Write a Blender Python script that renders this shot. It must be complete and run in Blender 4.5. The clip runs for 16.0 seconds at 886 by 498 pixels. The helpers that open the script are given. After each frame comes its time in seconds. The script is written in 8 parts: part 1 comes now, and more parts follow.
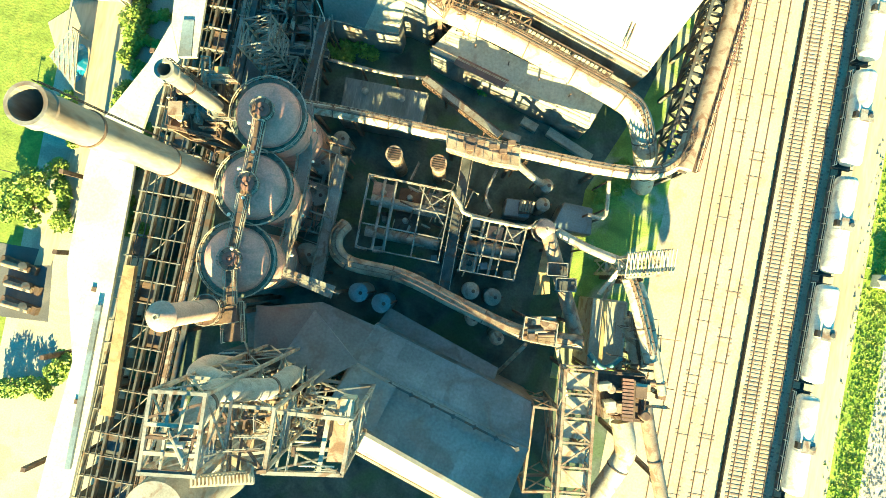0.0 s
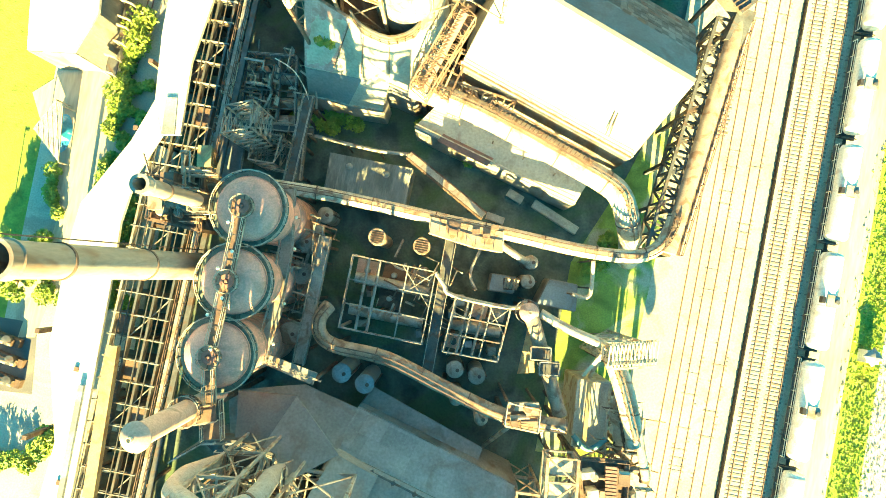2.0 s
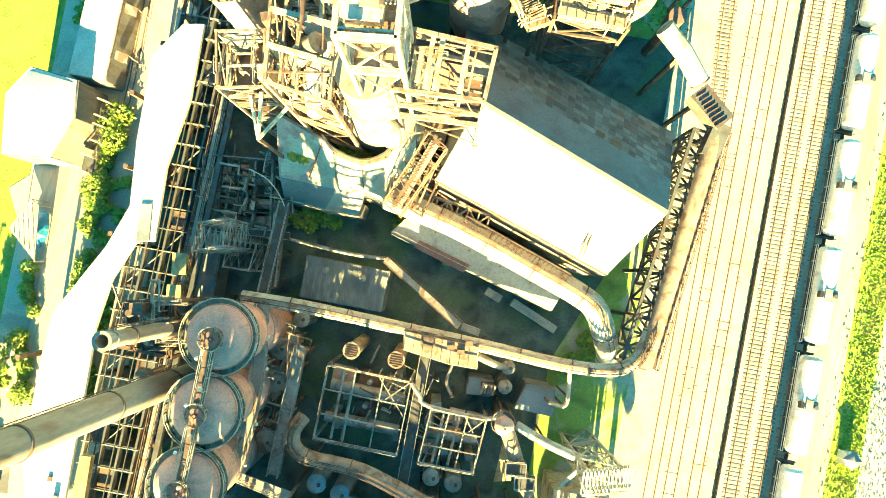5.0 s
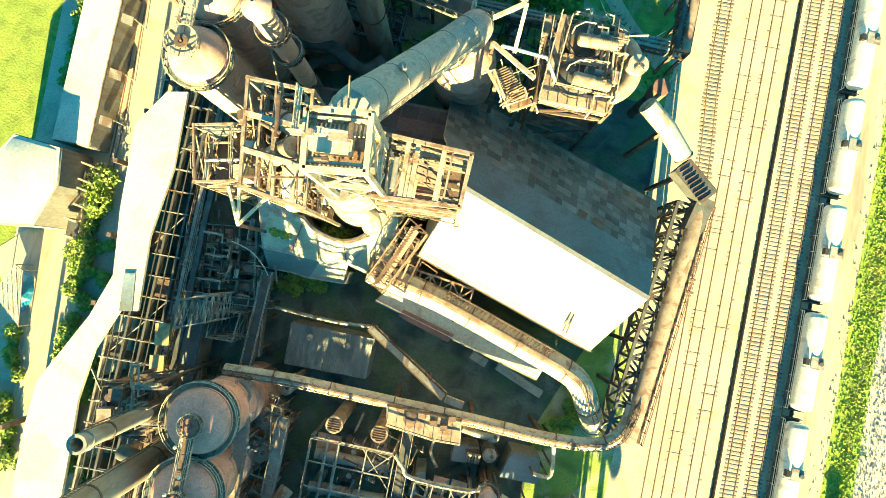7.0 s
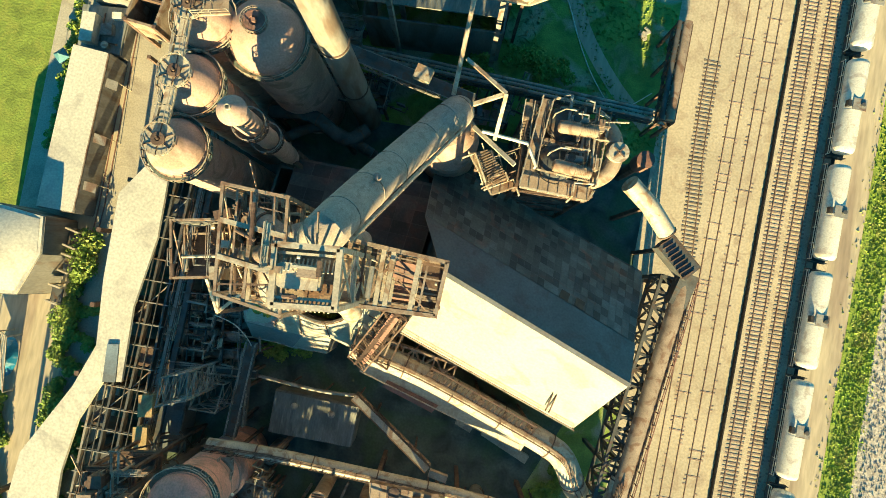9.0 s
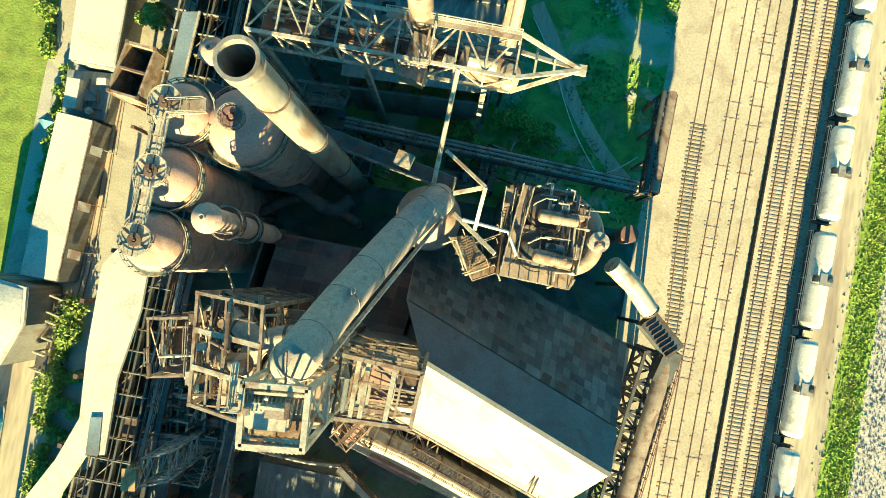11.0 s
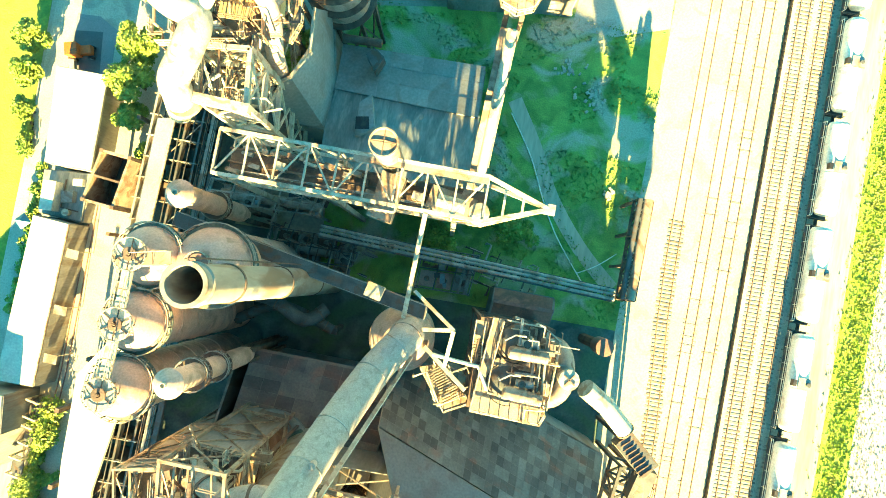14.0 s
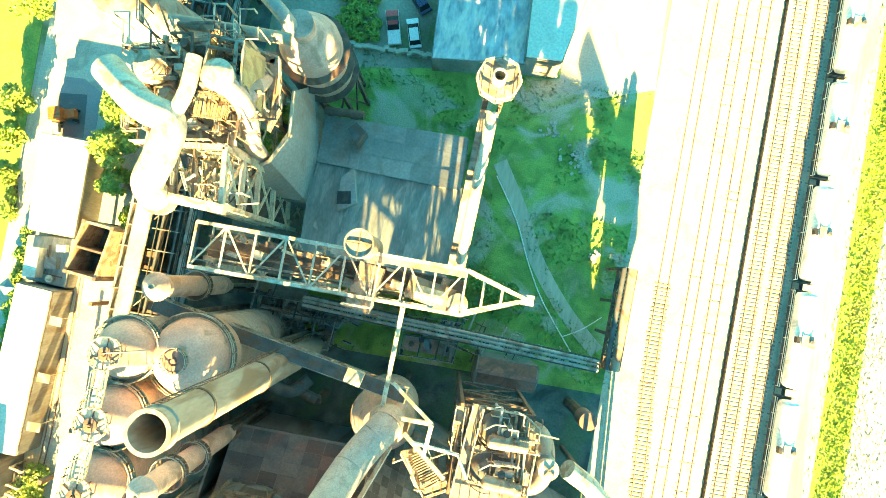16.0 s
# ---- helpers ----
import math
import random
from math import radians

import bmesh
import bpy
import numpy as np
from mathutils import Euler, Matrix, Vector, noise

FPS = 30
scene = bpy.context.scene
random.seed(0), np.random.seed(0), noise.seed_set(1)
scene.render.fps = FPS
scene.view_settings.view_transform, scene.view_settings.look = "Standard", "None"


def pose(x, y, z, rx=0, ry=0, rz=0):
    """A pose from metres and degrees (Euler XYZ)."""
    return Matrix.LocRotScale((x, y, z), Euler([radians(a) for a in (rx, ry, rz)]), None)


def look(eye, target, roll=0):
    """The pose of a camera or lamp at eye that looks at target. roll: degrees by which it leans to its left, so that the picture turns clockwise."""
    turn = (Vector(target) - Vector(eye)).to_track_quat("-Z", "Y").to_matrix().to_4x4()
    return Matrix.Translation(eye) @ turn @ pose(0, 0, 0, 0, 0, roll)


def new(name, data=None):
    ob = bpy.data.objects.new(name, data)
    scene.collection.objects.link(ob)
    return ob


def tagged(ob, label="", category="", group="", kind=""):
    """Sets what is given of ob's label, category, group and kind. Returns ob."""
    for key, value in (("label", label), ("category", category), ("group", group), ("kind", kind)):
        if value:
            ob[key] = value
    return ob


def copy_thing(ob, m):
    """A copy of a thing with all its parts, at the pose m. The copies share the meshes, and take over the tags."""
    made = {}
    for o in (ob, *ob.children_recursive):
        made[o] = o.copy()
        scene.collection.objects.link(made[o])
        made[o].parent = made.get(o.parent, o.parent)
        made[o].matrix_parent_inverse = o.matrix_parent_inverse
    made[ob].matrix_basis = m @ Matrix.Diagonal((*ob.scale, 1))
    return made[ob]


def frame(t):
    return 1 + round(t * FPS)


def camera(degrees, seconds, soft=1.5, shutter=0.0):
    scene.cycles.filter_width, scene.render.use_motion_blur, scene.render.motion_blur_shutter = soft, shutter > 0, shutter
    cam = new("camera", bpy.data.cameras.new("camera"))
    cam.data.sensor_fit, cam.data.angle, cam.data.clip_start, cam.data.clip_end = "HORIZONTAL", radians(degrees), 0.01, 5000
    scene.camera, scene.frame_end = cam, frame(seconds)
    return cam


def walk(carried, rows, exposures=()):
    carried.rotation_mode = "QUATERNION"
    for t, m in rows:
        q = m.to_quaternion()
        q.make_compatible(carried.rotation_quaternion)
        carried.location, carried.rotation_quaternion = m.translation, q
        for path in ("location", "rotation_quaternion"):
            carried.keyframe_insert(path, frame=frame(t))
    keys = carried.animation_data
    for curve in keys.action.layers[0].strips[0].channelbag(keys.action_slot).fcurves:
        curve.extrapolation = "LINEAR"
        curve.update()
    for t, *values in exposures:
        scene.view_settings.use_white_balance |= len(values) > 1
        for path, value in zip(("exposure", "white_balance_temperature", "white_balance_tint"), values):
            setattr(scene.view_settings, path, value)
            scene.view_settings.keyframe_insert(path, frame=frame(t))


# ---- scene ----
cam = camera(74.0, 16.0, 0.8)
ROWS = [
    (0.0, 0.000, 0.000, 86.700, 2.562, 0.327, 10.200),
    (1.0, 0.081, 5.547, 86.810, 2.581, 0.315, 10.215),
    (2.0, 0.213, 10.792, 86.899, 2.600, 0.304, 10.228),
    (3.0, 0.382, 15.817, 86.976, 2.619, 0.293, 10.237),
    (4.0, 0.576, 20.692, 87.049, 2.640, 0.284, 10.242),
    (5.0, 0.785, 25.479, 87.124, 2.661, 0.276, 10.243),
    (6.0, 1.002, 30.226, 87.207, 2.683, 0.269, 10.238),
    (7.0, 1.222, 34.972, 87.302, 2.707, 0.264, 10.228),
    (8.0, 1.440, 39.746, 87.410, 2.732, 0.260, 10.212),
    (9.0, 1.655, 44.566, 87.532, 2.758, 0.258, 10.189),
    (10.0, 1.869, 49.439, 87.668, 2.787, 0.258, 10.160),
    (11.0, 2.084, 54.362, 87.814, 2.817, 0.259, 10.123),
    (12.0, 2.306, 59.321, 87.966, 2.849, 0.263, 10.077),
    (13.0, 2.541, 64.291, 88.121, 2.883, 0.269, 10.023),
    (14.0, 2.800, 69.238, 88.269, 2.920, 0.278, 9.960),
    (15.0, 3.093, 74.115, 88.404, 2.960, 0.289, 9.887),
    (16.0, 3.435, 78.868, 88.515, 3.002, 0.302, 9.804),
]
SKY_STRENGTH, SUN_STRENGTH = 0.060, 5.0
EXPOSURES = [(0.0, 2.9, 6500, -29), (1.0, 3.32, 7500, -29), (2.0, 3.67, 8900, -28), (4.0, 3.65, 9000, -27), (6.5, 3.1, 7500, -27), (7.5, 2.6, 7000, -25), (9.0, 1.85, 6700, -17), (11.5, 2.45, 6250, -27), (12.5, 3.15, 7000, -29), (14.5, 3.85, 9400, -23), (16.0, 4.08, 10300, -20)]
walk(cam, [(t, pose(x, y, z, p, r, w)) for t, x, y, z, p, r, w in ROWS], EXPOSURES)

# ---- light ----
SUN_EL, SUN_AZ = 17.2, 177.0          # degrees; azimuth counted from +y towards +x
world = bpy.data.worlds.new("world")
scene.world = world
world.use_nodes = True
sky = world.node_tree.nodes.new("ShaderNodeTexSky")
sky.sky_type, sky.sun_disc = "NISHITA", False
sky.sun_elevation, sky.sun_rotation = radians(SUN_EL), radians(SUN_AZ)
sky.air_density, sky.dust_density, sky.ozone_density = 1.2, 0.0, 9.0
back = world.node_tree.nodes["Background"]
back.inputs["Strength"].default_value = SKY_STRENGTH
haze = world.node_tree.nodes.new("ShaderNodeMix")      # hazy, slightly green evening sky
haze.data_type, haze.blend_type = "RGBA", "MULTIPLY"
haze.inputs[0].default_value = 1.0
haze.inputs[7].default_value = (0.46, 1.0, 0.85, 1.0)
world.node_tree.links.new(sky.outputs["Color"], haze.inputs[6])
world.node_tree.links.new(haze.outputs[2], back.inputs["Color"])
sun = new("sun", bpy.data.lights.new("sun", "SUN"))
sun.data.energy, sun.data.angle, sun.data.color = SUN_STRENGTH, radians(0.5), (1.0, 0.70, 0.385)
_a, _e = radians(SUN_AZ), radians(SUN_EL)
sun.matrix_world = look((60 * math.sin(_a) * math.cos(_e), 60 * math.cos(_a) * math.cos(_e), 60 * math.sin(_e)), (0, 0, 0))


# ---- materials ----
def mat(name, color, rough=0.75, metal=0.0, var=0.3, scale=0.35, dirt=None, amount=0.5, dirt_scale=0.25, fine=6.0, bump=0.25, stretch=(1, 1, 1), rand=0.0):
    """Painted, rusted or mineral surface: broad mottling, patches of dirt with their own shape, fine grain and relief."""
    m = bpy.data.materials.new(name)
    m.use_nodes = True
    nt = m.node_tree
    N, L = nt.nodes, nt.links
    b = N["Principled BSDF"]
    b.inputs["Roughness"].default_value = rough
    b.inputs["Metallic"].default_value = metal
    geo = N.new("ShaderNodeNewGeometry")
    mp = N.new("ShaderNodeMapping")
    mp.inputs["Scale"].default_value = stretch
    L.new(geo.outputs["Position"], mp.inputs["Vector"])

    def tex(s, detail=5.0, dist=0.0):
        n = N.new("ShaderNodeTexNoise")
        n.inputs["Scale"].default_value, n.inputs["Detail"].default_value = s, detail
        n.inputs["Distortion"].default_value = dist
        L.new(mp.outputs["Vector"], n.inputs["Vector"])
        return n.outputs["Fac"]

    def span(src, lo, hi, a=0.0, z=1.0):
        n = N.new("ShaderNodeMapRange")
        for k, v in zip(("From Min", "From Max", "To Min", "To Max"), (lo, hi, a, z)):
            n.inputs[k].default_value = v
        L.new(src, n.inputs["Value"])
        return n.outputs["Result"]

    def mix(kind, fac, a, c):
        n = N.new("ShaderNodeMix")
        n.data_type, n.blend_type = "RGBA", kind
        for key, v in ((0, fac), (6, a), (7, c)):
            if isinstance(v, (int, float)):
                n.inputs[key].default_value = v
            elif isinstance(v, tuple):
                n.inputs[key].default_value = (*v, 1) if len(v) == 3 else v
            else:
                L.new(v, n.inputs[key])
        return n.outputs[2]

    col = mix("MIX", span(tex(scale, 4, 0.6), 0.3, 0.7), tuple(c * (1 - var) for c in color), tuple(min(1, c * (1 + var)) for c in color))
    if dirt:
        col = mix("MIX", span(tex(dirt_scale, 6, 1.2), 0.62 - 0.25 * amount, 0.72 - 0.2 * amount, 0, 0.85), col, dirt)
    grain = tex(fine, 3)
    g = N.new("ShaderNodeCombineColor")
    gv = span(grain, 0.25, 0.75, 0.72, 1.22)
    for i in range(3):
        L.new(gv, g.inputs[i])
    col = mix("MULTIPLY", 0.8, col, g.outputs[0])
    if rand:
        info = N.new("ShaderNodeObjectInfo")
        r = N.new("ShaderNodeCombineColor")
        rv = span(info.outputs["Random"], 0, 1, 1 - rand, 1 + rand)
        for i in range(3):
            L.new(rv, r.inputs[i])
        col = mix("MULTIPLY", 1.0, col, r.outputs[0])
    L.new(col, b.inputs["Base Color"])
    L.new(span(grain, 0.2, 0.8, max(0.05, rough - 0.12), min(1, rough + 0.12)), b.inputs["Roughness"])
    if bump:
        bp = N.new("ShaderNodeBump")
        bp.inputs["Strength"].default_value, bp.inputs["Distance"].default_value = bump, 0.08
        L.new(grain, bp.inputs["Height"])
        L.new(bp.outputs["Normal"], b.inputs["Normal"])
    return m


# dark teal base carries the shade of the yard; the patches are weeds
SOIL = mat("yard_soil", (0.105, 0.13, 0.115), 0.95, 0, 0.5, 0.3, (0.09, 0.14, 0.075), 0.55, 0.1, 3.0, 0.6)
EARTH = mat("bare_earth", (0.34, 0.31, 0.24), 0.95, 0, 0.3, 0.05, (0.12, 0.17, 0.05), 0.5, 0.06, 2.5, 0.5)
MEADOW = mat("mown_grass", (0.215, 0.28, 0.05), 0.95, 0, 0.3, 0.5, (0.27, 0.31, 0.06), 0.45, 0.3, 3.0, 0.9)
VERGE = mat("long_verge_grass", (0.25, 0.34, 0.05), 0.95, 0, 0.3, 0.6, (0.34, 0.39, 0.09), 0.45, 0.9, 7.0, 0.6)
WILD = mat("wild_grass", (0.24, 0.33, 0.075), 0.95, 0, 0.35, 0.3, (0.48, 0.45, 0.34), 0.5, 0.13, 4.5, 0.8)
BALLAST = mat("pale_ballast", (0.52, 0.45, 0.33), 0.95, 0, 0.14, 0.08, (0.42, 0.34, 0.25), 0.35, 0.3, 3.0, 0.2)
BALLAST_CLEAN = mat("track_ballast", (0.55, 0.475, 0.345), 0.95, 0, 0.15, 0.3, (0.46, 0.37, 0.27), 0.4, 0.8, 7.0, 0.25)
LANE = mat("worn_lane", (0.50, 0.43, 0.31), 0.9, 0, 0.12, 0.06, (0.33, 0.26, 0.2), 0.35, 0.1, 2.0, 0.3, (1, 0.15, 1))
GRAVEL = mat("coarse_gravel", (0.52, 0.47, 0.40), 0.95, 0, 0.35, 2.2, (0.24, 0.21, 0.19), 0.42, 2.6, 7.0, 0.5)
CONCRETE = mat("pale_concrete", (0.48, 0.44, 0.35), 0.9, 0, 0.14, 0.15, (0.33, 0.29, 0.24), 0.4, 0.15, 4.0, 0.2)
ASPHALT = mat("grey_asphalt", (0.13, 0.13, 0.135), 0.9, 0, 0.15, 0.2, (0.2, 0.19, 0.18), 0.3, 0.2, 8.0, 0.2)
SLEEPER = mat("weathered_sleeper", (0.34, 0.255, 0.20), 0.9, 0, 0.3, 1.5, None, 0.5, 0.3, 8.0, 0.4, (1, 1, 1), 0.35)
OLDSLEEPER = mat("old_dark_sleeper", (0.20, 0.16, 0.125), 0.9, 0, 0.4, 1.0, (0.34, 0.28, 0.21), 0.5, 0.6, 8.0, 0.4, (1, 1, 1), 0.3)
TARRED = mat("tarred_timber", (0.035, 0.03, 0.027), 0.85, 0, 0.3, 1.0, None, 0.5, 0.3, 8.0, 0.3)
RAIL = mat("rusty_rail", (0.26, 0.175, 0.135), 0.7, 0.2, 0.2, 1.0, None, 0.5, 0.3, 9.0, 0.1)
RUST = mat("rusted_steel", (0.17, 0.112, 0.083), 0.8, 0.1, 0.4, 0.5, (0.10, 0.06, 0.05), 0.5, 0.5, 6.0, 0.35)
RUSTLIGHT = mat("pale_rusted_steel", (0.34, 0.265, 0.20), 0.75, 0.1, 0.3, 0.4, (0.20, 0.11, 0.07), 0.5, 0.6, 6.0, 0.3)
STEEL = mat("weathered_grey_paint", (0.32, 0.305, 0.27), 0.6, 0.1, 0.25, 0.35, (0.2, 0.12, 0.08), 0.45, 0.45, 5.0, 0.2)
PALE = mat("faded_cream_paint", (0.50, 0.445, 0.345), 0.6, 0.05, 0.2, 0.4, (0.30, 0.19, 0.12), 0.42, 0.6, 5.0, 0.2)
# sooty steel, also the dark tone given to parts that stand in shade
DARK = mat("sooty_shaded_steel", (0.10, 0.105, 0.105), 0.7, 0.2, 0.35, 0.5, (0.12, 0.075, 0.05), 0.45, 0.6, 6.0, 0.2)
DOME = mat("dusty_dome_steel", (0.52, 0.35, 0.285), 0.9, 0.0, 0.16, 0.3, (0.31, 0.22, 0.17), 0.4, 0.3, 5.0, 0.12)
DOMEPINK = mat("pink_brown_dome_steel", (0.62, 0.34, 0.275), 0.95, 0.0, 0.14, 0.35, (0.42, 0.27, 0.22), 0.4, 0.5, 5.0, 0.1)
GRATING = mat("green_grey_grating", (0.17, 0.21, 0.18), 0.85, 0.1, 0.3, 0.8, (0.12, 0.11, 0.09), 0.45, 0.8, 9.0, 0.2)
CHIM = mat("chimney_steel", (0.31, 0.285, 0.245), 0.55, 0.1, 0.25, 0.25, (0.19, 0.13, 0.09), 0.5, 0.35, 4.0, 0.15, (1, 1, 0.25))
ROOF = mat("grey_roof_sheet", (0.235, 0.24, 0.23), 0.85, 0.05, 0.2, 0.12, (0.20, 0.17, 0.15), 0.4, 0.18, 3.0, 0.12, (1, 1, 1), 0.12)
# darker copy of the grey sheet; holds the shade of the second cast house's far slope
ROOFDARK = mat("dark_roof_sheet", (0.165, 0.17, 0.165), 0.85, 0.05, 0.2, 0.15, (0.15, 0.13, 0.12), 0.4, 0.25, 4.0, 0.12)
DUCT = mat("dusty_duct_steel", (0.41, 0.345, 0.295), 0.9, 0.0, 0.12, 1.0, (0.30, 0.25, 0.21), 0.38, 1.6, 8.0, 0.35)
ROOFPATCH = mat("patched_roof_sheet", (0.12, 0.135, 0.135), 0.9, 0.0, 0.3, 0.25, (0.20, 0.12, 0.10), 0.22, 0.22, 4.0, 0.2, (1, 1, 1), 0.42)
ROOFRUST = mat("rusty_patched_sheet", (0.145, 0.125, 0.115), 0.9, 0.0, 0.3, 0.25, (0.20, 0.12, 0.10), 0.42, 0.22, 4.0, 0.2, (1, 1, 1), 0.3)
PINKROOF = mat("faded_red_roof_sheet", (0.44, 0.33, 0.30), 0.75, 0, 0.16, 0.3, (0.36, 0.20, 0.17), 0.5, 0.3, 4.0, 0.12, (1, 1, 1), 0.1)
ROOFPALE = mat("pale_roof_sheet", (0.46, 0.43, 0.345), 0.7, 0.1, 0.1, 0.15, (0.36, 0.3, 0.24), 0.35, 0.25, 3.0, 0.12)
ROOFWHITE = mat("white_membrane_roof", (0.66, 0.63, 0.52), 0.7, 0, 0.08, 0.1, (0.5, 0.47, 0.4), 0.35, 0.15, 3.0, 0.08)
REDROOF = mat("red_brown_sheet", (0.27, 0.14, 0.11), 0.75, 0, 0.25, 0.3, (0.16, 0.1, 0.08), 0.45, 0.3, 4.0, 0.2)
CORR = mat("greenish_sheet", (0.24, 0.25, 0.23), 0.7, 0.15, 0.3, 0.5, (0.36, 0.35, 0.31), 0.4, 0.7, 5.0, 0.15, (1, 0.25, 1))
BLUEGREY = mat("blue_grey_sheet", (0.23, 0.29, 0.33), 0.6, 0.1, 0.2, 0.15, (0.17, 0.18, 0.18), 0.45, 0.2, 4.0, 0.1)
YELLOW = mat("faded_ochre_paint", (0.48, 0.345, 0.17), 0.65, 0, 0.2, 0.3, (0.34, 0.2, 0.1), 0.45, 0.4, 5.0, 0.15)
WHITE = mat("white_tank_paint", (0.80, 0.77, 0.66), 0.45, 0, 0.08, 0.4, (0.55, 0.48, 0.4), 0.35, 0.5, 5.0, 0.05)
# black paint, and the darkness inside openings that are not cut through
BLACK = mat("black_paint_and_opening", (0.03, 0.03, 0.032), 0.55, 0.1, 0.3, 0.8, (0.07, 0.06, 0.05), 0.4, 0.8, 6.0, 0.1)
BRICK = mat("sooty_brick", (0.20, 0.13, 0.10), 0.9, 0, 0.25, 0.4, (0.1, 0.08, 0.07), 0.5, 0.3, 6.0, 0.3)
WALL = mat("grey_wall_sheet", (0.24, 0.235, 0.22), 0.8, 0.05, 0.2, 0.2, (0.17, 0.12, 0.09), 0.45, 0.25, 4.0, 0.2, (1, 1, 0.3))
BLUE = mat("blue_tarpaulin", (0.03, 0.25, 0.45), 0.4, 0, 0.3, 0.8, (0.3, 0.5, 0.6), 0.45, 0.6, 4.0, 0.3)
TEAL = mat("blue_green_roof", (0.12, 0.3, 0.34), 0.6, 0.1, 0.2, 0.3, None, 0.5, 0.3, 4.0, 0.1)
ORANGE = mat("orange_paint", (0.62, 0.13, 0.03), 0.5, 0, 0.15, 0.8, (0.2, 0.08, 0.04), 0.35, 0.8, 6.0, 0.05)
CARRED = mat("red_car_paint", (0.55, 0.05, 0.05), 0.3, 0, 0.05, 1.0, None, 0, 1, 6.0, 0.0)
CARWHITE = mat("white_car_paint", (0.75, 0.74, 0.7), 0.3, 0, 0.04, 1.0, None, 0, 1, 6.0, 0.0)
CARBLUE = mat("dark_blue_car_paint", (0.03, 0.06, 0.13), 0.3, 0, 0.05, 1.0, None, 0, 1, 6.0, 0.0)
GLASSY = mat("dark_car_glass", (0.02, 0.025, 0.03), 0.12, 0, 0.05, 1.0, None, 0, 1, 6.0, 0.0)
LEAF = mat("leaves", (0.22, 0.31, 0.055), 0.7, 0, 0.4, 0.9, (0.33, 0.37, 0.08), 0.5, 0.5, 5.0, 0.2)
BARK = mat("bark", (0.12, 0.09, 0.06), 0.9, 0, 0.3, 2.0, None, 0.5, 0.5, 9.0, 0.4)
BLADE = mat("grass_blades", (0.27, 0.36, 0.055), 0.85, 0, 0.4, 0.7, (0.38, 0.37, 0.12), 0.5, 0.4, 5.0, 0.1)


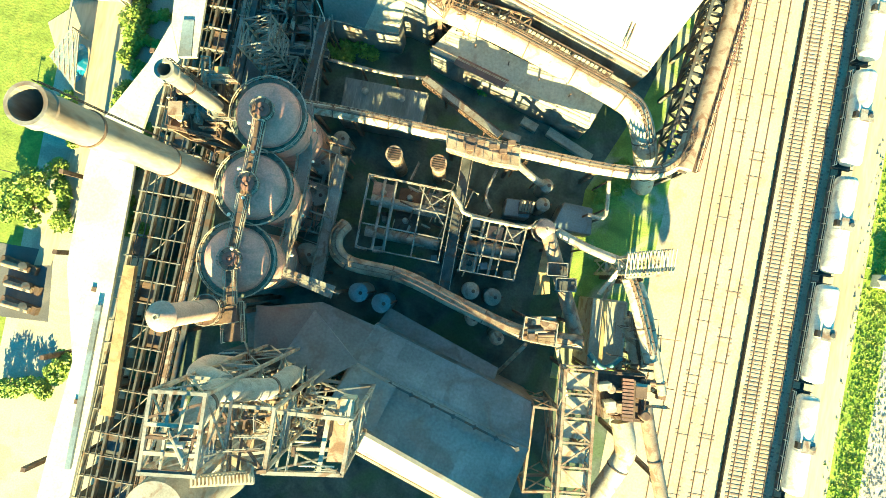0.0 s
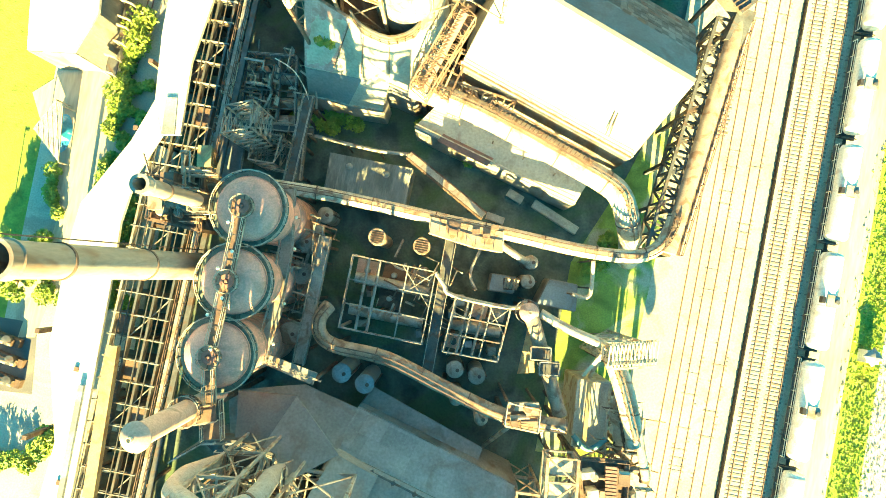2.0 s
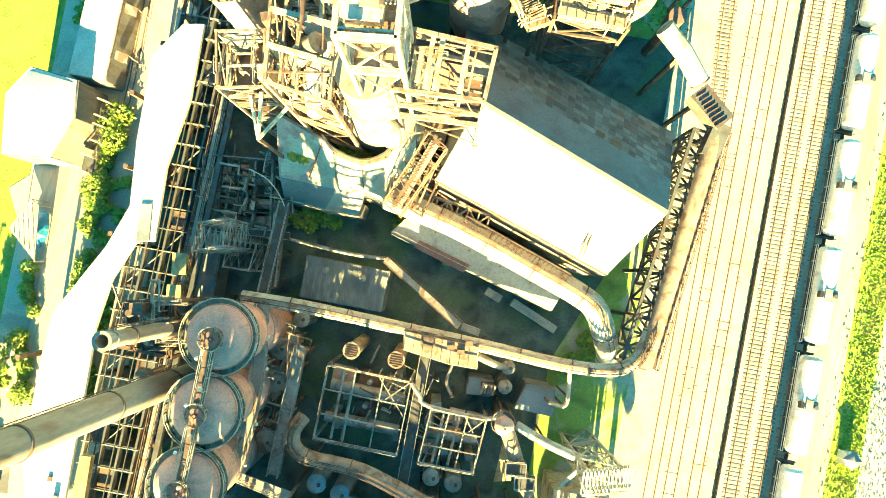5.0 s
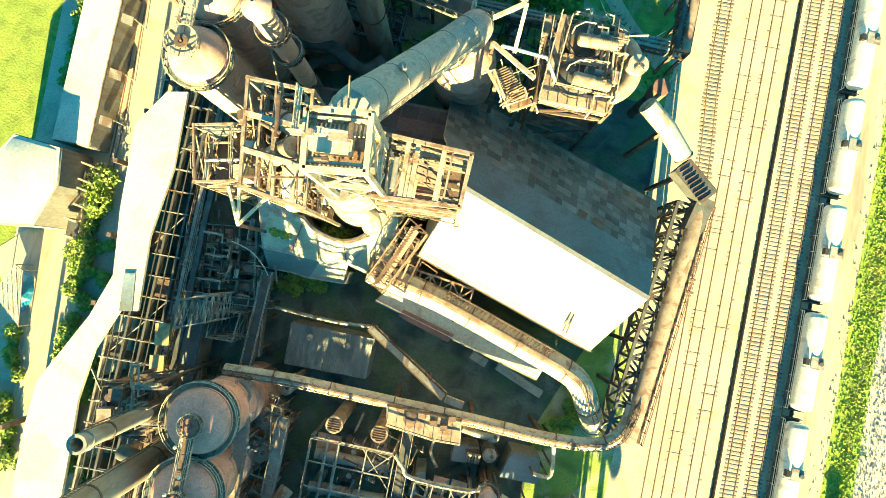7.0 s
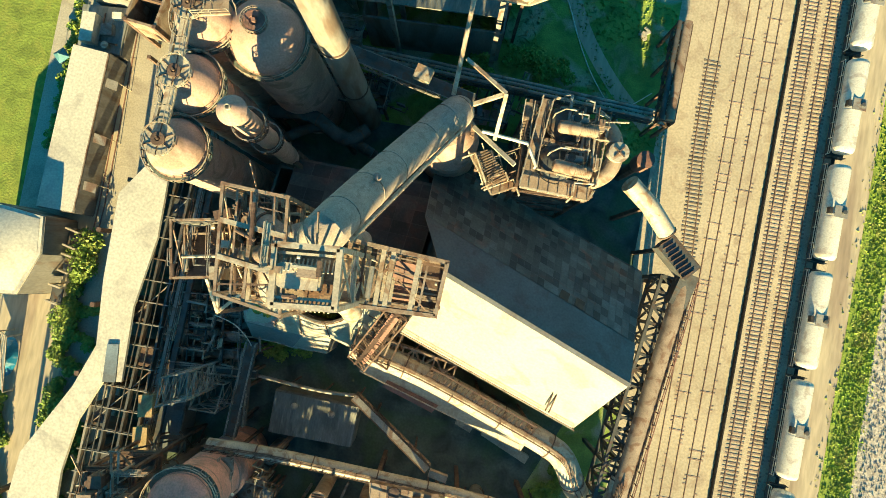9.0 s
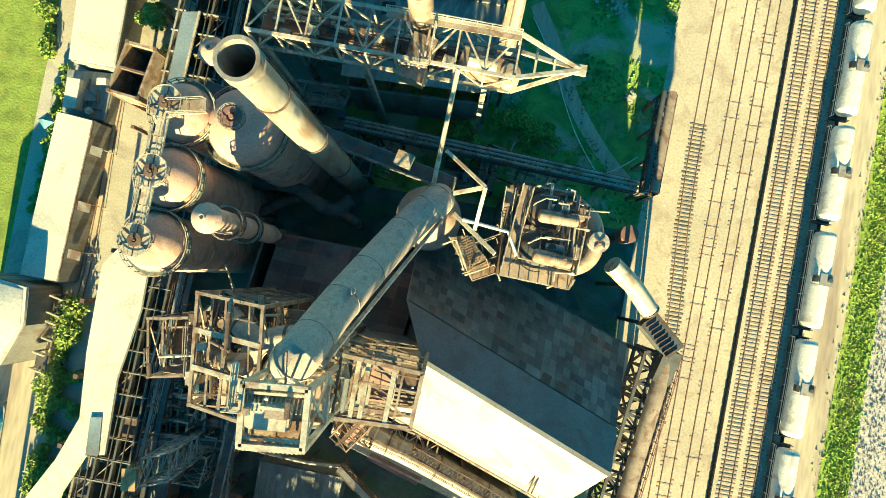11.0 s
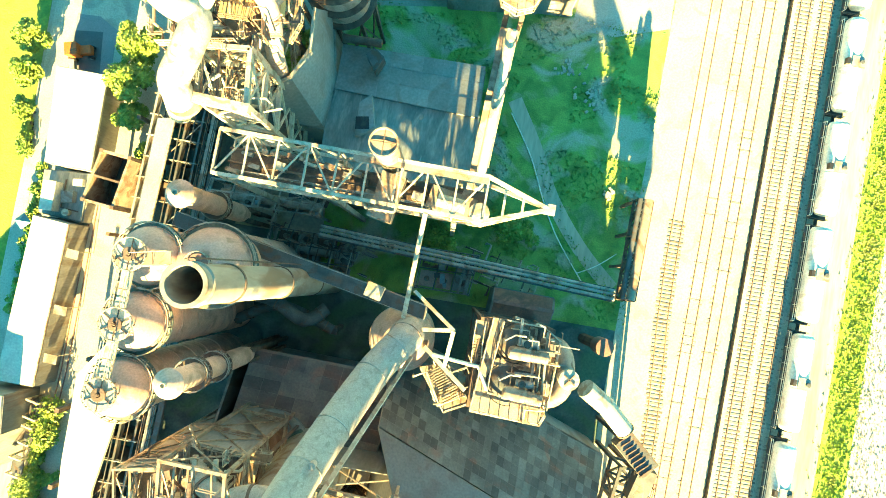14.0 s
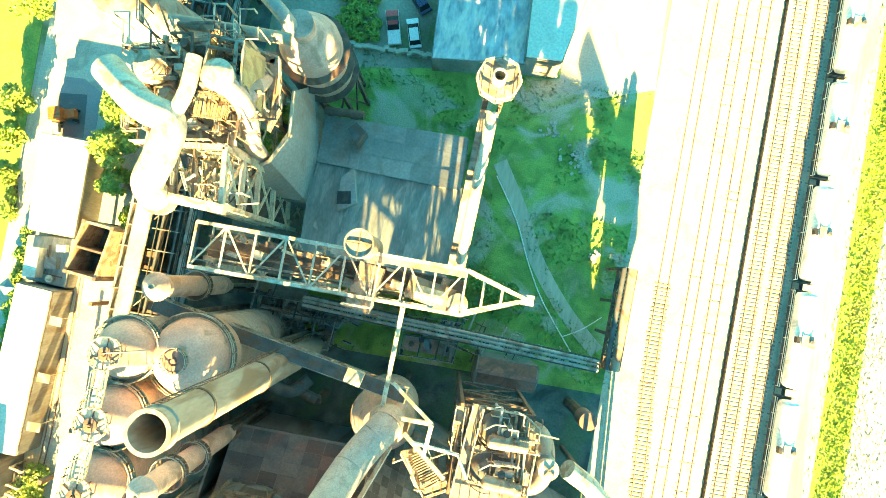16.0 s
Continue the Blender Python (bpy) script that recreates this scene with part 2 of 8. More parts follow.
# ---- building helpers ----
class Mesh:
    """Collects corners and faces of one mesh."""

    def __init__(self):
        self.v, self.f = [], []

    def add(self, vs, fs):
        n = len(self.v)
        self.v += [tuple(v) for v in vs]
        self.f += [tuple(i + n for i in f) for f in fs]
        return self

    def box(self, c, size, rz=0.0):
        sx, sy, sz = (s / 2 for s in size)
        ca, sa = math.cos(radians(rz)), math.sin(radians(rz))
        vs = [(c[0] + x * ca - y * sa, c[1] + x * sa + y * ca, c[2] + z) for z in (-sz, sz) for x, y in ((-sx, -sy), (sx, -sy), (sx, sy), (-sx, sy))]
        return self.add(vs, [(3, 2, 1, 0), (4, 5, 6, 7), (0, 1, 5, 4), (1, 2, 6, 5), (2, 3, 7, 6), (3, 0, 4, 7)])

    def beam(self, a, b, w=0.3, h=None):
        a, b = Vector(a), Vector(b)
        d = (b - a)
        if d.length < 1e-4:
            return self
        d.normalize()
        side = d.cross(Vector((0, 0, 1)))
        side = Vector((1, 0, 0)) if side.length < 1e-3 else side.normalized()
        up = side.cross(d) * ((h or w) / 2)
        side = side * (w / 2)
        vs = [p + s * side + u * up for p in (a, b) for s, u in ((-1, -1), (1, -1), (1, 1), (-1, 1))]
        return self.add(vs, [(0, 1, 2, 3), (7, 6, 5, 4), (0, 4, 5, 1), (1, 5, 6, 2), (2, 6, 7, 3), (3, 7, 4, 0)])

    def pipe(self, pts, r, n=14, caps=True):
        pts = [Vector(p) for p in pts]
        rs = r if isinstance(r, (list, tuple)) else [r] * len(pts)
        ref, rings = None, []
        for i, p in enumerate(pts):
            d = (pts[min(i + 1, len(pts) - 1)] - pts[max(i - 1, 0)]).normalized()
            if ref is None:
                ref = d.cross(Vector((0, 0, 1)))
                ref = Vector((1, 0, 0)) if ref.length < 1e-3 else ref
            s = (ref - d * ref.dot(d)).normalized()
            u = s.cross(d)
            ref = s
            rings.append([p + rs[i] * (math.cos(2 * math.pi * k / n) * s + math.sin(2 * math.pi * k / n) * u) for k in range(n)])
        vs = [v for ring in rings for v in ring]
        fs = [(i * n + k, (i + 1) * n + k, (i + 1) * n + (k + 1) % n, i * n + (k + 1) % n) for i in range(len(pts) - 1) for k in range(n)]
        if caps:
            fs += [tuple(range(n)), tuple(range(len(vs) - 1, len(vs) - n - 1, -1))]
        return self.add(vs, fs)

    def rod(self, a, b, r0, r1=None, n=12):
        return self.pipe([a, b], [r0, r0 if r1 is None else r1], n)

    def lathe(self, c, profile, n=28):
        """profile: (radius, height) pairs from bottom to top, turned round the upright through c."""
        vs = [(c[0] + r * math.cos(2 * math.pi * k / n), c[1] + r * math.sin(2 * math.pi * k / n), z) for r, z in profile for k in range(n)]
        m = len(profile)
        fs = [(i * n + k, i * n + (k + 1) % n, (i + 1) * n + (k + 1) % n, (i + 1) * n + k) for i in range(m - 1) for k in range(n)]
        if profile[-1][0] > 0.01:
            fs.append(tuple((m - 1) * n + k for k in range(n)))
        return self.add(vs, fs)

    def slab(self, poly, thick=0.3):
        """A plate with the polygon poly (anticlockwise from above) as its upper face."""
        n = len(poly)
        area = sum(poly[i][0] * poly[(i + 1) % n][1] - poly[(i + 1) % n][0] * poly[i][1] for i in range(n))
        poly = list(poly) if area > 0 else list(poly)[::-1]
        vs = [tuple(p) for p in poly] + [(p[0], p[1], p[2] - thick) for p in poly]
        fs = [tuple(range(n)), tuple(range(2 * n - 1, n - 1, -1))] + [(i, n + i, n + (i + 1) % n, (i + 1) % n) for i in range(n)]
        return self.add(vs, fs)

    def ribbon(self, pts, w, h):
        """A flat strip of rectangular section along pts."""
        pts = [Vector(p) for p in pts]
        vs = []
        for i, p in enumerate(pts):
            d = pts[min(i + 1, len(pts) - 1)] - pts[max(i - 1, 0)]
            s = Vector((d.y, -d.x, 0))
            s = s.normalized() * (w / 2) if s.length > 1e-3 else Vector((w / 2, 0, 0))
            vs += [p - s, p + s, p + s + Vector((0, 0, h)), p - s + Vector((0, 0, h))]
        n = len(pts)
        fs = [(4 * i + k, 4 * i + 4 + k, 4 * i + 4 + (k + 1) % 4, 4 * i + (k + 1) % 4) for i in range(n - 1) for k in range(4)]
        return self.add(vs, fs + [(3, 2, 1, 0), tuple(4 * n - 4 + k for k in range(4))])

    def railing(self, pts, h=1.1, step=1.8, r=0.045):
        pts = [Vector(p) for p in pts]
        for a, b in zip(pts, pts[1:]):
            k = max(1, round((b - a).length / step))
            for i in range(k + 1):
                p = a.lerp(b, i / k)
                self.beam(p, p + Vector((0, 0, h)), 2 * r)
            for z in (h, h * 0.52):
                self.beam(a + Vector((0, 0, z)), b + Vector((0, 0, z)), 2 * r)
        return self


def curve(pts, steps=6):
    """A smooth line through pts."""
    pts = [Vector(p) for p in pts]
    out = []
    for i in range(len(pts) - 1):
        p0, p1, p2, p3 = pts[max(i - 1, 0)], pts[i], pts[i + 1], pts[min(i + 2, len(pts) - 1)]
        for k in range(steps):
            t = k / steps
            out.append(0.5 * (2 * p1 + (p2 - p0) * t + (2 * p0 - 5 * p1 + 4 * p2 - p3) * t * t + (3 * p1 - p0 - 3 * p2 + p3) * t ** 3))
    return out + [pts[-1]]


BASE = {}


def thing(name, base, label, category, group=""):
    ob = new(name)
    ob.empty_display_size = 0.5
    ob.location = base
    BASE[ob] = Vector(base)
    return tagged(ob, label, category, group)


def mesh_of(name, m, material, shift):
    me = bpy.data.meshes.new(name)
    me.from_pydata([(x - shift[0], y - shift[1], z - shift[2]) for x, y, z in m.v], [], m.f)
    me.materials.append(material)
    me.shade_smooth()
    me.set_sharp_from_angle(angle=radians(35))
    return me


def part(name, m, material, parent=None, label="", kind=""):
    """One mesh object under a thing or a part; its corners are given in the world."""
    shift = BASE.get(parent, Vector((0, 0, 0)))
    ob = new(name, mesh_of(name, m, material, shift))
    if parent is not None:
        ob.parent = parent
        BASE[ob] = shift
    return tagged(ob, label, kind=kind)


def setting(name, m, material, label, category="ground"):
    ob = new(name, mesh_of(name, m, material, (0, 0, 0)))
    BASE[ob] = Vector((0, 0, 0))
    return tagged(ob, label, category, kind="structure")


def up(p, z):
    return (p[0], p[1], z)


def add3(p, q):
    return (p[0] + q[0], p[1] + q[1], p[2] + q[2])


def lerp3(a, b, t):
    return tuple(a[i] + (b[i] - a[i]) * t for i in range(3))


def box_truss(owner, a, b, width, height, bays, chord=0.4, lace=0.22, material=None, deck=None):
    """A box girder of four chords and laced sides from a to b (middle of its top)."""
    a, b = Vector(a), Vector(b)
    d = (b - a).normalized()
    side = d.cross(Vector((0, 0, 1))).normalized() * (width / 2)
    down = Vector((0, 0, -height))
    lines = [(a + s * side + k * down, b + s * side + k * down) for s in (-1, 1) for k in (0, 1)]
    for p, q in lines:
        part("chord", Mesh().beam(p, q, chord), material, owner)
    for i, j in ((0, 1), (2, 3), (0, 2), (1, 3)):
        for k in range(bays):
            p0, p1 = lines[i][0].lerp(lines[i][1], k / bays), lines[i][0].lerp(lines[i][1], (k + 1) / bays)
            q0, q1 = lines[j][0].lerp(lines[j][1], k / bays), lines[j][0].lerp(lines[j][1], (k + 1) / bays)
            part("cross_bar", Mesh().beam(p0, q0, lace * 1.2), material, owner)
            part("diagonal", Mesh().beam(*((p0, q1) if k % 2 else (q0, p1)), lace), material, owner)
        part("cross_bar", Mesh().beam(p1, q1, lace * 1.2), material, owner)


def scaffold(owner, corners, z0, levels, post=0.4, beam=0.35, brace=0.18, material=None, decks=(), deck_material=None, clutter=0):
    """Four posts with beams and cross-bracing between the levels; decks: levels with a floor and a railing."""
    for p in corners:
        part("post", Mesh().beam(up(p, z0), up(p, levels[-1] + 0.2), post), material, owner)
    zs = [z0] + list(levels)
    for i in range(4):
        a, b = corners[i], corners[(i + 1) % 4]
        for z in levels:
            part("beam", Mesh().beam(up(a, z), up(b, z), beam, beam * 1.3), material, owner)
        for z, y in zip(zs, zs[1:]):
            part("brace", Mesh().beam(up(a, z), up(b, y), brace), material, owner)
            part("brace", Mesh().beam(up(b, z), up(a, y), brace), material, owner)
    rng = random.Random(int(abs(corners[0][0] * 37 + corners[0][1] * 11)))
    for z in levels[-3:] if clutter else ():
        for k in range(clutter):
            i = rng.choice((0, 1))
            u, v = rng.random(), rng.random()
            a = lerp3(up(corners[i], z), up(corners[(i + 1) % 4], z), u)
            b = lerp3(up(corners[(i + 3) % 4], z), up(corners[(i + 2) % 4], z), u if rng.random() < 0.7 else v)
            lo, hi = sorted((rng.random(), rng.random()))
            kind = rng.random()
            if kind < 0.45:
                part("secondary_beam", Mesh().beam(lerp3(a, b, 0), lerp3(a, b, 1), rng.uniform(0.12, 0.24)), rng.choice((material, RUSTLIGHT, RUST)), owner)
            elif kind < 0.7:
                part("service_pipe", Mesh().rod(add3(lerp3(a, b, lo), (0, 0, 0.4)), add3(lerp3(a, b, hi), (0, 0, 0.4)), rng.uniform(0.08, 0.28), None, 10), rng.choice((RUST, STEEL, PALE)), owner)
            elif kind < 0.85:
                part("hand_rail", Mesh().railing([lerp3(a, b, lo), lerp3(a, b, hi)], 1.0, 1.3, 0.04), rng.choice((material, STEEL)), owner)
            else:
                part("hanger", Mesh().beam(lerp3(a, b, lo), add3(lerp3(a, b, hi), (0, 0, -rng.uniform(2, 5))), 0.12), rng.choice((material, RUST)), owner)
    for z in decks:
        part("deck", Mesh().slab([up(p, z) for p in corners], 0.12), deck_material or material, owner)
        ring = [up(p, z) for p in corners]
        part("railing", Mesh().railing(ring + ring[:1]), material, owner)


def gable(owner, a, b, c, d, z0, ridge_z, eave_z, wall, roof1, roof2, ridge_at=0.5, over=0.4):
    """A shed on the plan a-b-c-d (a-b and d-c its long sides), ridge between them."""
    r0, r1 = lerp3(a, d, ridge_at), lerp3(b, c, ridge_at)
    r0, r1 = up(r0, ridge_z), up(r1, ridge_z)
    for name, poly in (("wall", (a, b)), ("wall", (c, d))):
        p, q = poly
        part("wall", Mesh().beam(up(p, (z0 + eave_z) / 2), up(q, (z0 + eave_z) / 2), 0.3, eave_z - z0), wall, owner)
    for p, q, r in ((a, d, r0), (b, c, r1)):
        n = (Vector(q) - Vector(p)).cross(Vector((0, 0, 1))).normalized() * 0.15
        vs = [Vector(up(p, z0)), Vector(up(q, z0)), Vector(up(q, eave_z)), Vector(r), Vector(up(p, eave_z))]
        m = Mesh().add([v + n for v in vs] + [v - n for v in vs], [(0, 1, 2, 3, 4), (9, 8, 7, 6, 5)] + [(i, i + 5, (i + 1) % 5 + 5, (i + 1) % 5) for i in range(5)])
        part("gable_wall", m, wall, owner)
    part("roof", Mesh().slab([up(a, eave_z), up(b, eave_z), r1, r0], 0.2), roof1, owner)
    part("roof", Mesh().slab([r0, r1, up(c, eave_z), up(d, eave_z)], 0.2), roof2, owner)
    part("ridge_cap", Mesh().beam(add3(r0, (0, 0, 0.08)), add3(r1, (0, 0, 0.08)), 0.5, 0.12), roof2, owner)


def sheeting(owner, a, b, c, d, nx, ny, material, lift=0.03, gap=0.04, seed=1, name="roof_sheet"):
    """Overlapping roof sheets on the sloping quadrilateral a-b-c-d, each a little out of line."""
    rng = random.Random(seed)
    for i in range(nx):
        for j in range(ny):
            u0, u1 = (i + gap) / nx, (i + 1 - gap) / nx
            v0, v1 = (j + gap) / ny, (j + 1 - gap) / ny
            z = lift + rng.uniform(0, 0.04)
            q = [add3(lerp3(lerp3(a, b, u), lerp3(d, c, u), v), (0, 0, z + rng.uniform(0, 0.02))) for u, v in ((u0, v0), (u1, v0), (u1, v1), (u0, v1))]
            part(name, Mesh().slab(q, 0.03), material, owner)

# ---- ground ----
def sheet(name, pts, z, material, label, thick=0.3, category="ground"):
    return setting(name, Mesh().slab([up(p, z) for p in pts], thick), material, label, category)


def lean(x, y):
    """The tracks run almost along y."""
    return x + 0.0235 * (y - 45)


def strip(x0, x1, y0=-400, y1=600):
    return [(lean(x0, y0), y0, 0), (lean(x1, y0), y0, 0), (lean(x1, y1), y1, 0), (lean(x0, y1), y1, 0)]


sheet("ground", [(-2500, -2500, 0), (2500, -2500, 0), (2500, 2500, 0), (-2500, 2500, 0)], -0.08, EARTH, "dry bare earth and thin grass around the ironworks", 0.5)
sheet("ground_yard", [(-43.6, -90, 0), (27.5, -90, 0), (29.5, 72, 0), (-30, 72, 0), (-30, 150, 0), (-41.5, 150, 0)], -0.03, SOIL, "works yard soil with weeds, the yard's shade in its dark tone", 0.3)
sheet("ground_grass", [(-16, 66, 0), (29.8, 66, 0), (32.5, 116, 0), (-20, 108, 0)], 0.0, WILD, "rough green grass and dust beside the works")
sheet("ground_weeds", [(17.5, -12, 0), (28.6, -12, 0), (30.2, 20, 0), (29.8, 48, 0), (24, 30, 0), (18, 16, 0)], 0.035, WILD, "weedy green strip between the yard and the sidings", 0.1)
sheet("ground_meadow", [(-220, -200, 0), (-62.5, -200, 0), (-62, 40, 0), (-66, 140, 0), (-220, 140, 0)], -0.02, MEADOW, "sunlit mown meadow")
sheet("ground_apron", [(-62.3, -90, 0), (-43.8, -90, 0), (-41.7, 150, 0), (-64, 150, 0)], 0.0, CONCRETE, "pale dusty concrete apron beside the trestle")
sheet("ground_railway", strip(28.5, 45.6), 0.02, BALLAST, "pale dusty ballast of the sidings")
TERRACE = 0.75
sheet("ground_terrace", strip(45.8, 56.4), TERRACE, BALLAST_CLEAN, "track ballast on the raised terrace", 1.0)
sheet("road", strip(56.4, 60.7), TERRACE - 0.06, LANE, "worn pale lane beside the tank train", 0.8, "road")
sheet("ground_verge", strip(60.7, 65.2), TERRACE - 0.03, VERGE, "bright green grass verge along the lane", 0.8)
sheet("ground_gravel", strip(65.2, 260), TERRACE - 0.05, GRAVEL, "coarse grey and white gravel field", 0.8)

# low retaining wall of upright sleepers between the sidings and the main tracks
wall = setting("retaining_wall", Mesh().slab([add3(p, (0, 0, 0.72)) for p in strip(45.62, 45.78, -75, 165)], 0.7), TARRED, "low dark retaining wall of old sleepers", "wall")

plank_me = bpy.data.meshes.new("plank")
_m = Mesh().box((0, 0, 0.4), (0.16, 0.34, 0.82))
plank_me.from_pydata(_m.v, [], _m.f)
plank_me.materials.append(TARRED)
for i in range(290):
    y = -55 + i * 0.68
    ob = new("plank", plank_me)
    ob.location, ob.parent = (lean(45.62 + 0.05 * (i % 2), y), y, 0.0), wall

# tracks
sleeper_me = bpy.data.meshes.new("sleeper")
_m = Mesh().box((0, 0, 0), (2.5, 0.25, 0.16))
sleeper_me.from_pydata(_m.v, [], _m.f)
sleeper_me.materials.append(SLEEPER)
old_sleeper_me = bpy.data.meshes.new("sleeper")
old_sleeper_me.from_pydata(_m.v, [], _m.f)
old_sleeper_me.materials.append(OLDSLEEPER)
RNG = random.Random(4)


def track(x0, z, label, sleepers, y0=-75.0, y1=165.0, bent=None):
    """Two rails on sleepers; sleepers: 'pieces', 'half' (mostly buried)."""
    centre = bent or (lambda y: lean(x0, y))
    t = thing("railway_track", (centre(45), 45, z), label, "railway track", "tracks of the yard")
    steps = 30 if bent else 1
    for s in (-0.75, 0.75):
        line = [(centre(y0 + (y1 - y0) * k / steps) + s, y0 + (y1 - y0) * k / steps, z + 0.02) for k in range(steps + 1)]
        part("rail", Mesh().ribbon(line, 0.1, 0.13), RAIL, t)
    n = int((y1 - y0) / 0.62)
    rest = Mesh()
    for i in range(n):
        y = y0 + i * 0.62
        if sleepers == "pieces":
            if -42 < y < 138:
                ob = new("sleeper", sleeper_me)
                ob.parent = t
                ob.location = Vector((centre(y) + RNG.uniform(-0.06, 0.06), y, z - 0.085)) - BASE[t]
                ob.rotation_euler = (0, 0, RNG.uniform(-0.02, 0.02))
            else:
                rest.box((centre(y), y, z - 0.085), (2.5, 0.25, 0.16))
        elif sleepers == "old":
            if 38 < y < 84:
                ob = new("sleeper", old_sleeper_me)
                ob.parent = t
                ob.location = Vector((centre(y) + RNG.uniform(-0.15, 0.15), y, z - 0.06)) - BASE[t]
                ob.rotation_euler = (0, 0, RNG.uniform(-0.04, 0.04))
        elif RNG.random() < 0.55:
            w = RNG.choice((2.3, 0.5, 0.45, 0.4))
            rest.box((centre(y) + (0 if w > 1 else RNG.choice((-1, 1)) * 0.98), y, z - 0.05), (w, 0.2, 0.12))
    if rest.v:
        part("sleepers", rest, SLEEPER, t, kind="stuff")
    return t


track(39.3, 0.04, "rusty siding track half buried in pale ballast", "half")
track(42.75, 0.04, "rusty siding track half buried in pale ballast", "half")
track(47.65, TERRACE + 0.05, "main track with close wooden sleepers in clean ballast", "pieces")
track(50.9, TERRACE + 0.05, "main track with close wooden sleepers in clean ballast", "pieces")
track(53.85, TERRACE + 0.05, "track under the white tank wagons", "half")
track(36.2, 0.04, "old siding track with dark sleepers joining a switch", "old", -75, 165, lambda y: lean(36.2, y) - 0.9 * math.tanh((y - 62) / 10) - 0.6)


# ---- tank train ----
def tank_wagon():
    w = thing("tank_wagon", (0, 0, 0), "white railway tank wagon with a grey manway platform on top", "tank wagon", "train of tank wagons")
    L = 14.6
    part("underframe", Mesh().box((0, 0, 1.05), (2.4, L, 0.35)), BLACK, w)
    for s in (-1, 1):
        y0, y1 = (0.8, L / 2 - 0.35) if s > 0 else (-0.8, -L / 2 + 0.35)
        prof = [(y0, 1.45), (y0 + s * 0.1, 1.45), (y1 - s * 0.8, 1.45), (y1 - s * 0.6, 1.44), (y1 - s * 0.22, 1.27), (y1 - s * 0.05, 0.8), (y1, 0.3)]
        m = Mesh().pipe([(0, y, 2.85) for y, r in prof], [r for y, r in prof], 28)
        part("tank_shell", m, WHITE, w)
    part("middle_band", Mesh().rod((0, -0.8, 2.85), (0, 0.8, 2.85), 1.43, None, 28), WHITE, w)
    part("manway", Mesh().lathe((0.75, 0, 0), [(0.36, 4.2), (0.36, 4.5), (0.3, 4.58), (0.02, 4.6)], 16), DARK, w, "dark round manway cover")
    part("top_platform", Mesh().box((0.35, 0, 4.32), (1.9, 1.7, 0.08)), STEEL, w, "grey top platform")
    part("side_ladder", Mesh().box((-1.05, 0, 4.0), (0.5, 0.9, 0.7)), BLACK, w, "black side ladder head")
    part("railing", Mesh().railing([(-1.52, -L / 2 + 0.3, 1.4), (-1.52, L / 2 - 0.3, 1.4)], 1.0, 2.4, 0.035), WHITE, w, "white side handrail")
    part("walkway", Mesh().box((-1.35, 0, 1.32), (0.5, L - 0.4, 0.08)), DARK, w)
    for s in (-1, 1):
        bogie = part("bogie", Mesh().box((0, s * 5.2, 0.62), (2.3, 2.2, 0.4)), BLACK, w)
        for y in (-0.85, 0.85):
            part("wheelset", Mesh().rod((-0.85, s * 5.2 + y, 0.46), (0.85, s * 5.2 + y, 0.46), 0.44, None, 14), RUST, bogie)
        part("coupler", Mesh().box((0, s * (L / 2 + 0.35), 0.95), (0.35, 0.8, 0.3)), BLACK, w)
        part("end_ladder", Mesh().railing([(-1.2, s * (L / 2 - 0.1), 0.9), (1.2, s * (L / 2 - 0.1), 0.9)], 0.9, 0.8, 0.04), DARK, w)
    return w


PERIOD, FIRST = 15.55, -61.0
wagon = tank_wagon()
for i in range(14):
    y = FIRST + PERIOD * i
    m = pose(lean(53.85, y), y, TERRACE + 0.18, 0, 0, -1.35)
    if i:
        copy_thing(wagon, m)
    else:
        wagon.matrix_basis = m


# ---- ore trestle and galleries on its side of the works ----
TZ = 7.0
trestle = thing("ore_trestle", (-38.5, 40, 0), "long rusty steel ore trestle with open bays", "trestle")
TX = [-42.6, -40.2, -37.8, -35.6]
def tx(x, y):
    return x + 0.018 * (y - 30)
# only the outer, sunlit girder is pale; the dark ones have shade as colour
for x in TX:
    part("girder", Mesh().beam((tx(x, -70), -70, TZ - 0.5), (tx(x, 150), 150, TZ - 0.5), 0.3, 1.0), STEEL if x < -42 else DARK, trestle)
# rails dark as well, for the shade on the trestle
for x in (-41.8, -40.9, -38.4, -36.6):
    part("rail", Mesh().beam((tx(x, -70), -70, TZ + 0.12), (tx(x, 150), 150, TZ + 0.12), 0.1, 0.16), DARK, trestle)
for i in range(74):
    y = -68 + i * 3.0
    part("cross_beam", Mesh().beam((tx(-43.1, y), y, TZ - 0.15), (tx(-35.2, y), y, TZ - 0.15), 0.14, 0.35), STEEL, trestle)
    for k, (xa, xb) in enumerate(zip(TX, TX[1:])):
        if (i * 7 + k * 5) % 4 == 0:
            part("bay_tie", Mesh().beam((tx(xa, y), y, TZ - 0.3), (tx(xb, y + 3), y + 3, TZ - 0.3), 0.12), STEEL, trestle)
        if (i * 5 + k * 3) % 7 == 0:
            part("bay_plate", Mesh().box((tx((xa + xb) / 2, y + 1.5), y + 1.5, TZ - 0.6), (1.9, 2.5, 0.08)), RUST if i % 2 else DARK, trestle)
    # bin walls, put in to keep low sun out of the bays
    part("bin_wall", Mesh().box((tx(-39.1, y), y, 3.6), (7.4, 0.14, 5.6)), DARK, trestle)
    if i % 3 == 0:
        for x in TX:
            part("post", Mesh().beam((tx(x, y), y, 0), (tx(x, y), y, TZ - 1.0), 0.5), RUST, trestle)
conv = thing("conveyor_gallery", (-33.6, 40, 0), "rusty walkway and cable gallery along the ore trestle", "conveyor")
